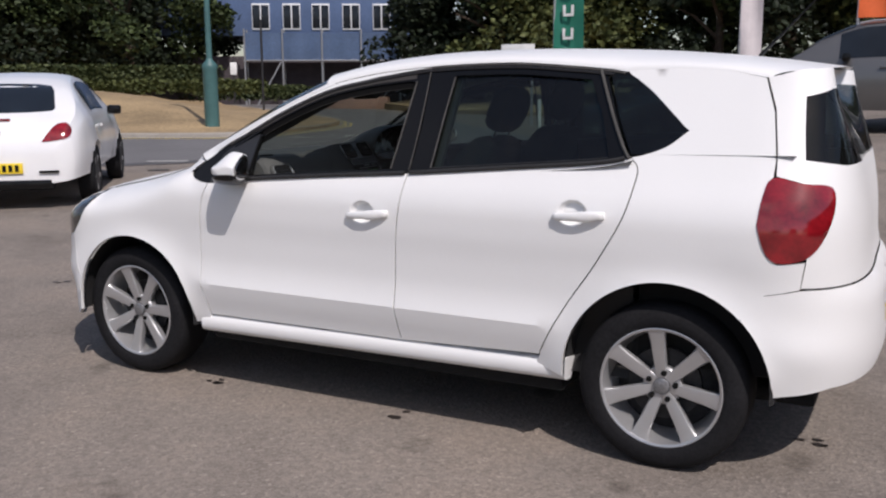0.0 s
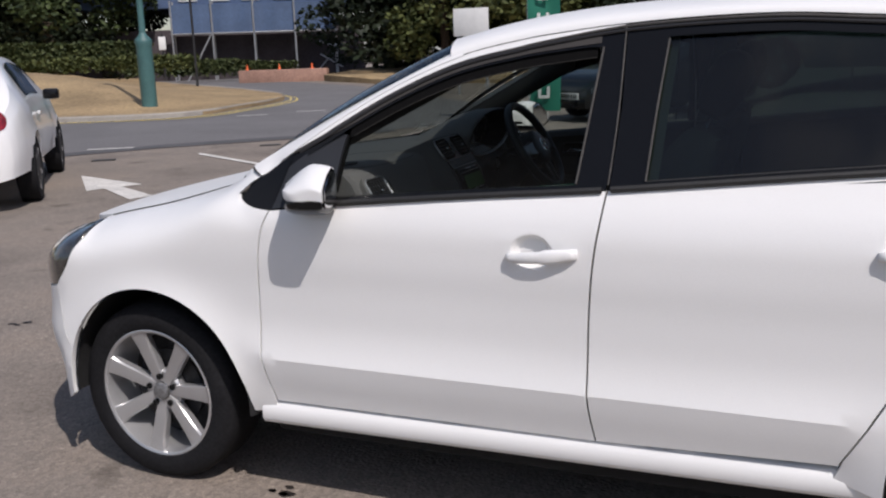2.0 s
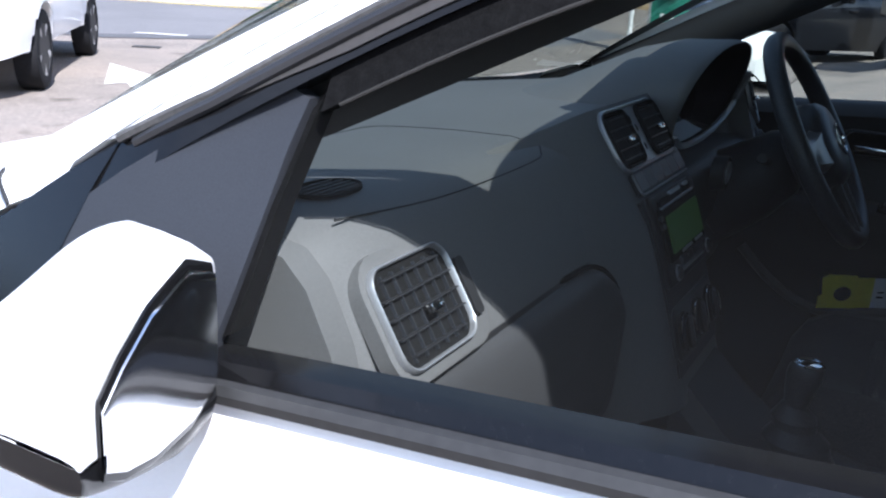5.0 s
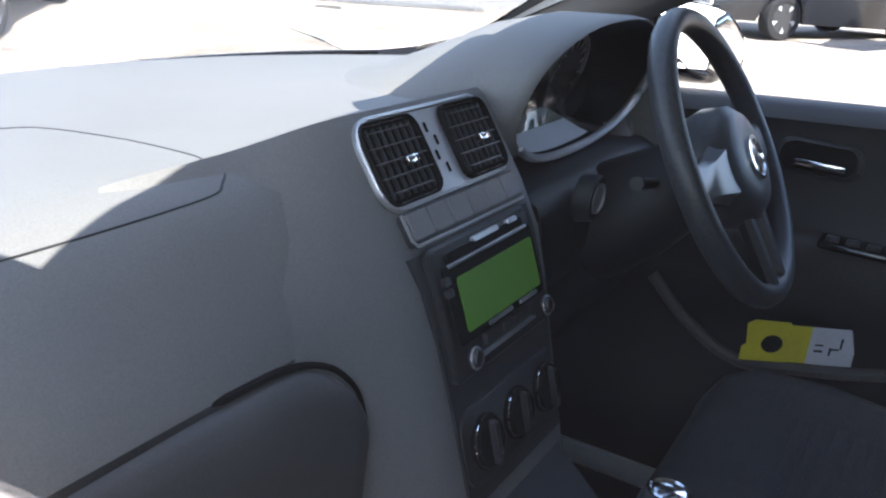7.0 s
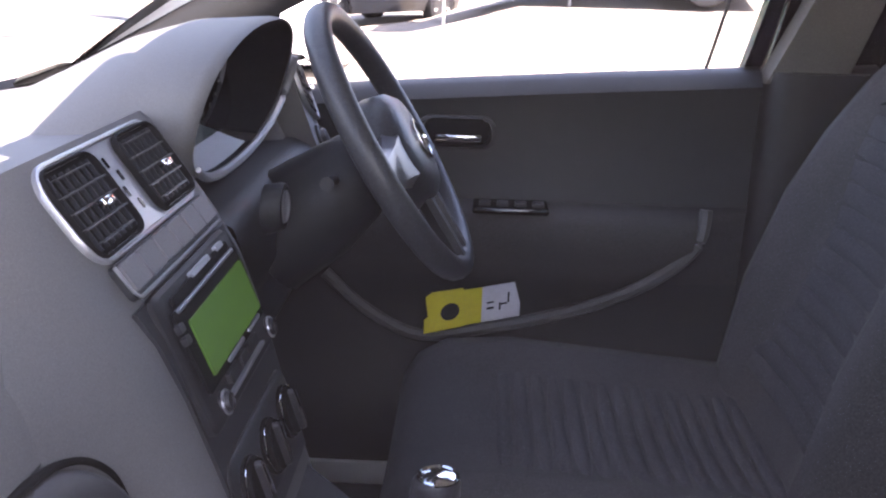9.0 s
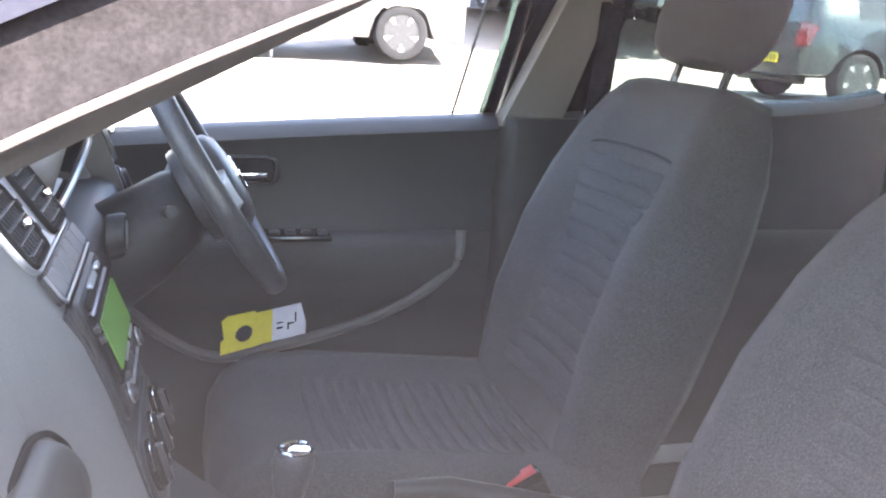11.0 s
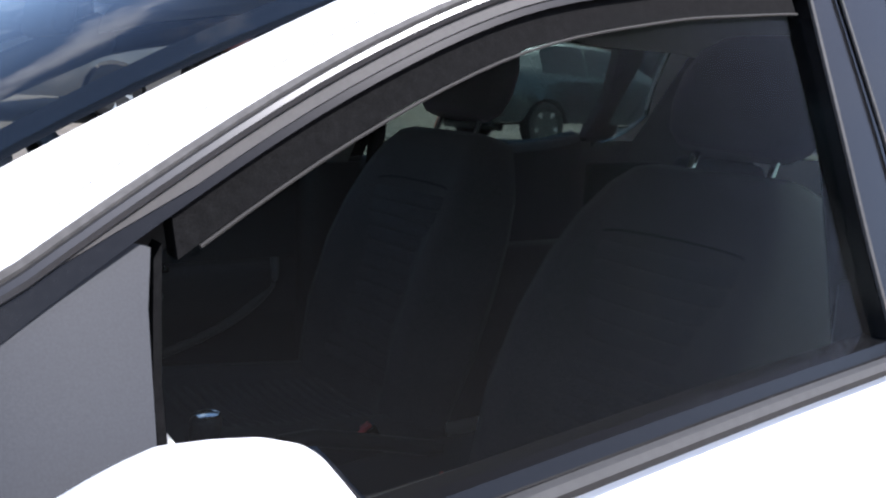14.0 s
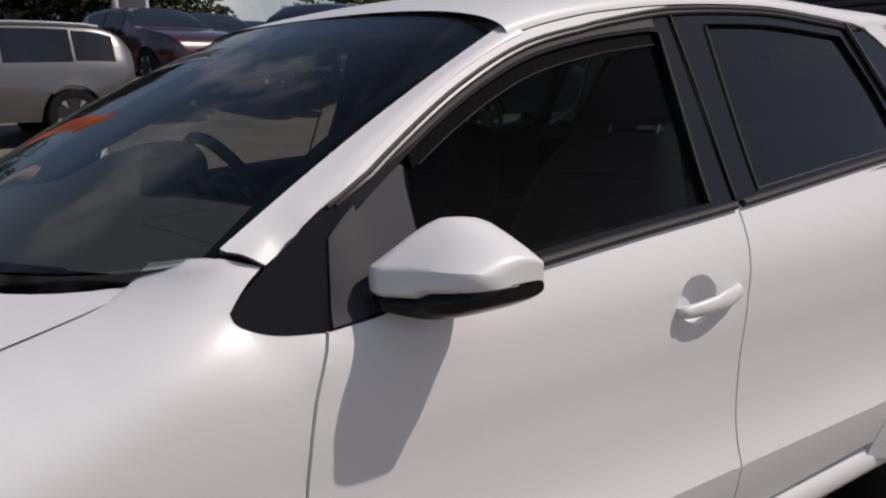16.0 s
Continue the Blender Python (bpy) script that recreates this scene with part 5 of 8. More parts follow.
bm = bmesh.new(); stack_body(bm)
FLANK = BVHTree.FromBMesh(bm)
bm.free()
bm = bmesh.new(); glove(bm)
glovebox = part("glovebox_lid", bm, GLOVE, car, sharp=60)
bm = bmesh.new()
seam = [(flank(p.x, p.y, 0.772) + 0.002, p.x, p.y) for p in spline([(-0.67, 0.903, 0), (-0.45, 0.904, 0), (-0.31, 0.905, 0), (-0.262, 0.902, 0), (-0.226, 0.890, 0), (-0.205, 0.868, 0), (-0.196, 0.842, 0), (-0.194, 0.815, 0)], 6)]
tube(bm, seam, [0.0044 * (1 - 0.75 * k / (len(seam) - 1)) + 0.0002 for k in range(len(seam))], 8)
part("glovebox_shadow_gap", bm, VENT_DARK, glovebox)


# tunnel, gear lever
bm = bmesh.new()
rings = []
for x, half, top in ((0.86, 0.10, 0.72), (0.93, 0.105, 0.655), (1.00, 0.105, 0.605), (1.10, 0.10, 0.585), (1.25, 0.095, 0.585), (1.40, 0.095, 0.60), (1.60, 0.10, 0.60), (1.75, 0.12, 0.52)):
    rings.append([(x, -half - 0.02, 0.28), (x, -half, top - 0.03), (x, -half + 0.02, top), (x, half - 0.02, top), (x, half, top - 0.03), (x, half + 0.02, 0.28)])
loft(bm, rings, closed=False)
part("centre_tunnel", bm, DASH_LOW, car, sharp=40)
gear = new("gear_lever")
gear.parent = car
bm = bmesh.new()
loft(bm, [[(1.02 - 0.02 * t + r * math.cos(a), 0.017 + r * 0.9 * math.sin(a), 0.59 + 0.09 * t) for a in [2 * math.pi * k / 16 for k in range(16)]] for t, r in ((0, 0.055), (0.25, 0.046), (0.4, 0.047), (0.6, 0.03), (0.75, 0.032), (1.0, 0.014))])
part("gaiter", bm, LEATHER, gear, "black leather gaiter")
bm = bmesh.new()
loft(bm, [[(1.004 + 0.1 * (z - 0.68) + r * math.cos(a), 0.017 + r * 0.92 * math.sin(a), z) for a in [2 * math.pi * k / 20 for k in range(20)]] for z, r in ((0.655, 0.012), (0.675, 0.016), (0.70, 0.021), (0.72, 0.0245), (0.733, 0.0235), (0.739, 0.020))])
part("gear_knob", bm, LEATHER, gear, sharp=60)
bm = bmesh.new()
loft(bm, [[(1.011 + r * math.cos(a), 0.017 + r * 0.92 * math.sin(a), z) for a in [2 * math.pi * k / 20 for k in range(20)]] for z, r in ((0.7385, 0.0205), (0.7405, 0.0205), (0.742, 0.0185), (0.7405, 0.0165), (0.7415, 0.012), (0.742, 0.002))])
part("knob_cap", bm, CHROME, gear, "chrome ringed cap", sharp=30)
hb = bmesh.new()
tube(hb, [(1.44, 0.03, 0.60), (1.32, 0.03, 0.635), (1.20, 0.03, 0.665), (1.13, 0.03, 0.67)], [0.016, 0.014, 0.016, 0.012], 10)
part("handbrake_lever", hb, DASH_LOW, car)

# instrument hood
CY = 0.340


def opening(scale, x, a0=-58, a1=238, n=30):
    """The D-shaped mouth of the hood, from its lower right round the top to its lower left."""
    out = []
    for k in range(n + 1):
        a = radians(a0 + (a1 - a0) * k / n)
        c, s = math.cos(a), math.sin(a)
        y = CY + 0.210 * scale * math.copysign(abs(c) ** 0.85, c)
        z = 1.044 + (0.087 if s > 0 else 0.084) * scale * math.copysign(abs(s) ** 0.85, s)
        out.append((x + 0.32 * (z - 1.07), y, z))
    return out


def hood_rib(x, wide, top, bell, mix, n=30):
    """A rib of the hood's back: low ribs flare out softly into the dash, the front ones close into the mouth."""
    out = []
    mouth = opening(1.0, x)
    for k in range(n + 1):
        a = math.pi * k / n
        z = 0.945 + (top - 0.945) * max(math.sin(a), 0) ** bell
        p = Vector((x, CY + 0.168 * wide * math.cos(a), z))
        out.append(p.lerp(Vector(mouth[k]), mix))
    return out


bm = bmesh.new()
loft(bm, [hood_rib(*q) for q in ((0.40, 2.3, 1.008, 2.0, 0), (0.48, 2.2, 1.034, 2.0, 0), (0.56, 2.05, 1.072, 1.9, 0), (0.63, 1.8, 1.103, 1.6, 0.2), (0.69, 1.55, 1.123, 1.25, 0.6), (0.735, 1.35, 1.132, 0.95, 0.9))] + [opening(1.02, 0.757), opening(1.005, 0.768), opening(0.985, 0.772), opening(0.97, 0.770)], closed=False)
binn = part("instrument_hood", bm, DASH, car, sharp=70)
bm = bmesh.new()
loft(bm, [opening(0.97, 0.770), opening(0.955, 0.760), opening(0.88, 0.72), opening(0.79, 0.68)], closed=False)
part("hood_lining", bm, VENT_DARK, binn, "black inside of the hood", sharp=70)
bm = bmesh.new()
loft(bm, [opening(0.81, 0.684), opening(0.80, 0.672)])
part("instrument_panel", bm, GLOSS_BLACK, binn, "black instrument panel", sharp=40)
# glare painted low in the instruments, and the satin strip along the mouth's lower edge
bm = bmesh.new()
loft(bm, [opening(0.95, 0.764, 190, 292, 16), opening(0.90, 0.752, 190, 292, 16), opening(0.58, 0.700, 190, 292, 16)], closed=False)
part("instrument_glare", bm, LENS_GLARE, binn, "pale ledge painted as a bright reflection low in the instruments")
bm = bmesh.new()
tube(bm, opening(1.0, 0.777, 214, 372, 24), [0.003] + [0.0055] * 23 + [0.004], 8)
part("mouth_strip", bm, SATIN, binn, "satin strip under the instruments")
bm = bmesh.new()
sheet(bm, [(y, z) for _, y, z in opening(0.80, 0.70)], lambda u, v: Vector((0.70 + 0.25 * (1.0 - v), u, v)), 0.03)
part("instrument_lens", bm, SCREEN_GLASS, binn)
for dy in (-0.082, 0.082):
    bm = bmesh.new()
    loft(bm, [[(x + 0.3 * r * math.sin(a), CY + dy + r * math.cos(a), 1.040 + r * math.sin(a)) for a in [2 * math.pi * k / 32 for k in range(32)]] for r, x in ((0.056, 0.682), (0.056, 0.692), (0.052, 0.693), (0.050, 0.686), (0.002, 0.686))])
    dial = part("dial", bm, [DARK_SATIN], binn, "round dial with a silver ring", sharp=30)
    bm = bmesh.new()
    for k in range(13):
        a = radians(225 - 270 * k / 12)
        c, s = math.cos(a), math.sin(a)
        loft(bm, [[(x + 0.3 * (r * s - w * c), CY + dy + r * c + w * s, 1.040 + r * s - w * c) for r, w in ((0.038, -0.0013), (0.049, -0.0013), (0.049, 0.0013), (0.038, 0.0013))] for x in (0.689, 0.6896)])
    part("dial_marks", bm, HEADLINER, binn)
    bm = bmesh.new()
    loft(bm, [[(x + 0.3 * r * math.sin(a), CY + dy + r * math.cos(a), 1.040 + r * math.sin(a)) for a in [2 * math.pi * k / 32 for k in range(32)]] for r, x in ((0.0495, 0.6865), (0.0495, 0.688), (0.002, 0.688))])
    part("dial_face", bm, VENT_DARK, binn)

# trim piece beside the instruments and the light switch panel
bm = bmesh.new()
loft(bm, [[(x, y, z) for x, z in ((0.70, 0.952), (0.770, 0.950), (0.792, 0.940), (0.802, 0.915), (0.80, 0.86), (0.77, 0.80), (0.70, 0.74))] for y in (0.135, 0.16, 0.25, 0.45, 0.55, 0.69)], closed=False)
part("column_fascia", bm, COLUMN, car, sharp=50)

# steering column and wheel
WC, WN, WU = Vector((0.933, 0.362, 0.988)), Vector((0.862, 0.0, 0.508)).normalized(), Vector((-0.508, 0.0, 0.862)).normalized()
WY = Vector((0, 1, 0))
bm = bmesh.new()
loft(bm, [[WC - WN * d + WY * w * math.cos(a) + WU * (h * math.sin(a) - o) for a in [2 * math.pi * k / 20 for k in range(20)]] for d, w, h, o in ((0.20, 0.075, 0.075, 0.03), (0.12, 0.070, 0.068, 0.025), (0.06, 0.060, 0.056, 0.015), (0.045, 0.05, 0.045, 0.01))])
part("column_shroud", bm, COLUMN, car)
wheel = new("steering_wheel")
wheel.parent = car


def on_wheel(a, b, h=0.0):
    return WC + WY * a + WU * b + WN * h


bm = bmesh.new()
rings = []
for k in range(64):
    a = 2 * math.pi * k / 64
    rr = 0.1725
    p = on_wheel(rr * math.cos(a), rr * math.sin(a))
    o = (p - WC).normalized()
    rings.append([p + o * 0.0145 * math.cos(b) + WN * 0.0165 * math.sin(b) for b in [2 * math.pi * j / 12 for j in range(12)]])
rings.append(rings[0])
loft(bm, rings, caps=False)
bmesh.ops.remove_doubles(bm, verts=bm.verts, dist=1e-6)
part("wheel_rim", bm, LEATHER, wheel, "leather wheel rim")
bm = bmesh.new()
loft(bm, [[on_wheel(g * 0.066 * math.cos(a), g * 0.058 * math.sin(a) - 0.012, h) for a in [2 * math.pi * k / 28 for k in range(28)]] for g, h in ((1.2, -0.04), (1.3, -0.01), (1.2, 0.015), (1.0, 0.026), (0.6, 0.03), (0.05, 0.031))])
part("horn_pad", bm, LEATHER, wheel, sharp=60)
bm = bmesh.new()
loft(bm, [[on_wheel(g * 0.027 * math.cos(a), g * 0.027 * math.sin(a) - 0.012, h) for a in [2 * math.pi * k / 24 for k in range(24)]] for g, h in ((1.0, 0.029), (1.0, 0.034), (0.86, 0.0345), (0.84, 0.032), (0.05, 0.032))])
part("wheel_badge", bm, CHROME, wheel, "round chrome badge", sharp=30)
for sy in (-1, 1):
    bm = bmesh.new()
    loft(bm, [[on_wheel(sy * r, z + off, h) for z, h in ((w, 0.004), (w * 0.7, h1), (-w * 0.7, h1), (-w, 0.004), (-w * 0.8, -0.010), (w * 0.8, -0.010))] for r, w, off, h1 in ((0.055, 0.040, -0.012, 0.022), (0.10, 0.028, -0.012, 0.016), (0.135, 0.022, -0.010, 0.010), (0.165, 0.026, -0.006, 0.008))])
    part("spoke", bm, DARK_SATIN if sy < 0 else LEATHER, wheel, sharp=40)
for sy in (-1, 1):
    bm = bmesh.new()
    loft(bm, [[on_wheel(sy * (y0 + w), b, h) for w, h in ((-0.011, 0.004), (-0.008, 0.012), (0.008, 0.012), (0.011, 0.004), (0.0, -0.008))] for b, y0 in ((-0.055, 0.030), (-0.10, 0.026), (-0.135, 0.022), (-0.165, 0.022))])
    part("lower_spoke", bm, DASH_LOW, wheel, sharp=40)
for sy in (-1, 1):
    bm = bmesh.new()
    tube(bm, [WC - WN * 0.075 + WY * sy * 0.05 + WU * 0.0, WC - WN * 0.065 + WY * sy * 0.13 + WU * 0.012, WC - WN * 0.055 + WY * sy * 0.165 + WU * 0.016], [0.006, 0.007, 0.008], 10)
    part("column_stalk", bm, COLUMN, car)
bm = bmesh.new()
mid = Vector((0.800, 0.243, 0.930))
loft(bm, [[mid + Vector((d, r * math.cos(a), r * math.sin(a) + 0.2 * d)) for a in [2 * math.pi * k / 24 for k in range(24)]] for r, d in ((0.029, 0.0), (0.028, 0.018), (0.026, 0.022), (0.022, 0.023), (0.020, 0.019), (0.002, 0.019))])
ignition = part("ignition_barrel", bm, COLUMN, car, "black ignition barrel", sharp=35)
bm = bmesh.new()
loft(bm, [[mid + Vector((d, r * math.cos(a), r * math.sin(a) + 0.2 * d)) for a in [2 * math.pi * k / 24 for k in range(24)]] for r, d in ((0.0185, 0.018), (0.0185, 0.0235), (0.0165, 0.0245), (0.0150, 0.022), (0.002, 0.022))])
part("key_ring", bm, SATIN, ignition, "satin ring round the key slot", sharp=35)


# seats
def seat(cy, foot=1.46, lean=0.36, name="front_seat"):
    """A cloth sports seat: cushion and backrest with raised bolsters, ribbed middle panels, headrest on two posts."""
    holder = new(name)
    holder.parent = car
    holder.location = (0, cy, 0)
    sec_y = [-0.255, -0.25, -0.225, -0.18, -0.14, -0.07, 0.0, 0.07, 0.14, 0.18, 0.225, 0.25, 0.255]
    rise = [-0.10, -0.03, 0.025, 0.032, 0.012, 0.002, 0.0, 0.002, 0.012, 0.032, 0.025, -0.03, -0.10]
    bm = bmesh.new()
    rings = []
    for x, top, wide, k, low in ((0.925, 0.50, 0.90, 0.2, 0.46), (0.932, 0.565, 0.94, 0.35, 0.44), (0.955, 0.600, 0.97, 0.5, 0.42), (1.00, 0.618, 0.99, 0.8, 0.40), (1.10, 0.618, 1.0, 1.0, 0.38), (1.25, 0.605, 1.0, 1.0, 0.38), (1.40, 0.592, 1.0, 1.0, 0.38), (1.52, 0.592, 0.98, 0.8, 0.38)):
        ring = [(x, y * wide, top + r * (k if r > 0 else 1.0)) for y, r in zip(sec_y, rise)]
        rings.append(ring + [(x, 0.24 * wide, low), (x, -0.24 * wide, low)])
    loft(bm, rings)
    cush = part("cushion", bm, CLOTH, holder, "charcoal cloth seat cushion", sharp=70)
    for k in range(17):
        x = 1.085 + 0.024 * k
        z = float(np.interp(x, [1.0, 1.10, 1.25, 1.40, 1.52], [0.618, 0.618, 0.605, 0.592, 0.592]))
        bm = bmesh.new()
        loft(bm, [[(x - 0.0108, y, z - 0.004 + c), (x - 0.007, y, z + 0.0018 + c), (x + 0.007, y, z + 0.0018 + c), (x + 0.0108, y, z - 0.004 + c)] for y, c in ((-0.138, 0.006), (-0.13, 0.009), (0.0, 0.001), (0.13, 0.009), (0.138, 0.006))])
        part("rib", bm, CLOTH_MID, cush, sharp=70)
    # backrest: rows up the slope
    rest = math.sqrt(1 - lean * lean)
    base, up, out = Vector((foot, 0, 0.62)), Vector((lean, 0, rest)), Vector((-rest, 0, lean))
    bm = bmesh.new()
    rings = []
    for s, wide, k, deep in ((-0.10, 0.9, 0.6, 0.10), (0.0, 0.95, 0.9, 0.11), (0.12, 1.0, 1.25, 0.12), (0.26, 1.0, 1.3, 0.12), (0.36, 0.97, 1.0, 0.115), (0.44, 0.90, 0.6, 0.11), (0.50, 0.78, 0.3, 0.10), (0.535, 0.66, 0.1, 0.085), (0.55, 0.55, 0.0, 0.05)):
        ring = [base + up * s + out * (0.055 * deep / 0.12 + r * 1.25 * (k if r > 0 else 0.6)) + Vector((0, y * wide * 0.97, 0)) for y, r in zip(sec_y, rise)]
        ring += [base + up * s - out * deep * 0.55 + Vector((0, 0.21 * wide, 0)), base + up * s - out * deep * 0.55 - Vector((0, 0.21 * wide, 0))]
        rings.append(ring)
    loft(bm, rings)
    back = part("backrest", bm, CLOTH, holder, "charcoal cloth backrest with side bolsters", sharp=70)
    for k in range(13):
        s = 0.03 + 0.030 * k
        bm = bmesh.new()
        loft(bm, [[base + up * (s + a) + out * (0.055 + b + c) + Vector((0, y, 0)) for a, b in ((-0.0146, -0.0025), (-0.011, 0.0008), (0.011, 0.0008), (0.0146, -0.0025))] for y, c in ((-0.135, 0.008), (-0.125, 0.011), (0.0, 0.0), (0.125, 0.011), (0.135, 0.008))])
        part("rib", bm, CLOTH_MID, back, sharp=70)
    bm = bmesh.new()
    tube(bm, spline([base + up * q + out * (0.055 + d) + Vector((0, y, 0)) for y, q, d in ((-0.150, 0.03, 0.016), (-0.150, 0.20, 0.019), (-0.148, 0.36, 0.014), (-0.138, 0.415, 0.009), (-0.07, 0.428, 0.002), (0.07, 0.428, 0.002), (0.138, 0.415, 0.009), (0.148, 0.36, 0.014), (0.150, 0.20, 0.019), (0.150, 0.03, 0.016))], 5), 0.0026, 6)
    part("seam", bm, SEAM, back, sharp=70)
    bm = bmesh.new()
    top = base + up * 0.585
    rings = []
    for s, w, d in ((0.0, 0.095, 0.035), (0.02, 0.118, 0.048), (0.06, 0.130, 0.055), (0.11, 0.128, 0.056), (0.15, 0.115, 0.048), (0.175, 0.09, 0.03), (0.182, 0.06, 0.015)):
        rings.append([top + up * s + out * (d * math.copysign(abs(math.sin(a)) ** 0.7, math.sin(a)) + 0.01) + Vector((0, w * math.copysign(abs(math.cos(a)) ** 0.6, math.cos(a)), 0)) for a in [2 * math.pi * k / 20 for k in range(20)]])
    loft(bm, rings)
    part("headrest", bm, REST_CLOTH, holder, "padded dark cloth headrest", sharp=70)
    for y in (-0.072, 0.072):
        bm = bmesh.new()
        tube(bm, [base + up * 0.52 + Vector((0, y, 0)), base + up * 0.60 + Vector((0, y, 0))], 0.0065, 8)
        part("headrest_post", bm, CHROME, holder, "steel post")
    bm = bmesh.new()
    box(bm, 1.0, 1.5, -0.20, 0.20, 0.28, 0.40, 0.02)
    part("seat_base", bm, CARPET, holder)
    return holder


seat(0.355, 1.492, 0.315)
seat(-0.355, 1.445, 0.40)

# rear bench and parcel shelf
bench = new("rear_bench")
bench.parent = car
bm = bmesh.new()
loft(bm, [[(x, y, z + 0.012 * math.cos(y * 9)) for y in np.linspace(-0.60, 0.60, 21)] for x, z in ((1.98, 0.40), (1.98, 0.52), (2.02, 0.56), (2.10, 0.575), (2.40, 0.55))], closed=False)
part("cushion", bm, CLOTH, bench)
bm = bmesh.new()
loft(bm, [[(x, y, z) for y in np.linspace(-0.60, 0.60, 21)] for x, z in ((2.34, 0.50), (2.33, 0.58), (2.43, 0.92), (2.455, 0.965), (2.49, 0.975), (2.52, 0.96), (2.50, 0.5))], closed=False)
part("backrest", bm, CLOTH, bench)
for y in (-0.33, 0.33):
    bm = bmesh.new()
    box(bm, -0.045, 0.045, -0.13, 0.13, -0.055, 0.06, 0.03, Matrix.Translation((2.475, y, 1.03)) @ Matrix.Rotation(0.25, 4, "Y"), 3)
    part("headrest", bm, REST_CLOTH, bench)
bm = bmesh.new()
box(bm, 2.50, 2.93, -0.56, 0.56, 0.955, 0.975, 0.006)
part("parcel_shelf", bm, CARPET, car)

# lid inner lining under the rear window, boot walls
bm = bmesh.new()
box(bm, 2.52, 3.0, -0.58, 0.58, 0.32, 0.36, 0.01)
box(bm, 2.96, 3.0, -0.60, 0.60, 0.36, 0.98, 0.01)
part("boot_lining", bm, CARPET, car)


def boot_wall(bm):
    box(bm, 2.36, 2.96, -0.70, -0.66, 0.36, 1.05, 0.01)


both("boot_side_lining", boot_wall, CARPET)


def quarter_lining(bm):
    rows = []
    for z, d in ((0.80, 0.075), (1.00, 0.060), (1.075, 0.050), (1.100, 0.030), (1.104, 0.012)):
        rows.append([(x, -(half_width(x, min(z, 1.08)) - d), z + 0.02 * max(x - 2.34, 0)) for x in np.linspace(2.31, 2.86, 14)])
    loft(bm, rows, closed=False)


both("quarter_lining", quarter_lining, CARD, sharp=60)

# driver's door details
def door_detail(bm):
    tube(bm, spline([(0.79, 0.684, 0.70), (0.86, 0.678, 0.640), (0.95, 0.672, 0.600), (1.06, 0.670, 0.618), (1.15, 0.670, 0.640), (1.23, 0.664, 0.668), (1.305, 0.655, 0.707), (1.358, 0.646, 0.750), (1.388, 0.644, 0.792), (1.394, 0.652, 0.84)], 6), 0.0105, 8)


bm = bmesh.new(); door_detail(bm)
part("door_pocket_lip", bm, LIP, car, "curved grey pocket edge")
bm = bmesh.new(); door_detail(bm); flip_y(bm)
part("door_pocket_lip", bm, LIP, car)
bm = bmesh.new()
rings = []
for g, d in ((1.0, 0.0), (1.0, -0.010), (0.88, -0.012), (0.84, -0.004), (0.82, 0.01)):
    rings.append([(1.00 + x * g, 0.701 + d, 0.940 + z * g) for x, z in rounded(0, 0, 0.125, 0.052, 0.022)])
loft(bm, rings, caps=False)
part("door_pull_surround", bm, DASH_LOW, car, "dark ringed door pull", sharp=40)
bm = bmesh.new()
loft(bm, [[(1.00 + x, y, 0.94 + z) for x, z in rounded(0, 0, 0.108, 0.042, 0.018)] for y in (0.7035, 0.702)])
part("door_pull_well", bm, VENT_DARK, car)
bm = bmesh.new()
box(bm, 0.965, 1.04, 0.690, 0.699, 0.925, 0.937, 0.003)
part("door_pull_lever", bm, CHROME, car)
bm = bmesh.new()
box(bm, 1.03, 1.15, 0.632, 0.69, 0.824, 0.836, 0.005, Matrix.Translation((0, 0, 0.0)))
sw = part("window_switch_panel", bm, GLOSS_BLACK, car)
for k in range(4):
    bm = bmesh.new()
    box(bm, 1.04 + 0.028 * k, 1.058 + 0.028 * k, 0.640, 0.655, 0.834, 0.843, 0.002)
    part("window_switch", bm, DASH_LOW, sw)


# seat belts on the middle pillars
def belt(bm, back=0.0):
    a = [Vector(p) + Vector((back, 0, 0)) for p in spline([(1.50, -0.585, 1.33), (1.508, -0.615, 1.20), (1.515, -0.655, 1.0), (1.52, -0.675, 0.80), (1.50, -0.68, 0.5)], 6)]
    loft(bm, [[p + Vector((-0.022, 0, 0)), p + Vector((0.022, 0.0, 0)), p + Vector((0.022, 0.002, 0)), p + Vector((-0.022, 0.002, 0))] for p in a])


both("seat_belt", belt, BLACK_TRIM, "black woven belt", right=lambda bm: belt(bm, 0.125))
BUCKLE_RED = surface("buckle_red", (0.55, 0.03, 0.03), 0.4, grain=0.1, scale=90)
for y in (-0.115, 0.13):
    bm = bmesh.new()
    box(bm, -0.03, 0.03, -0.012, 0.012, -0.055, 0.0, 0.004, Matrix.Translation((1.335, y, 0.615)) @ Matrix.Rotation(-0.5, 4, "Y"))
    buck = part("belt_buckle", bm, BLACK_TRIM, car)
    bm = bmesh.new()
    box(bm, -0.024, 0.024, -0.008, 0.008, -0.002, 0.006, 0.002, Matrix.Translation((1.335, y, 0.615)) @ Matrix.Rotation(-0.5, 4, "Y"))
    part("release_button", bm, BUCKLE_RED, buck, "red release button")

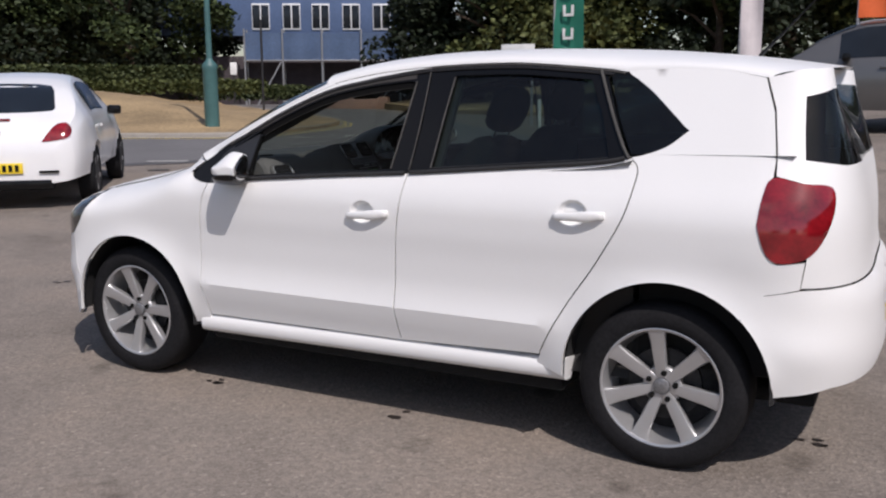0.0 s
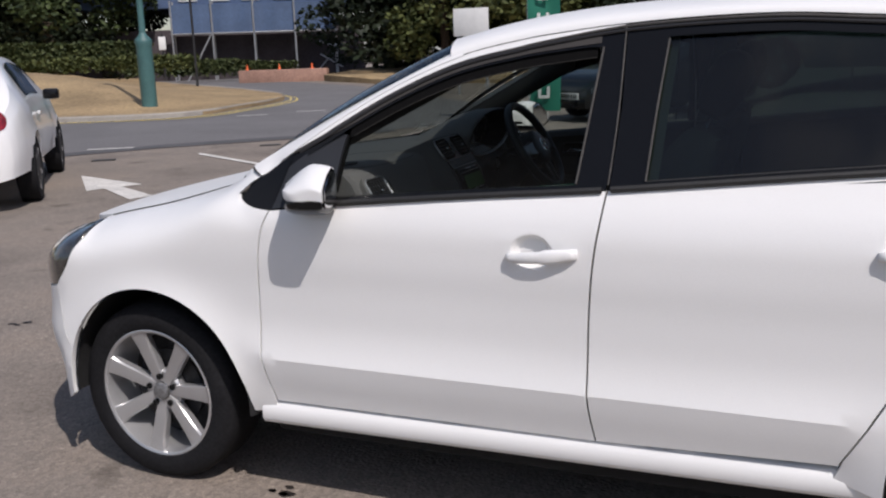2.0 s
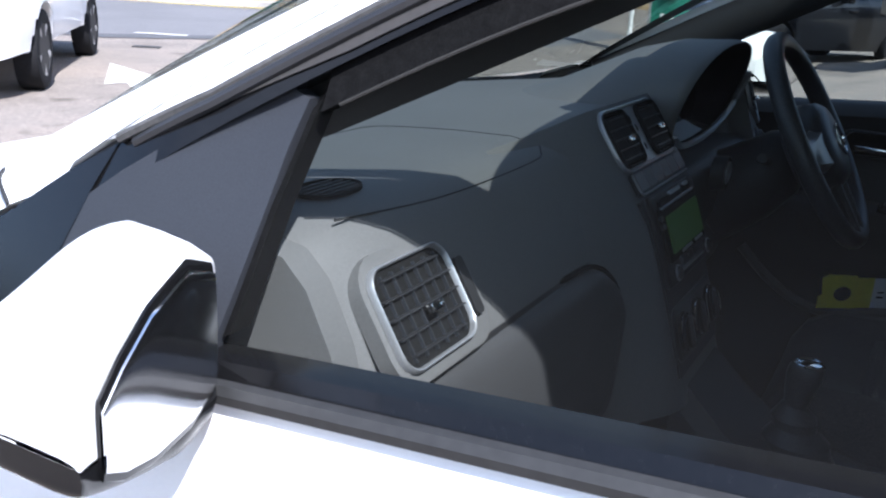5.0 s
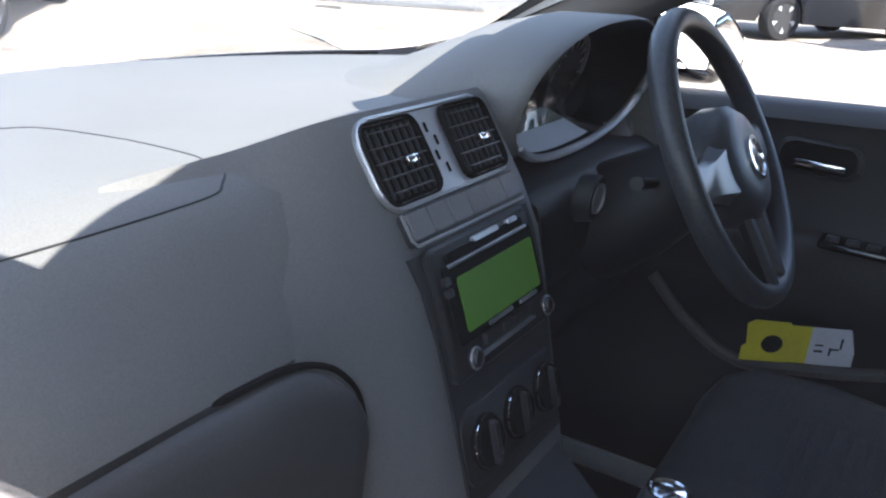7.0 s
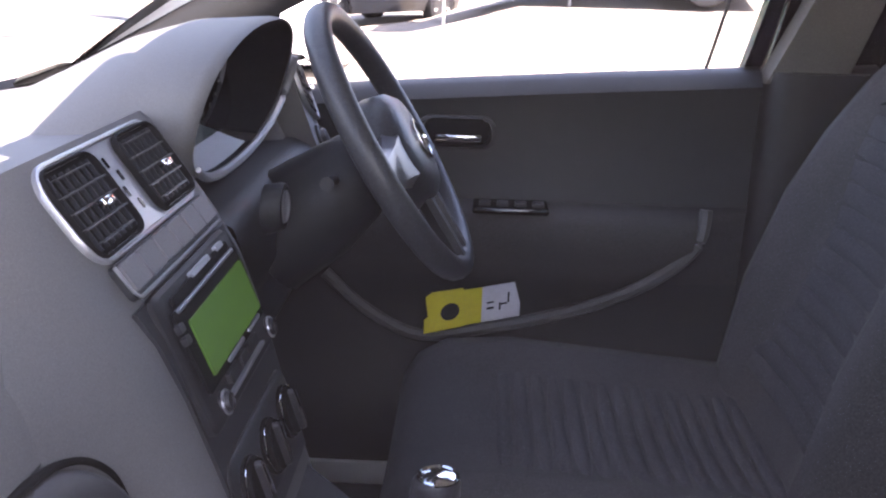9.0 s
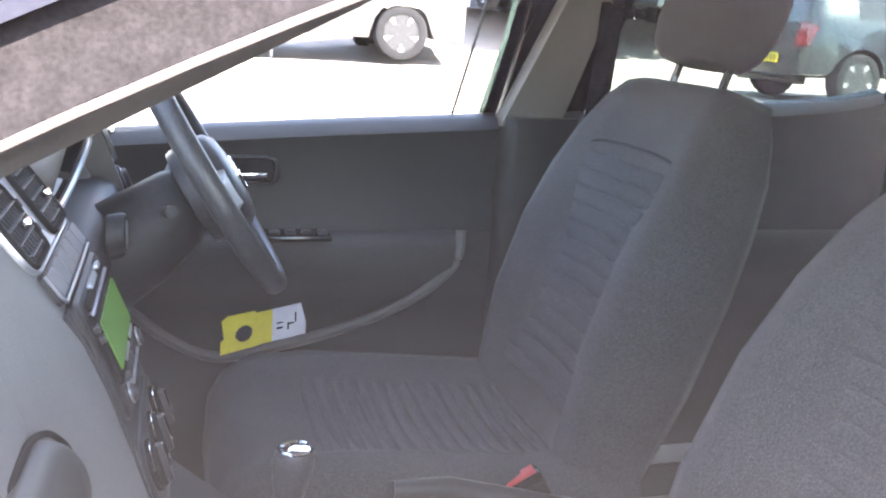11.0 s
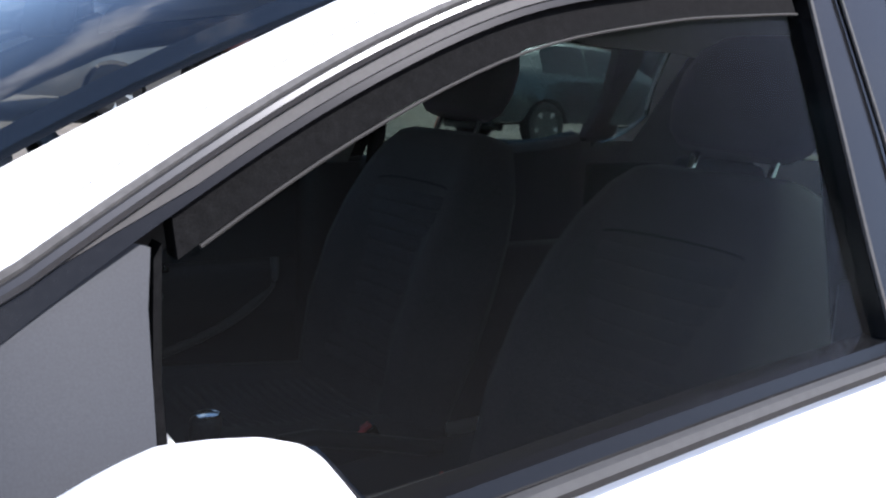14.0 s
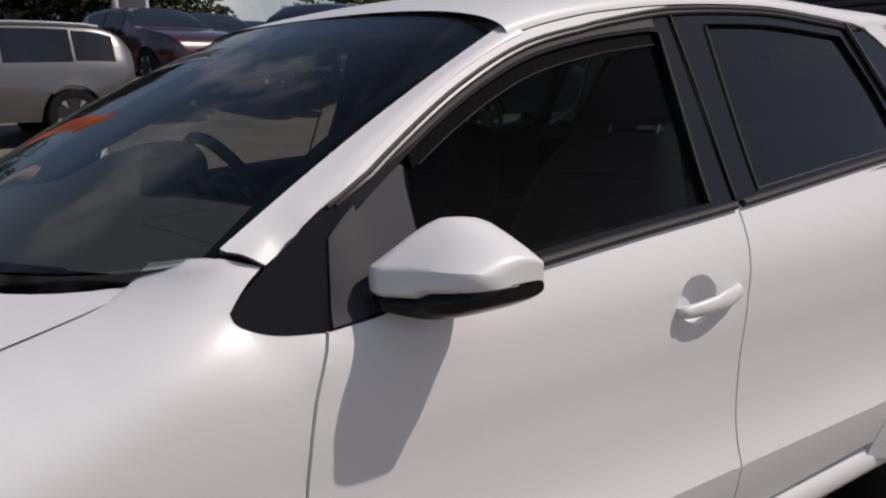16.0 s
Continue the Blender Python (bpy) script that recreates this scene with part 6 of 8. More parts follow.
# interior mirror and sun visors
bm = bmesh.new()
box(bm, -0.012, 0.012, -0.11, 0.11, -0.03, 0.03, 0.012, Matrix.Translation((0.80, 0.0, 1.30)) @ Matrix.Rotation(0.2, 4, "Y"), 3)
part("interior_mirror", bm, DASH_LOW, car)
for y in (-0.34, 0.34):
    bm = bmesh.new()
    box(bm, 0.98, 1.14, y - 0.17, y + 0.17, 1.352, 1.366, 0.006)
    part("sun_visor", bm, HEADLINER, car)

# wipers and aerial
for y0, y1 in ((-0.50, 0.06), (0.02, 0.56)):
    bm = bmesh.new()
    pts = []
    for t in np.linspace(0, 1, 8):
        y = y0 + (y1 - y0) * t
        s = min(abs(y) / 0.66, 1)
        pts.append((0.155 + 0.20 * s ** 2.2, y, 0.990 + 0.012 * s))
    tube(bm, pts, 0.0045, 6)
    part("wiper_blade", bm, BLACK_TRIM, car)
bm = bmesh.new()
tube(bm, [(2.62, 0, 1.445), (2.72, 0, 1.55), (2.82, 0, 1.66)], [0.008, 0.004, 0.003], 6)
part("roof_aerial", bm, BLACK_TRIM, car)

# number plate and lettering bar at the back
bm = bmesh.new()
sheet(bm, [(UR - 0.26, 0.50), (UR, 0.50), (UR, 0.61), (UR - 0.26, 0.61)], lambda u, v: skin(u, v, 0.006), 0.05, depth=0.006, inward=lambda c: Vector((-1, 0, 0)))
mirrored(bm)
plate_ob = part("number_plate", bm, PLATE_YELLOW, rear_bumper_ob, "yellow number plate")
bm = bmesh.new()
for k in range(7):
    y = -0.20 + 0.067 * k
    box(bm, 3.165, 3.176, y - 0.022, y + 0.022, 0.52, 0.59, 0.001)
part("plate_bars", bm, VENT_DARK, plate_ob)

# yellow key tag standing in the driver's door pocket
tag = thing("key_tag", "yellow and white plastic key tag standing in a door pocket", "key tag", at=(1.0, 0.664, 0.634))
TAG_Y = surface("yellow_tag_plastic", (0.78, 0.66, 0.04), 0.45, grain=0.05, scale=120, big=0.05, big_scale=20)
TAG_W = surface("white_tag_paper", (0.78, 0.77, 0.80), 0.6, grain=0.05, scale=150, big=0.04, big_scale=20)


def tag_at(u, v, off=0.0):
    return Vector((u, 0.30 * u + off, v + 0.13 * u))


def tag_body(bm):
    out = [(-0.042, -0.018), (-0.042, 0.006), (-0.036, 0.010), (-0.04, 0.045), (-0.03, 0.052), (0.02, 0.050), (0.022, 0.046), (0.052, 0.045), (0.052, -0.018)]
    hole = [(0.0 + 0.0155 * math.cos(2 * math.pi * k / 20), 0.012 + 0.0155 * math.sin(2 * math.pi * k / 20)) for k in range(20)]
    sheet(bm, out, tag_at, 0.012, holes=[hole], depth=0.0015, inward=lambda c: Vector((0, 1, 0)))


bm = bmesh.new(); tag_body(bm)
part("tag_body", bm, TAG_Y, tag, "yellow half with a round hole", sharp=30)
bm = bmesh.new()
sheet(bm, [(0.052, -0.018), (0.052, 0.045), (0.105, 0.044), (0.116, 0.034), (0.116, -0.018)], tag_at, 0.012, depth=0.0015, inward=lambda c: Vector((0, 1, 0)))
part("tag_label", bm, TAG_W, tag, "white half")
bm = bmesh.new()
for u, v, w, h in ((0.066, 0.006, 0.012, 0.004), (0.066, 0.016, 0.012, 0.003), (0.082, 0.006, 0.003, 0.014), (0.096, 0.020, 0.003, 0.018), (0.088, 0.010, 0.012, 0.003)):
    sheet(bm, [(u - w / 2, v - h / 2), (u + w / 2, v - h / 2), (u + w / 2, v + h / 2), (u - w / 2, v + h / 2)], lambda a, b: tag_at(a, b, -0.0012), 0.02)
part("tag_marks", bm, VENT_DARK, tag)

# ---------------------------------------------------------------- the ground
def asphalt():
    m, nt, p = material("worn_asphalt")
    geo = nt.nodes.new("ShaderNodeNewGeometry")

    def noise_tex(scale, detail=5, rough=0.6):
        t = nt.nodes.new("ShaderNodeTexNoise")
        t.inputs["Scale"].default_value, t.inputs["Detail"].default_value, t.inputs["Roughness"].default_value = scale, detail, rough
        nt.links.new(geo.outputs["Position"], t.inputs["Vector"])
        return t

    def ramp(src, stops):
        r = nt.nodes.new("ShaderNodeValToRGB")
        while len(r.color_ramp.elements) < len(stops):
            r.color_ramp.elements.new(0.5)
        for e, (pos, c) in zip(r.color_ramp.elements, stops):
            e.position, e.color = pos, (*c, 1)
        nt.links.new(src, r.inputs[0])
        return r

    def mix(a, b, fac, kind="MIX"):
        x = nt.nodes.new("ShaderNodeMix")
        x.data_type, x.blend_type = "RGBA", kind
        if isinstance(fac, float):
            x.inputs[0].default_value = fac
        else:
            nt.links.new(fac, x.inputs[0])
        nt.links.new(a, x.inputs[6])
        nt.links.new(b, x.inputs[7])
        return x.outputs[2]

    stone = nt.nodes.new("ShaderNodeTexVoronoi")
    stone.inputs["Scale"].default_value = 75
    nt.links.new(geo.outputs["Position"], stone.inputs["Vector"])
    chips = ramp(stone.outputs["Color"], [(0.0, (0.172, 0.149, 0.129)), (0.5, (0.232, 0.200, 0.172)), (0.85, (0.268, 0.231, 0.198)), (1.0, (0.36, 0.315, 0.272))])
    grit = ramp(noise_tex(180, 3).outputs["Fac"], [(0.35, (0.75, 0.75, 0.75)), (0.65, (1.2, 1.2, 1.2))])
    base = mix(chips.outputs[0], grit.outputs[0], 1.0, "MULTIPLY")
    worn = ramp(noise_tex(0.7, 6, 0.65).outputs["Fac"], [(0.28, (0.66, 0.65, 0.65)), (0.5, (1.0, 1.0, 1.0)), (0.72, (1.2, 1.15, 1.10))])
    base = mix(base, worn.outputs[0], 1.0, "MULTIPLY")
    blot = ramp(noise_tex(2.6, 3, 0.5).outputs["Fac"], [(0.27, (0.42, 0.41, 0.40)), (0.37, (1, 1, 1))])
    base = mix(base, blot.outputs[0], 0.8, "MULTIPLY")
    nt.links.new(base, p.inputs["Base Color"])
    p.inputs["Roughness"].default_value = 0.92
    p.inputs["Specular IOR Level"].default_value = 0.25
    b = nt.nodes.new("ShaderNodeBump")
    b.inputs["Strength"].default_value, b.inputs["Distance"].default_value = 0.55, 0.006
    nt.links.new(stone.outputs["Distance"], b.inputs["Height"])
    nt.links.new(b.outputs[0], p.inputs["Normal"])
    return m


ASPHALT = asphalt()


def ground_z(x, y):
    """The yard is flat round the car and climbs to a display terrace beyond it."""
    t = min(max((y - 4.0) / 3.5, 0.0), 1.0)
    s = min(max((x + 0.6) / 2.0, 0.0), 1.0)
    bank = min(max((y - 11.8) / 5.5, 0.0), 1.0)
    side = min(max((x - 1.0) / 4.0, 0.0), 1.0)
    return 0.52 * (t * t * (3 - 2 * t)) * (s * s * (3 - 2 * s)) + 0.95 * bank * bank * (3 - 2 * bank) * side * side * (3 - 2 * side)


bm = bmesh.new()
xs = [-900, -300, -120, -60, -40, -25] + list(np.arange(-15, 30.1, 1.5)) + [40, 60, 120, 300, 900]
ys = [-900, -300, -120, -60, -30, -15, -8, -4, 0, 2, 3] + list(np.arange(4, 9.1, 0.5)) + list(np.arange(10, 18.1, 0.8)) + [22, 30, 45, 70, 120, 300, 900]
loft(bm, [[(x, y, ground_z(x, y)) for y in ys] for x in xs], closed=False)
ground = part("ground", bm, ASPHALT)
tagged(ground, "worn brownish-grey asphalt yard with small stains", "ground", kind="structure")

# ---------------------------------------------------------------- road, lawns and markings
DRY_GRASS = surface("dry_summer_grass", (0.30, 0.215, 0.115), 0.95, grain=0.35, scale=14, bump=0.6, big=0.3, big_scale=0.45)
KERB = surface("weathered_kerb_concrete", (0.33, 0.305, 0.27), 0.9, grain=0.2, scale=40, bump=0.3, big=0.15, big_scale=2)
ROAD = surface("grey_road_asphalt", (0.145, 0.14, 0.14), 0.92, grain=0.3, scale=60, bump=0.4, big=0.12, big_scale=0.5)
PATCH = surface("dark_patched_asphalt", (0.085, 0.083, 0.085), 0.92, grain=0.3, scale=70, bump=0.4, big=0.2, big_scale=1.2)
ROAD_WHITE = surface("worn_white_road_paint", (0.62, 0.60, 0.56), 0.8, grain=0.25, scale=50, bump=0.3, big=0.18, big_scale=4)
ROAD_YELLOW = surface("worn_yellow_road_paint", (0.60, 0.47, 0.16), 0.8, grain=0.2, scale=50, big=0.15, big_scale=4)
IRON = surface("iron_cover", (0.06, 0.057, 0.055), 0.7, metal=0.5, grain=0.3, scale=80, bump=0.5)
TAR = surface("tar_spots", (0.025, 0.02, 0.018), 0.6, grain=0.4, scale=60, bump=0.4)


def flat(name, outline, mat, z=0.004, label="", step=2.0, kind="structure", category="", dz=None):
    bm = bmesh.new()
    sheet(bm, outline, lambda u, v: Vector((u, v, z + ground_z(u, v) + (dz(u, v) if dz else 0))), step)
    return tagged(part(name, bm, mat), label, category, kind=kind)


KERB_LINE = [tuple(p) for p in spline([(-70, 4.5), (-40, 8.5), (-24, 10.8), (-17, 12.2), (-13.9, 13.2), (-12.4, 14.1), (-12.0, 15.2), (-12.3, 17.0), (-12.7, 19.0), (-13.6, 21.3), (-15.8, 24.0), (-22, 29.5), (-32, 37.5), (-60, 60)], 5)]
flat("road", [(-70, -6), (-14, 6.6), (-8.5, 7.25), (-6.1, 10.1), (-4.5, 12.5), (-4.5, 16.5), (-9, 22), (-16, 30.5), (-31, 44), (-60, 66)] + [(x + 0.02, y) for x, y in reversed(KERB_LINE)], ROAD, 0.004, "grey asphalt road bending round a dry lawn", 3.0, category="road")
flat("road_patch", [(-20, 3.0), (-8.81, 7.47), (-7.96, 8.8), (-6.34, 10.44), (-5.2, 11.6), (-4.9, 11.2), (-6.02, 9.91), (-7.6, 8.36), (-8.43, 7.11), (-20, 2.5)], PATCH, 0.008, "dark reinstated strip of asphalt", 1.5, category="road")


def lawn_rise(x, y):
    """The lawn swells behind its kerb."""
    k = np.array(KERB_LINE)
    d = np.hypot(k[:, 0] - x, k[:, 1] - y).min()
    t = min(max((d - 0.8) / 8.0, 0), 1)
    return 0.10 + 0.98 * t * t * (3 - 2 * t) + 0.05 * noise.noise(Vector((x * 0.4, y * 0.4, 0)))


bm = bmesh.new()
sheet(bm, KERB_LINE + [(-75, 62), (-80, 5)], lambda u, v: Vector((u, v, lawn_rise(u, v))), 1.6, depth=0.25, inward=lambda c: Vector((0, 0, -1)))
tagged(part("lawn", bm, DRY_GRASS), "sun-scorched brown grass swelling behind a kerb", "lawn", kind="structure")
bm = bmesh.new()
loft(bm, [[(x + a, y + b, z) for a, b, z in ((0.0, -0.06, 0.0), (0.0, -0.06, 0.10), (-0.02, 0.0, 0.125), (-0.06, 0.08, 0.125), (-0.08, 0.12, 0.05))] for x, y in KERB_LINE], closed=False)
tagged(part("kerb", bm, KERB), "weathered concrete kerb round the lawn", "kerb", kind="structure")
bm = bmesh.new()
sheet(bm, [(-21, 36.5), (-16.2, 32.4), (-8, 30), (6, 34), (6, 60), (-24, 60)], lambda u, v: Vector((u, v, 0.12 + 0.03 * (v - 30))), 2.5, depth=0.3, inward=lambda c: Vector((0, 0, -1)))
tagged(part("lawn", bm, DRY_GRASS), "sun-scorched brown verge across the road", "lawn", kind="structure")

flat("road_arrow", [(-6.4, 5.45), (-5.33, 4.42), (-5.27, 4.62), (-4.42, 4.05), (-4.36, 4.32), (-5.17, 4.78), (-5.06, 4.98)], ROAD_WHITE, 0.006, "worn white arrow painted on asphalt", 0.4, category="road marking")
flat("road_line", [(-6.44, 7.81), (-3.4, 6.05), (-3.34, 5.92), (-6.36, 7.65)], ROAD_WHITE, 0.010, "worn white painted line", 0.6, category="road marking")
for x, y, a in ((-8.43, 8.17, 0.55), (-10.4, 14.9, 0.7), (-9.6, 16.2, 0.6), (-8.6, 17.2, 0.6)):
    c, s = math.cos(a), math.sin(a)
    flat("road_dash", [(x + c * u - s * v, y + s * u + c * v) for u, v in ((-0.35, -0.06), (0.35, -0.06), (0.35, 0.06), (-0.35, 0.06))], ROAD_WHITE, 0.011, "short worn white road dash", 0.4, category="road marking")
for off, nm in ((0.30, "yellow_line"), (0.62, "yellow_line")):
    bm = bmesh.new()
    pts = [p for p in KERB_LINE if -17 < p[0] < -11.9 and 12 < p[1] < 25]
    loft(bm, [[(x + off * 0.86, y - off * 0.3, 0.012), (x + off * 0.86 + 0.11, y - off * 0.3 - 0.05, 0.012)] for x, y in pts], closed=False)
    tagged(part(nm, bm, ROAD_YELLOW), "faded yellow no-parking line along a kerb", "road marking", kind="structure")
for x, y in ((-7.35, 6.86), (-5.97, 8.92)):
    bm = bmesh.new()
    box(bm, -0.16, 0.16, -0.09, 0.09, 0.002, 0.012, 0.003, Matrix.Translation((x, y, ground_z(x, y))) @ Matrix.Rotation(0.6, 4, "Z"))
    tagged(part("drain_cover", bm, IRON), "small dark iron cover set in asphalt", "drain cover", "iron covers")
rng = random.Random(4)
bm = bmesh.new()
for cx, cy, n in ((0.40, -0.72, 5), (1.43, -0.73, 2), (2.93, -0.26, 4), (-0.6, -1.6, 1), (-1.99, 0.44, 3)):
    for k in range(n):
        a, r = rng.random() * 6.28, 0.008 + 0.014 * rng.random()
        x, y = cx + rng.uniform(-0.06, 0.06), cy + rng.uniform(-0.04, 0.04)
        pts = [(x + r * (0.7 + 0.5 * rng.random()) * math.cos(a + 0.7 * j) * 1.5, y + r * (0.7 + 0.5 * rng.random()) * math.sin(a + 0.7 * j), 0.003) for j in range(9)]
        bm.faces.new([bm.verts.new(p) for p in pts])
tagged(part("tar_spots", bm, TAR), "small dark tar and oil spots on asphalt", "stains", kind="stuff")


# ---------------------------------------------------------------- plants
def leaf_material(name, dark, light):
    m, nt, p = material(name)
    geo = nt.nodes.new("ShaderNodeNewGeometry")
    r = nt.nodes.new("ShaderNodeValToRGB")
    r.color_ramp.elements[0].color, r.color_ramp.elements[1].color = (*dark, 1), (*light, 1)
    nt.links.new(geo.outputs["Random Per Island"], r.inputs[0])
    nt.links.new(r.outputs[0], p.inputs["Base Color"])
    p.inputs["Roughness"].default_value = 0.6
    p.inputs["Specular IOR Level"].default_value = 0.25
    return m


LEAF = leaf_material("tree_leaves", (0.014, 0.024, 0.009), (0.060, 0.082, 0.027))
LEAF_OLIVE = leaf_material("olive_leaves", (0.035, 0.046, 0.014), (0.11, 0.125, 0.042))
LEAF_DARK = leaf_material("dark_evergreen_leaves", (0.007, 0.012, 0.006), (0.024, 0.034, 0.016))
LEAF_HEDGE = leaf_material("hedge_leaves", (0.026, 0.040, 0.014), (0.085, 0.10, 0.038))
BARK = surface("brown_bark", (0.07, 0.05, 0.035), 0.9, grain=0.4, scale=20, bump=0.6, big=0.3, big_scale=3)


def leaves(bm, rnd, centre, radii, n, size):
    """Small folded leaf clumps scattered in a shell about a centre."""
    cx, cy, cz = centre
    for _ in range(n):
        while True:
            d = Vector((rnd.gauss(0, 1), rnd.gauss(0, 1), rnd.gauss(0, 1)))
            if d.length > 0.1:
                break
        d.normalize()
        r = 0.55 + 0.5 * rnd.random() ** 0.6
        p = Vector((cx + d.x * radii[0] * r, cy + d.y * radii[1] * r, cz + d.z * radii[2] * r))
        s = size * (0.6 + 0.8 * rnd.random())
        a = Vector((rnd.gauss(0, 1), rnd.gauss(0, 1), rnd.gauss(0, 0.6))).normalized()
        b = a.cross(Vector((rnd.gauss(0, 1), rnd.gauss(0, 1), rnd.gauss(0, 1)))).normalized()
        c = a.cross(b)
        v = [bm.verts.new(p + a * s), bm.verts.new(p + b * s * 0.6 + c * s * 0.15), bm.verts.new(p - a * s * 0.8), bm.verts.new(p - b * s * 0.6 + c * s * 0.15)]
        bm.faces.new((v[0], v[1], v[2]))
        bm.faces.new((v[0], v[2], v[3]))


def tree(name, label, seed, height, spread, mat, clumps=26, per=300, size=0.165, low=0.20):
    rnd = random.Random(seed)
    ob = thing(name, label, "tree")
    bm = bmesh.new()
    tube(bm, [(0, 0, -0.4), (0.05, 0.02, height * 0.2), (0.0, 0.1, height * 0.45), (0.1, 0.1, height * 0.75)], [0.28, 0.21, 0.15, 0.05], 9)
    ends = []
    for k in range(7):
        a = 2 * math.pi * k / 7 + rnd.random()
        z0 = height * (0.25 + 0.07 * k)
        e = Vector((math.cos(a) * spread * 0.6, math.sin(a) * spread * 0.6, z0 + height * 0.18))
        tube(bm, [(0, 0, z0), (e.x * 0.5, e.y * 0.5, z0 + height * 0.12), e], [0.10, 0.07, 0.03], 6)
    part("trunk", bm, BARK, ob)
    bm = bmesh.new()
    for k in range(clumps):
        t = rnd.random()
        z = height * (low + (0.95 - low) * t)
        w = spread * (0.35 + 0.75 * math.sin(math.pi * (0.18 + 0.75 * t))) * rnd.uniform(0.35, 0.95)
        a = rnd.random() * 6.283
        r = spread * rnd.uniform(0.22, 0.42)
        leaves(bm, rnd, (math.cos(a) * w, math.sin(a) * w, z), (r, r, r * 0.75), per, size)
    part("crown", bm, mat, ob, smooth=False)
    return ob


kinds = [tree("tree", "broad dark green tree in full summer leaf", 11, 9.5, 4.2, LEAF),
         tree("tree", "olive green tree in full summer leaf", 12, 8.0, 3.8, LEAF_OLIVE),
         tree("tree", "dense dark evergreen tree beside the road", 13, 10.0, 4.0, LEAF_DARK, 34, 320, 0.18, 0.08)]
# kind 2 behind the hedge: dark leaf colour standing in for deep shade
WOODS = [(139, 58, 2), (136, 56, 0), (133.5, 60, 2), (142, 57, 0), (145.5, 56, 2), (149, 58, 0), (153, 56, 2), (137.5, 66, 0), (134.5, 70, 0), (143.5, 68, 0), (116.2, 50, 2), (114.2, 47, 2), (112.6, 44, 1), (109.5, 45, 0), (106, 43, 1), (102.5, 45, 0), (99, 42, 2), (95, 44, 0), (91, 46, 1), (87, 45, 0), (82, 44, 0), (77.5, 42, 2), (74, 46, 0), (70.5, 50, 0), (58, 55, 1), (52, 58, 0), (46, 60, 2), (40, 58, 0), (160, 60, 0), (172, 62, 1), (185, 60, 0), (200, 62, 0), (215, 58, 2), (232, 60, 0), (250, 62, 1), (268, 60, 0), (285, 62, 0), (305, 60, 2), (325, 62, 0)]
placed = {}
for n, (az, dist, k) in enumerate(WOODS):
    x, y = 1.5 + dist * math.cos(radians(az)), -2.0 + dist * math.sin(radians(az))
    m = Matrix.Translation((x, y, 0.0)) @ Matrix.Rotation(n * 1.7, 4, "Z")
    if k not in placed:
        kinds[k].matrix_basis = m
        placed[k] = True
        ob = kinds[k]
    else:
        ob = copy_thing(kinds[k], m)
    s = 0.92 + 0.22 * ((n * 37) % 10) / 10
    ob.scale = (s * 1.1, s * 1.1, s)
    tagged(ob, group="trees round the yard")


def hedge(pts, height, depth, seed, mat, label, n):
    rnd = random.Random(seed)
    bm = bmesh.new()
    ps = [Vector(p) for p in pts]
    total = sum((b - a).length for a, b in zip(ps, ps[1:]))
    for a, b in zip(ps, ps[1:]):
        m = int(n * (b - a).length / total)
        for k in range(m):
            p = a.lerp(b, rnd.random())
            u, v = rnd.random() ** 0.5, rnd.uniform(-0.5, 0.5)
            h = height * (1 + 0.12 * noise.noise(p * 0.8))
            leaves(bm, rnd, (p.x + v * depth, p.y + v * depth * 0.6, p.z + u * h), (0.12, 0.12, 0.10), 1, 0.13)
    return tagged(part("hedge", bm, mat, smooth=False), label, "hedge", kind="stuff")


hedge([(-44, 24.5, 0.9), (-36, 27.5, 1.15), (-29.0, 32.5, 1.1)], 1.05, 1.6, 5, LEAF_HEDGE, "clipped green hedge along a dry lawn", 9000)
hedge([(-36, 24.6, 0.8), (-28.5, 29.0, 0.9), (-24.5, 31.0, 0.9)], 0.55, 0.9, 6, LEAF_OLIVE, "low loose shrubs in front of a hedge", 5000)
hedge([(-33, 36, 0.4), (-29.0, 40.5, 0.3), (-26.3, 42.0, 0.1)], 0.8, 0.8, 7, LEAF_HEDGE, "low clipped hedge before a building", 5000)

# ---------------------------------------------------------------- street furniture and buildings
TEAL = surface("teal_painted_steel", (0.055, 0.135, 0.135), 0.5, grain=0.12, scale=30, big=0.15, big_scale=2.5, bump=0.05)
post = thing("street_lamp", "teal painted steel lamp post on a dry lawn", "lamp post", at=(-14.1, 15.8, 0.15))
bm = bmesh.new()
loft(bm, [[(r * math.cos(a), r * math.sin(a), z) for a in [2 * math.pi * k / 12 for k in range(12)]] for z, r in ((-0.3, 0.20), (1.55, 0.20), (1.62, 0.22), (1.70, 0.20), (1.80, 0.10), (1.86, 0.085))])
part("base_column", bm, TEAL, post, sharp=40)
bm = bmesh.new()
tube(bm, [(0, 0, 1.8), (0, 0, 5.0), (0, 0, 8.0)], [0.085, 0.07, 0.055], 10)
part("pole", bm, TEAL, post)
bm = bmesh.new()
tube(bm, [(0, 0, 7.95), (0.3, -0.3, 8.15), (0.8, -0.8, 8.2)], [0.05, 0.04, 0.04], 8)
part("arm", bm, TEAL, post)
bm = bmesh.new()
box(bm, 0.6, 1.2, -1.05, -0.75, 8.12, 8.26, 0.05)
part("lantern", bm, SATIN, post)
BLACK_POST = surface("black_post_paint", (0.02, 0.02, 0.022), 0.5, grain=0.2, scale=40)
SIGN_WHITE = surface("white_sign_face", (0.72, 0.72, 0.70), 0.5, grain=0.05, scale=30, big=0.06)
sp = thing("black_post", "slim black roadside post beside the lawn", "post", at=(-24.0, 30.6, 0.0))
bm = bmesh.new()
tube(bm, [(0, 0, -0.2), (0, 0, 2.0), (0, 0, 4.2)], 0.055, 8)
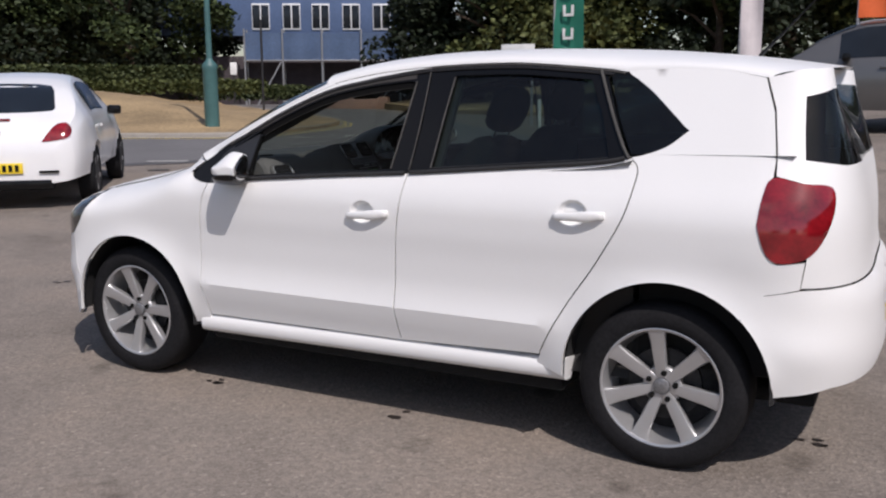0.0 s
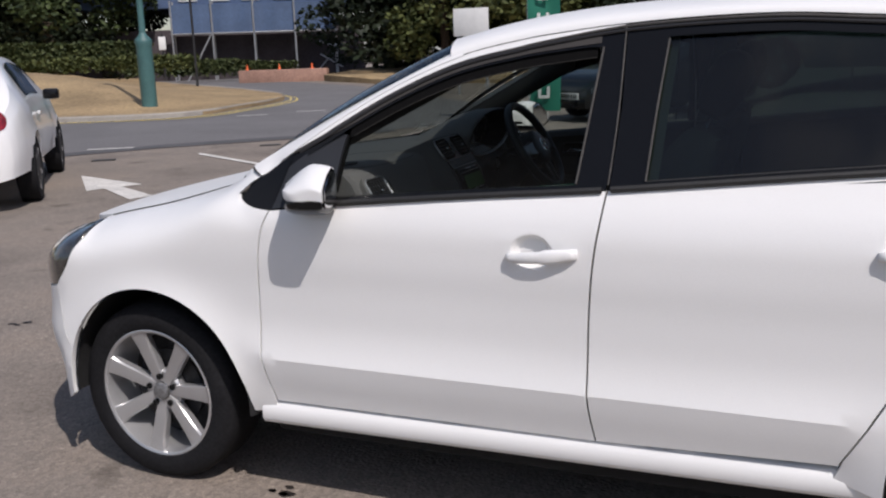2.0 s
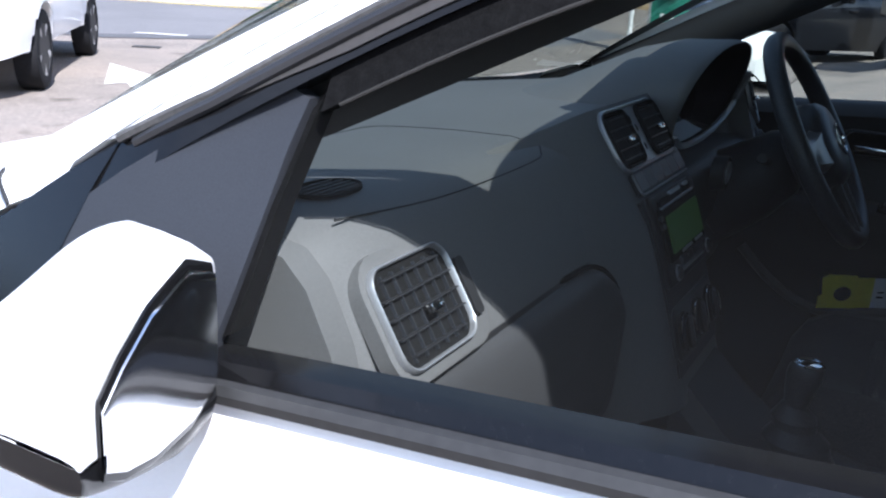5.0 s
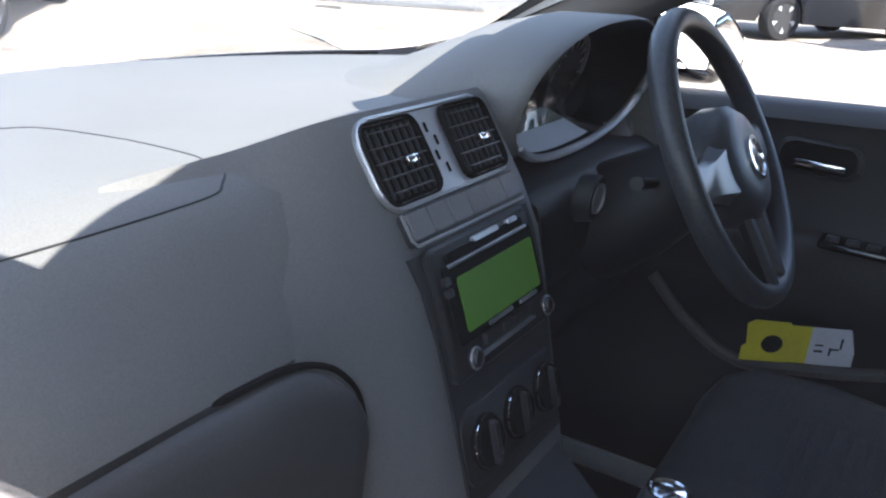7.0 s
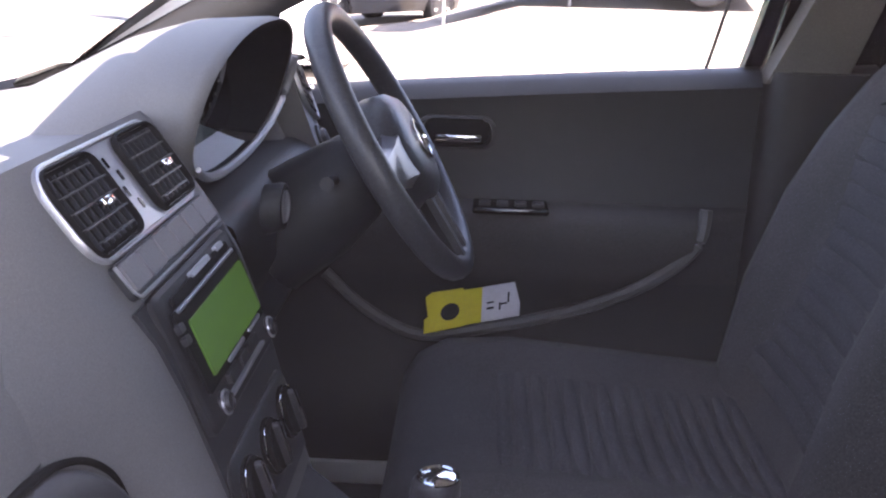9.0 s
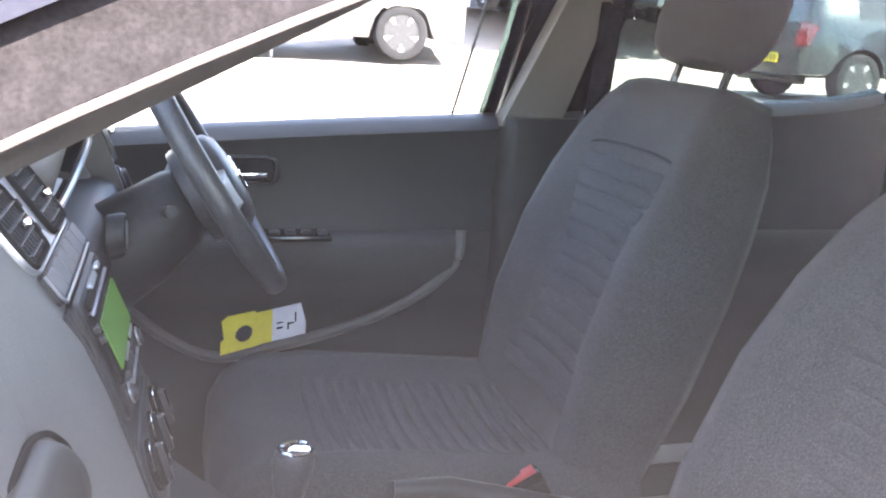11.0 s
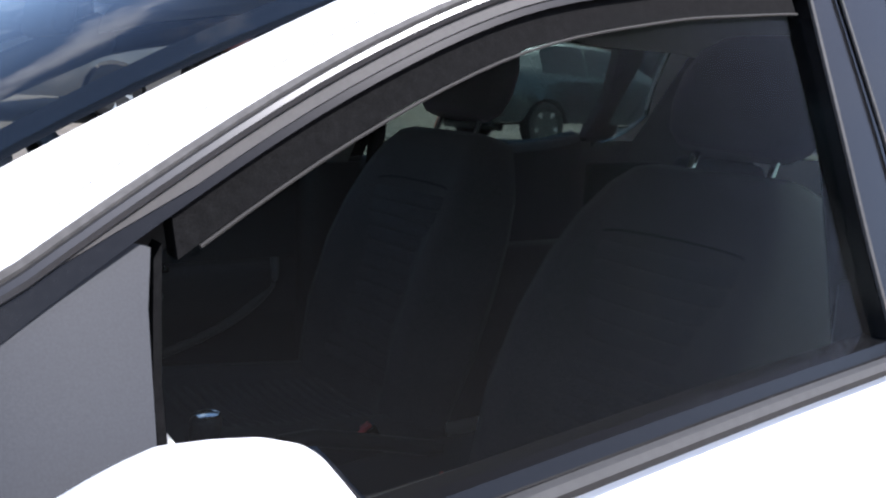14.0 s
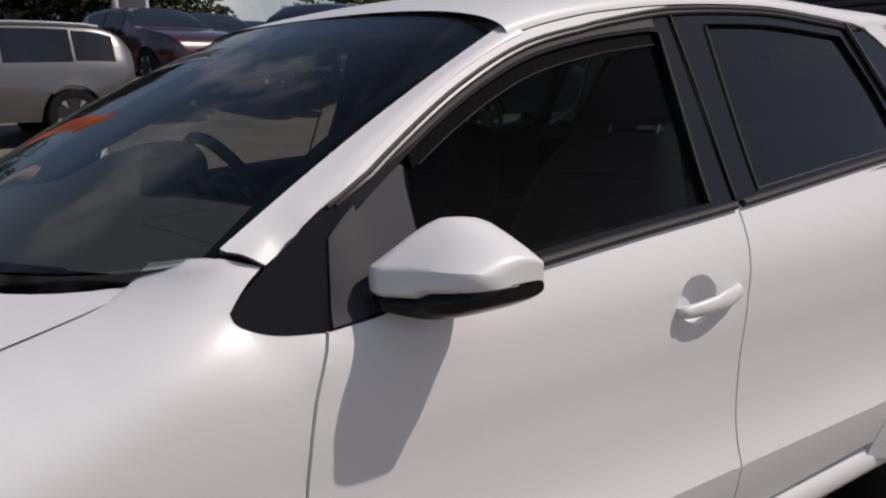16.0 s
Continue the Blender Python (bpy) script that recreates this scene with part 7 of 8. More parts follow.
part("pole", bm, BLACK_POST, sp)
sg = thing("small_sign", "small white notice on a dark post", "sign", at=(-27.2, 32.4, 0.6))
bm = bmesh.new()
tube(bm, [(0, 0, -0.3), (0, 0, 1.9)], 0.05, 8)
part("pole", bm, BLACK_POST, sg)
bm = bmesh.new()
box(bm, -0.16, 0.16, -0.09, -0.06, 1.15, 1.75, 0.01, Matrix.Rotation(0.65, 4, "Z"))
part("notice", bm, SIGN_WHITE, sg)

BLUE_SHEET = surface("blue_scaffold_sheeting", (0.065, 0.105, 0.19), 0.7, grain=0.12, scale=8, big=0.16, big_scale=0.7, bump=0.3)
BLUE_WALL = surface("pale_blue_wall", (0.09, 0.14, 0.26), 0.8, grain=0.08, scale=9, big=0.1, big_scale=0.8)
# brick tone darkened for the shadow beneath the scaffold deck
BRICK_DARK = surface("shaded_brick", (0.055, 0.045, 0.05), 0.9, grain=0.25, scale=12, big=0.2, big_scale=1.0, bump=0.3)
GREY_STEEL = surface("galvanised_tube", (0.42, 0.43, 0.45), 0.45, metal=0.6, grain=0.1, scale=30)
WIN_DARK = surface("far_window_glass", (0.014, 0.018, 0.024), 0.08, grain=0.2, scale=3, spec=0.3)
FRAME_WHITE = surface("white_window_frame", (0.72, 0.73, 0.74), 0.5, grain=0.05, scale=30)

# scaffolded building beyond the lawn; local x runs along its face
bld = thing("scaffolded_building", "building wrapped in blue sheeting on scaffolding", "building", at=(-33.6, 41.6, 0.0))
bld.rotation_euler = (0, 0, math.atan2(4.6, 7.4))
bm = bmesh.new()
box(bm, -12, 11.0, 1.6, 12.0, -0.2, 3.0, 0.02)
part("ground_floor_wall", bm, BRICK_DARK, bld)
bm = bmesh.new()
box(bm, -6, 11.0, 1.3, 12.0, 4.25, 9.5, 0.02)
part("wall", bm, BLUE_WALL, bld)
bm = bmesh.new()
rows = []
for x in np.linspace(-0.3, 9.2, 40):
    rows.append([(x, -0.05 + 0.05 * math.sin(x * 4.1) + 0.03 * math.sin(x * 11 + z), z) for z in np.linspace(2.75, 4.35, 8)])
loft(bm, rows, closed=False)
part("sheeting", bm, BLUE_SHEET, bld, "blue debris sheeting")
bm = bmesh.new()
box(bm, -0.4, 9.3, -0.1, 1.5, 2.66, 2.74, 0.01)
part("scaffold_deck", bm, SATIN, bld)
for k, x in enumerate((0.6, 2.5, 4.3, 6.2, 8.1)):
    w = bmesh.new()
    box(w, x - 0.55, x + 0.55, 1.22, 1.32, 4.6, 6.2, 0.02)
    wo = part("window", w, FRAME_WHITE, bld)
    for s in (-0.27, 0.27):
        p_ = bmesh.new()
        box(p_, x + s - 0.23, x + s + 0.23, 1.205, 1.235, 4.7, 6.1, 0.005)
        part("pane", p_, WIN_DARK, wo)
for x in (-0.3, 2.0, 4.4, 6.8, 9.2):
    for y in (-0.12, 1.2):
        bm = bmesh.new()
        tube(bm, [(x, y, -0.2), (x, y, 4.6)], 0.06, 6)
        part("scaffold_pole", bm, GREY_STEEL, bld)
for a, b in (((0.4, -0.2, 0.0), (1.9, -0.2, 2.6)), ((8.0, -0.2, 0.3), (9.6, -0.2, 2.1)), ((8.2, -0.2, 1.3), (9.5, -0.2, 0.5)), ((8.0, -0.2, 2.1), (9.7, -0.2, 1.5))):
    bm = bmesh.new()
    tube(bm, [a, b], 0.05, 6)
    part("scaffold_brace", bm, GREY_STEEL, bld)

BARRIER = surface("red_brown_barrier", (0.34, 0.20, 0.15), 0.8, grain=0.2, scale=14, big=0.15, big_scale=2)
CONE = surface("orange_cone", (0.75, 0.14, 0.04), 0.6, grain=0.1, scale=30)
bar = thing("low_barrier", "low reddish barrier along the works", "barrier", at=(-23.6, 37.0, 0.0))
bm = bmesh.new()
box(bm, -2.3, 2.3, -0.25, 0.25, -0.1, 0.62, 0.05, Matrix.Rotation(0.24, 4, "Z"))
part("barrier_wall", bm, BARRIER, bar)
for k, x in enumerate((-1.9, -0.2, 1.5)):
    cone = thing("traffic_cone", "orange traffic cone on a low barrier", "traffic cone", "cones on the barrier", at=(-23.6 + x * 0.97, 37.0 + x * 0.24, 0.62))
    cone.scale = (0.55, 0.55, 0.55)
    bm = bmesh.new()
    loft(bm, [[(r * math.cos(a), r * math.sin(a), z) for a in [2 * math.pi * j / 12 for j in range(12)]] for z, r in ((0.0, 0.19), (0.03, 0.19), (0.035, 0.13), (0.5, 0.03), (0.52, 0.0001))])
    part("cone_body", bm, CONE, cone, sharp=40)

# showroom with dark louvres
LOUVRE = surface("dark_grey_cladding", (0.045, 0.047, 0.05), 0.45, grain=0.1, scale=20, big=0.1, big_scale=1)
show = thing("showroom", "showroom with dark grey louvred cladding", "building", at=(17.0, 3.0, 0.0))
bm = bmesh.new()
box(bm, 0.12, 9, -14, 13, -0.2, 5.6, 0.02)
part("wall", bm, LOUVRE, show)
for k in range(22):
    bm = bmesh.new()
    box(bm, -0.02, 0.12, -14, 13, 2.2 + 0.155 * k, 2.31 + 0.155 * k, 0.01)
    part("louvre", bm, LOUVRE, show)
for k in range(6):
    bm = bmesh.new()
    box(bm, 0.06, 0.115, -13.4 + 4.4 * k, -9.3 + 4.4 * k, 0.1, 2.1, 0.01)
    part("shop_window", bm, WIN_DARK, show)

# dealership signs: feather flags, a totem and a board
GREEN_FLAG = surface("green_flag_cloth", (0.012, 0.16, 0.105), 0.7, grain=0.06, scale=60, big=0.1, big_scale=3)
ORANGE_FLAG = surface("orange_flag_cloth", (0.72, 0.13, 0.03), 0.7, grain=0.06, scale=60, big=0.1, big_scale=3)
WHITE_FLAG = surface("white_flag_cloth", (0.68, 0.62, 0.62), 0.7, grain=0.06, scale=60, big=0.1, big_scale=3)


def flag(x, y, width, z0, z1, mat, label, bars):
    ob = thing("feather_flag", label, "flag", "flags along the yard", at=(x, y, ground_z(x, y)))
    bm = bmesh.new()
    tube(bm, [(-width / 2, 0, -0.1), (-width / 2, 0, z1)], 0.022, 8)
    part("pole", bm, SATIN, ob)
    bm = bmesh.new()
    rows = []
    for i in range(15):
        z = z0 + (z1 - z0) * i / 14
        rows.append([(-width / 2 + width * t, 0.03 * math.sin(5 * t + z * 2.2), z) for t in np.linspace(0, 1, 6)])
    loft(bm, rows, closed=False)
    part("cloth", bm, mat, ob)
    if bars:
        for k in range(bars):
            z = z0 + 0.25 + 0.42 * k
            for dx, dz, w, h in ((0.0, 0.0, 0.20, 0.05), (-0.08, 0.10, 0.05, 0.16), (0.08, 0.10, 0.05, 0.16)):
                bm = bmesh.new()
                box(bm, dx - w / 2, dx + w / 2, -0.06, -0.045, z + dz - h / 2, z + dz + h / 2)
                part("lettering_bar", bm, SIGN_WHITE, ob)
    return ob


flag(-2.75, 12.8, 0.58, 0.22, 4.3, GREEN_FLAG, "tall green feather flag with white lettering", 8)
flag(0.65, 12.0, 0.34, 0.9, 4.4, WHITE_FLAG, "tall narrow white feather flag", 0)
flag(2.45, 12.4, 0.50, 1.8, 4.6, ORANGE_FLAG, "tall orange feather flag", 0)
post = thing("marker_post", "thin white marker post beside the green flag", "post", at=(-3.28, 12.7, ground_z(-3.28, 12.7)))
bm = bmesh.new()
loft(bm, [[(r * math.cos(a), r * math.sin(a), z) for a in [2 * math.pi * k / 12 for k in range(12)]] for r, z in ((0.036, -0.05), (0.036, 1.0), (0.030, 1.03), (0.006, 1.035))])
part("shaft", bm, SIGN_WHITE, post)
bm = bmesh.new()
loft(bm, [[(r * math.cos(a), r * math.sin(a), z) for a in [2 * math.pi * k / 12 for k in range(12)]] for r, z in ((0.085, -0.03), (0.085, 0.012), (0.06, 0.03), (0.037, 0.035))])
part("foot", bm, GREY_STEEL, post)
tot = thing("sign_totem", "grey sign totem with white edges", "sign", at=(7.4, 18.9, 1.35))
bm = bmesh.new()
box(bm, -0.30, 0.30, -0.10, 0.10, -0.1, 5.2, 0.02)
part("panel", bm, surface("totem_grey", (0.10, 0.105, 0.12), 0.4, grain=0.06, scale=20), tot)
for s in (-1, 1):
    bm = bmesh.new()
    box(bm, s * 0.34 - 0.04, s * 0.34 + 0.04, -0.11, 0.11, -0.1, 5.2, 0.01)
    part("edge", bm, SIGN_WHITE, tot)
board = thing("sign_board", "white board on two posts at the yard's edge", "sign", at=(-8.05, 23.0, 0.0))
bm = bmesh.new()
box(bm, -0.55, 0.55, -0.03, 0.03, 1.7, 2.5, 0.01)
part("panel", bm, SIGN_WHITE, board)
for s in (-0.45, 0.45):
    bm = bmesh.new()
    tube(bm, [(s, 0.06, -0.1), (s, 0.06, 2.4)], 0.04, 8)
    part("board_post", bm, GREY_STEEL, board)


# ---------------------------------------------------------------- other parked cars
def other_car(name, label, paint, xs, top, belt, half, base, wheels, radius, panes, rear_screen, front_screen, pose_m, group="", plates=True, glass_mat=None, low=0.24, tail=(0.36, 0.50), rails=False, tumble=0.42, lamp=((0.52, -0.30), (0.74, -0.28), (0.76, -0.06), (0.62, 0.0), (0.56, -0.04)), back=None):
    """A parked car: one skin from bumper to bumper, panes, lamps, plates, mirrors and wheels. x runs from tail to nose."""
    glass_mat = glass_mat or WIN_DARK
    ob = thing(name, label, "car", group)
    T, B, H = pchip(xs, top), pchip(xs, belt), pchip(xs, half)

    def S(x, t, off=0.0):
        w, b, h = H(x), B(x), T(x)
        side = 1 if t >= 0 else -1
        t = abs(t)
        h = max(h, b + 0.02)
        zr = b + (h - b) * 0.86
        if t <= 0.5:
            k = t / 0.5
            z = low + (b - low) * k
            y = w * float(np.interp(k, [0, 0.15, 0.5, 0.75, 1.0], [0.93, 0.965, 1.0, 0.995, 0.955]))
            for wx in wheels:
                r = math.hypot(x - wx, z - radius)
                y += 0.02 * math.exp(-((max(r, radius * 1.18) - radius * 1.18) / 0.07) ** 2) if abs(x - wx) < 0.6 else 0
        elif t <= 0.85:
            k = (t - 0.5) / 0.35
            z = b + (zr - b) * k
            y = w * 0.955 - tumble * (zr - b) * k
        else:
            a = (t - 0.85) / 0.15 * math.pi / 2
            z = zr + (h - zr) * math.sin(a) ** 0.9
            y = (w * 0.955 - tumble * (zr - b)) * max(math.cos(a), 0) ** 0.75
        return Vector((x, side * (y + off), z + off * (t > 0.7)))

    ts = [0, 0.08, 0.16, 0.25, 0.33, 0.42, 0.5, 0.6, 0.72, 0.85, 0.88, 0.91, 0.94, 0.97, 1.0]
    grid = np.unique(np.concatenate([np.linspace(xs[0], xs[-1], 60), xs]))
    bm = bmesh.new()
    rings = []
    for x in grid:
        ring = [S(x, t) for t in ts] + [S(x, -t) for t in reversed(ts[:-1])]
        for wx in wheels:
            for i, v in enumerate(ring):
                if abs(x - wx) < radius * 1.15:
                    need = radius + math.sqrt(max(0, (radius * 1.15) ** 2 - (x - wx) ** 2))
                    if v.z < need and abs(v.y) > 0.3:
                        v.z = need
        rings.append(ring)
    loft(bm, rings)
    shell = BVHTree.FromBMesh(bm)
    part("body", bm, paint, ob, sharp=35)

    def behind(y, z, off=0.010):
        hit = shell.ray_cast(Vector((xs[0] - 2, y, z)), Vector((1, 0, 0)))[0]
        return (hit if hit else Vector((xs[0] + 0.3, y, z))) - Vector((off, 0, 0))

    def patch(name, outline, mat, step=0.04, off=0.010, parent=ob):
        bm = bmesh.new()
        sheet(bm, outline, lambda u, v: behind(u, v, off), step, depth=0.008, inward=lambda c: Vector((1, 0, 0)))
        return part(name, bm, mat, parent)
    for x0, x1, t0, t1 in panes:
        for s in (1, -1):
            bm = bmesh.new()
            loft(bm, [[S(x, s * t, 0.007) for t in np.linspace(t0, t1, 6)] for x in np.linspace(x0, x1, 14)], closed=False)
            part("side_pane", bm, glass_mat, ob)
    if back:
        patch("rear_screen", back, glass_mat, 0.06)
    for nm, sc in (("rear_screen", rear_screen), ("front_screen", front_screen)):
        if back and nm == "rear_screen":
            continue
        bm = bmesh.new()
        loft(bm, [[S(x, t, 0.007) for t in np.linspace(0.865, 1.0, 8)] + [S(x, -t, 0.007) for t in np.linspace(1.0, 0.865, 8)][1:] for x in np.linspace(sc[0], sc[1], 12)], closed=False)
        part(nm, bm, glass_mat, ob)
    for s in (1, -1):
        z0 = B(xs[0] + 0.2)
        patch("tail_light", [(s * y, z0 + z) for y, z in lamp], RED_LENS)
        bm = bmesh.new()
        loft(bm, [[S(x, s * t, 0.006) for t in np.linspace(0.38, 0.52, 6)] for x in np.linspace(xs[-1] - 0.36, xs[-1] - 0.03, 8)], closed=False)
        part("headlight", bm, LAMP_CLEAR, ob)
        bm = bmesh.new()
        mx = front_screen[0] + 0.08
        box(bm, mx - 0.05, mx + 0.07, s * (H(mx) + 0.05) - 0.09, s * (H(mx) + 0.05) + 0.09, B(mx) + 0.01, B(mx) + 0.13, 0.03)
        part("door_mirror", bm, BLACK_TRIM, ob)
        bm = bmesh.new()
        for dx in panes[0][:1]:
            box(bm, panes[0][0] + 0.25, panes[0][0] + 0.43, s * (H(1.0) + 0.005) - 0.012, s * (H(1.0) + 0.005) + 0.012, B(1.0) - 0.12, B(1.0) - 0.085, 0.008)
        part("door_handle", bm, paint, ob)
    bm = bmesh.new()
    box(bm, xs[0] - 0.012, xs[0] + 0.2, -H(xs[0]) * 0.9, H(xs[0]) * 0.9, low - 0.02, low + 0.09, 0.02)
    part("rear_valance", bm, BLACK_TRIM, ob)
    bm = bmesh.new()
    box(bm, xs[-1] - 0.2, xs[-1] + 0.012, -H(xs[-1]) * 0.85, H(xs[-1]) * 0.85, low - 0.02, low + 0.16, 0.02)
    part("front_grille", bm, BLACK_TRIM, ob)
    if plates:
        for nm, x, mat in (("number_plate", xs[0] - 0.016, PLATE_YELLOW), ("number_plate", xs[-1] + 0.016, SIGN_WHITE)):
            z = low + (0.215 if back else 0.27) if mat is PLATE_YELLOW else low + 0.20
            bm = bmesh.new()
            box(bm, x - 0.008, x + 0.008, -0.26, 0.26, z - 0.056, z + 0.056, 0.003)
            pl = part(nm, bm, mat, ob)
            bm = bmesh.new()
            for k in range(7):
                y = -0.20 + 0.063 * k + (0.02 if k > 3 else 0)
                box(bm, x - 0.010, x + 0.010, y - 0.019, y + 0.019, z - 0.036, z + 0.036)
            part("plate_bars", bm, VENT_DARK, pl)
    if rails:
        for s in (1, -1):
            bm = bmesh.new()
            tube(bm, [S(x, s * 0.88, 0.03) for x in np.linspace(-0.5, 1.7, 12)], 0.018, 6)
            part("roof_rail", bm, SATIN, ob)
    for wx in wheels:
        for s in (1, -1):
            w = new("wheel")
            w.parent = ob
            w.location = (wx, s * (base - 0.10), radius)
            w.rotation_euler = (0, 0.3, 0 if s < 0 else math.pi)
            bm = bmesh.new()
            prof = [(radius * 0.66, -0.10), (radius * 0.8, -0.11), (radius * 0.95, -0.10), (radius, -0.07), (radius, 0.08), (radius * 0.7, 0.1)]
            loft(bm, [[(r * math.cos(2 * math.pi * i / 28), d, r * math.sin(2 * math.pi * i / 28)) for r, d in prof] for i in range(29)], closed=False)
            part("tyre", bm, TYRE, w)
            bm = bmesh.new()
            loft(bm, [[(r * math.cos(2 * math.pi * i / 28), d, r * math.sin(2 * math.pi * i / 28)) for i in range(28)] for r, d in ((radius * 0.68, -0.095), (radius * 0.64, -0.10), (radius * 0.60, -0.06), (0.03, -0.03))])
            part("rim", bm, DARK_STEEL, w)
            for k in range(5):
                bm = bmesh.new()
                loft(bm, [[(r, d, -q), (r, d - 0.01, 0), (r, d, q), (r, d + 0.03, 0)] for r, q, d in ((0.02, 0.03, -0.075), (radius * 0.35, 0.03, -0.085), (radius * 0.66, 0.05, -0.094))])
                bmesh.ops.rotate(bm, verts=bm.verts, matrix=Matrix.Rotation(2 * math.pi * k / 5, 3, "Y"), cent=(0, 0, 0))
                part("spoke", bm, ALLOY, w, sharp=30)
    ob.matrix_basis = pose_m
    return ob


def paint(name, c, metal=0.3):
    return surface(name, c, 0.3, metal=metal, grain=0.03, scale=300, big=0.04, big_scale=1.5, coat=0.8)


WHITE2 = paint("white_coupe_paint", (0.80, 0.80, 0.80), 0.0)
SILVER = paint("silver_paint", (0.135, 0.133, 0.132), 0.45)
BLACKP = paint("black_paint", (0.012, 0.013, 0.016))
MAROON = paint("maroon_paint", (0.055, 0.009, 0.013))
NAVY = paint("navy_paint", (0.012, 0.018, 0.05))
TEAL = paint("dark_teal_paint", (0.008, 0.017, 0.021), 0.2)
GREYP = paint("grey_paint", (0.10, 0.10, 0.105), 0.4)


def heading(x, y, dx, dy):
    return Matrix.Translation((x, y, ground_z(x, y))) @ Matrix.Rotation(math.atan2(dy, dx), 4, "Z")


def coupe():
    lamp = spline([(0.46, -0.20), (0.60, -0.185), (0.735, -0.15), (0.755, -0.06), (0.70, 0.0), (0.60, -0.02), (0.52, -0.11), (0.46, -0.20)], 4)[:-1]
    back = [(0.0, 1.035), (0.30, 1.04), (0.53, 1.055), (0.555, 1.08), (0.50, 1.27), (0.455, 1.325), (0.30, 1.345), (0.0, 1.352)]
    back += [(-y, z) for y, z in reversed(back[1:-1])]
    return other_car("white_coupe", "white rounded coupe with dark rear window, tail towards the yard", WHITE2,
                     [-0.86, -0.845, -0.80, -0.70, -0.52, -0.25, 0.05, 0.40, 0.90, 1.45, 1.90, 2.30, 2.70, 3.10, 3.30, 3.42],
                     [0.60, 0.70, 0.82, 0.93, 1.03, 1.18, 1.33, 1.43, 1.486, 1.455, 1.28, 1.07, 0.98, 0.85, 0.72, 0.55],
                     [0.56, 0.64, 0.74, 0.83, 0.90, 0.94, 0.95, 0.95, 0.95, 0.94, 0.93, 0.92, 0.88, 0.78, 0.66, 0.50],
                     [0.60, 0.70, 0.775, 0.83, 0.875, 0.90, 0.905, 0.895, 0.885, 0.885, 0.885, 0.885, 0.87, 0.80, 0.70, 0.55],
                     0.90, (0.0, 2.54), 0.33, [(0.42, 1.62, 0.57, 0.82)], (-0.40, 0.16), (1.62, 2.15),
                     heading(-6.07, 3.30, -0.65, 0.76), tumble=0.58, lamp=[(p[0], p[1] + 0.08) for p in lamp], back=back)


white_coupe = coupe()
for nm, x, y0, y1, z0, z1, mat in (("brake_light", -0.672, -0.13, 0.13, 0.955, 0.978, RED_LENS), ("reflector", -0.868, 0.42, 0.62, 0.40, 0.425, VENT_DARK), ("reflector", -0.868, -0.62, -0.42, 0.40, 0.425, VENT_DARK)):
    bm = bmesh.new()
    box(bm, x - 0.02, x + 0.05, y0, y1, z0, z1, 0.006)
    part(nm, bm, mat, white_coupe)
bm = bmesh.new()
loft(bm, [[(x - 0.17 * (0.86 - z0) + 0.0, r * math.cos(a), 0.835 + r * math.sin(a)) for a in [2 * math.pi * k / 20 for k in range(20)]] for x, r, z0 in ((-0.79, 0.055, 0.86), (-0.835, 0.055, 0.86), (-0.84, 0.045, 0.86), (-0.834, 0.042, 0.86), (-0.834, 0.002, 0.86))])
part("tail_badge", bm, CHROME, white_coupe, "round chrome badge")
SUVX = dict(xs=[-1.0, -0.96, -0.7, -0.3, 0.5, 1.5, 2.2, 2.7, 3.2, 3.6, 3.78],
            top=[0.95, 1.32, 1.62, 1.71, 1.73, 1.70, 1.45, 1.12, 1.05, 0.95, 0.7],
            belt=[0.9, 1.05, 1.08, 1.08, 1.07, 1.05, 1.03, 1.0, 0.97, 0.88, 0.65],
            half=[0.72, 0.84, 0.92, 0.95, 0.96, 0.96, 0.95, 0.94, 0.92, 0.84, 0.66])
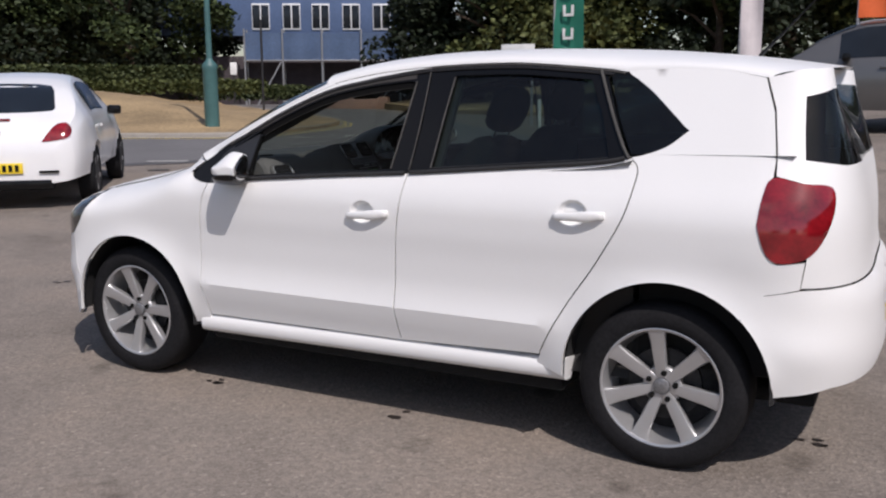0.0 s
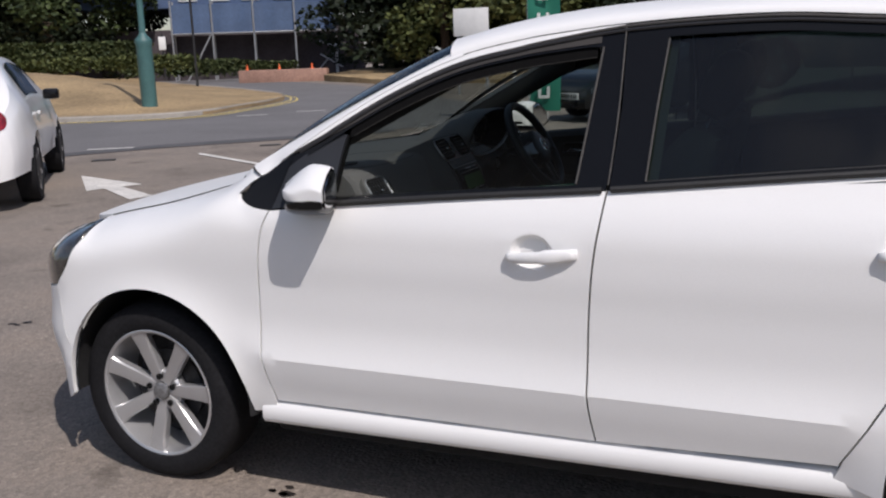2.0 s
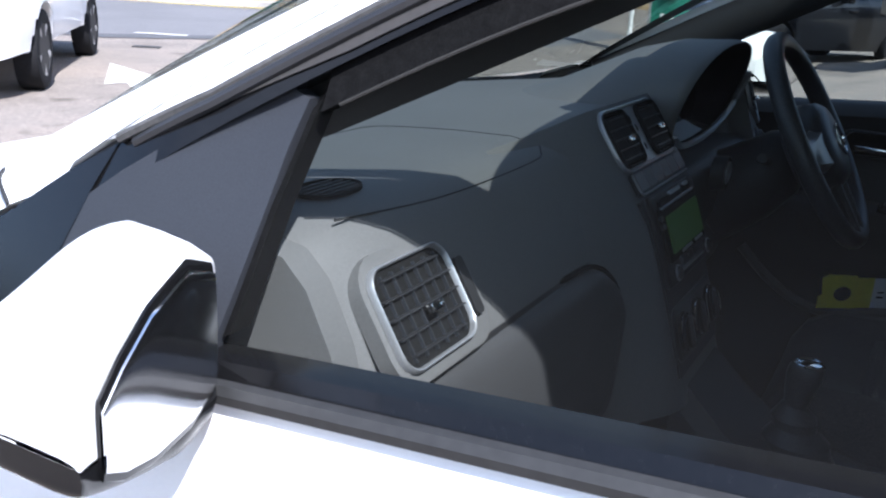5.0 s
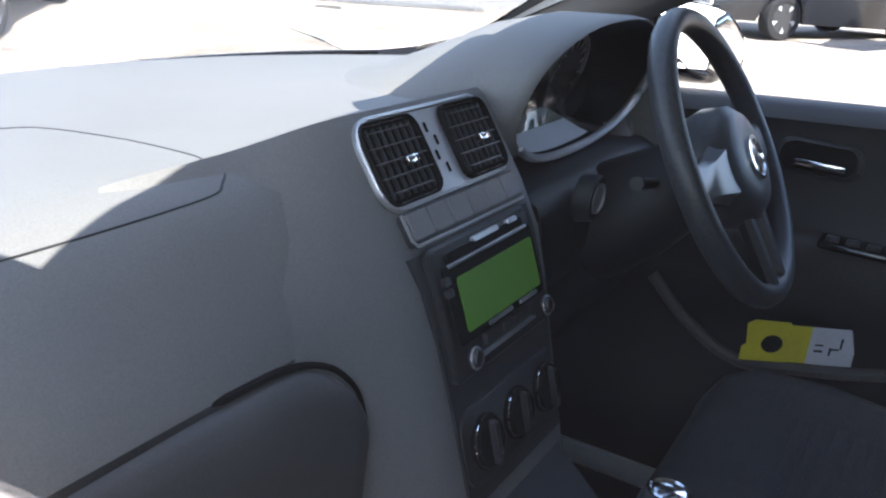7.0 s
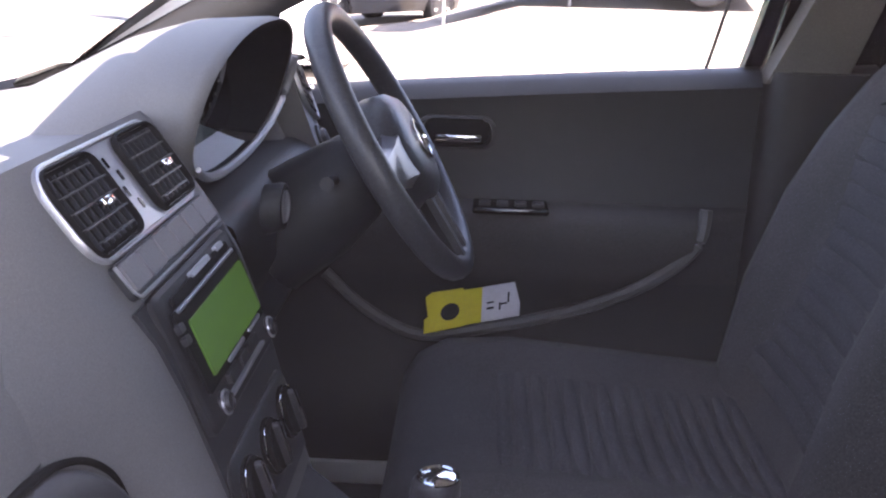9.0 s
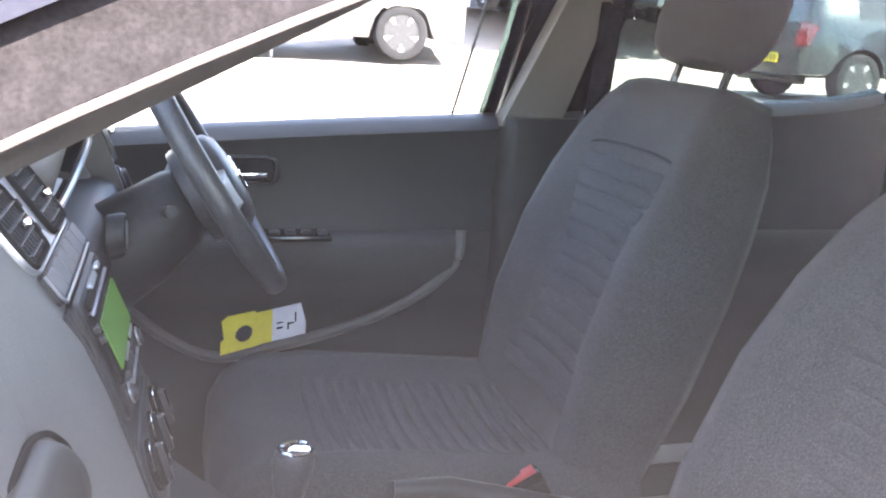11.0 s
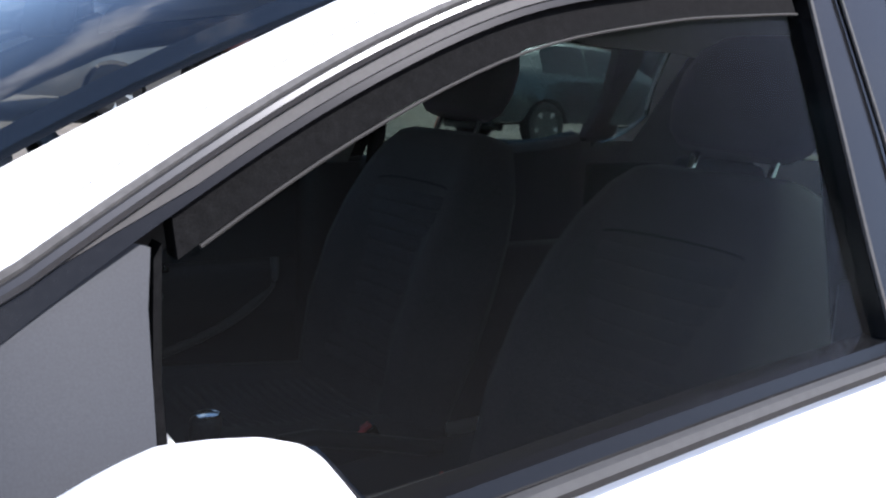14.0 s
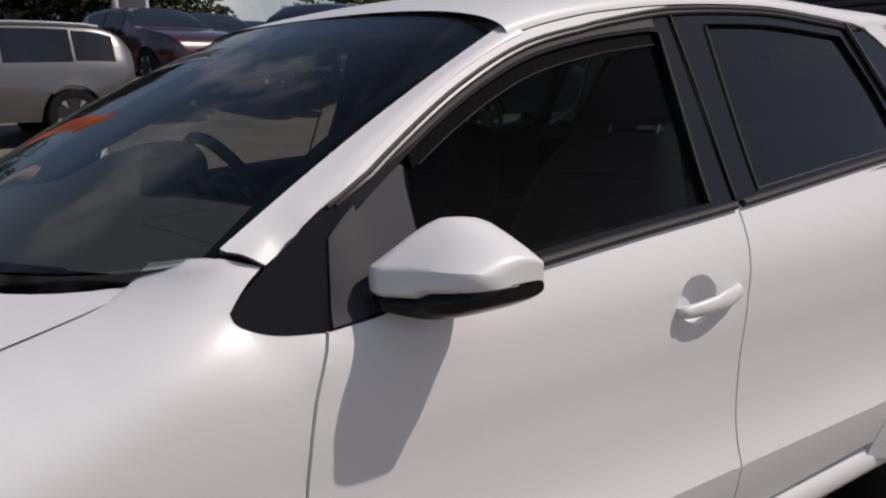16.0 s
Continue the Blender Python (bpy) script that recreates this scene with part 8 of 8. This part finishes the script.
HATCH = dict(xs=[-0.68, -0.64, -0.45, -0.1, 0.5, 1.1, 1.6, 2.05, 2.5, 2.95, 3.2, 3.3],
             top=[0.8, 1.1, 1.34, 1.43, 1.47, 1.44, 1.25, 1.02, 0.95, 0.86, 0.74, 0.55],
             belt=[0.78, 0.90, 0.95, 0.96, 0.95, 0.94, 0.93, 0.92, 0.88, 0.80, 0.68, 0.5],
             half=[0.62, 0.74, 0.82, 0.85, 0.86, 0.86, 0.855, 0.85, 0.83, 0.76, 0.66, 0.5])


def suv(label, mat, m, group=""):
    return other_car("sport_utility_car", label, mat, SUVX["xs"], SUVX["top"], SUVX["belt"], SUVX["half"], 0.95, (0.0, 2.9), 0.38, [(0.93, 1.95, 0.54, 0.83), (-0.06, 0.89, 0.54, 0.83), (-0.68, -0.10, 0.55, 0.82)], (-0.90, -0.72), (1.75, 2.55), m, group, low=0.30, rails=True)


def hatch(label, mat, m, group=""):
    return other_car("small_hatchback", label, mat, HATCH["xs"], HATCH["top"], HATCH["belt"], HATCH["half"], 0.86, (0.0, 2.5), 0.31, [(0.75, 1.55, 0.54, 0.82), (-0.05, 0.70, 0.54, 0.82)], (-0.60, -0.40), (1.20, 1.95), m, group)


suv("silver sport utility car with roof rails, parked side-on", SILVER, heading(3.95, 12.85, -1, 0))
hatch("glossy black car parked nose towards the yard", BLACKP, heading(-0.37, 15.64, -0.6, -0.8))
for k, (mat, lab) in enumerate(((MAROON, "maroon hatchback in a row of parked cars"), (BLACKP, "black hatchback in a row of parked cars"), (SILVER, "silver hatchback in a row of parked cars"), (NAVY, "navy hatchback in a row of parked cars"), (WHITE2, "white hatchback in a row of parked cars"), (GREYP, "grey hatchback in a row of parked cars"))):
    hatch(lab, mat, heading(6.35 + 1.75 * k, 16.4 + 1.45 * k, 0.10, -0.99), "row of parked cars")
hatch("dark teal hatchback parked side-on across the yard", TEAL, heading(8.5, 8.95, 1, 0))
suv("silver sport utility car at the end of the yard", SILVER, heading(11.0, 16.0, -0.75, -0.66), "row of parked cars")
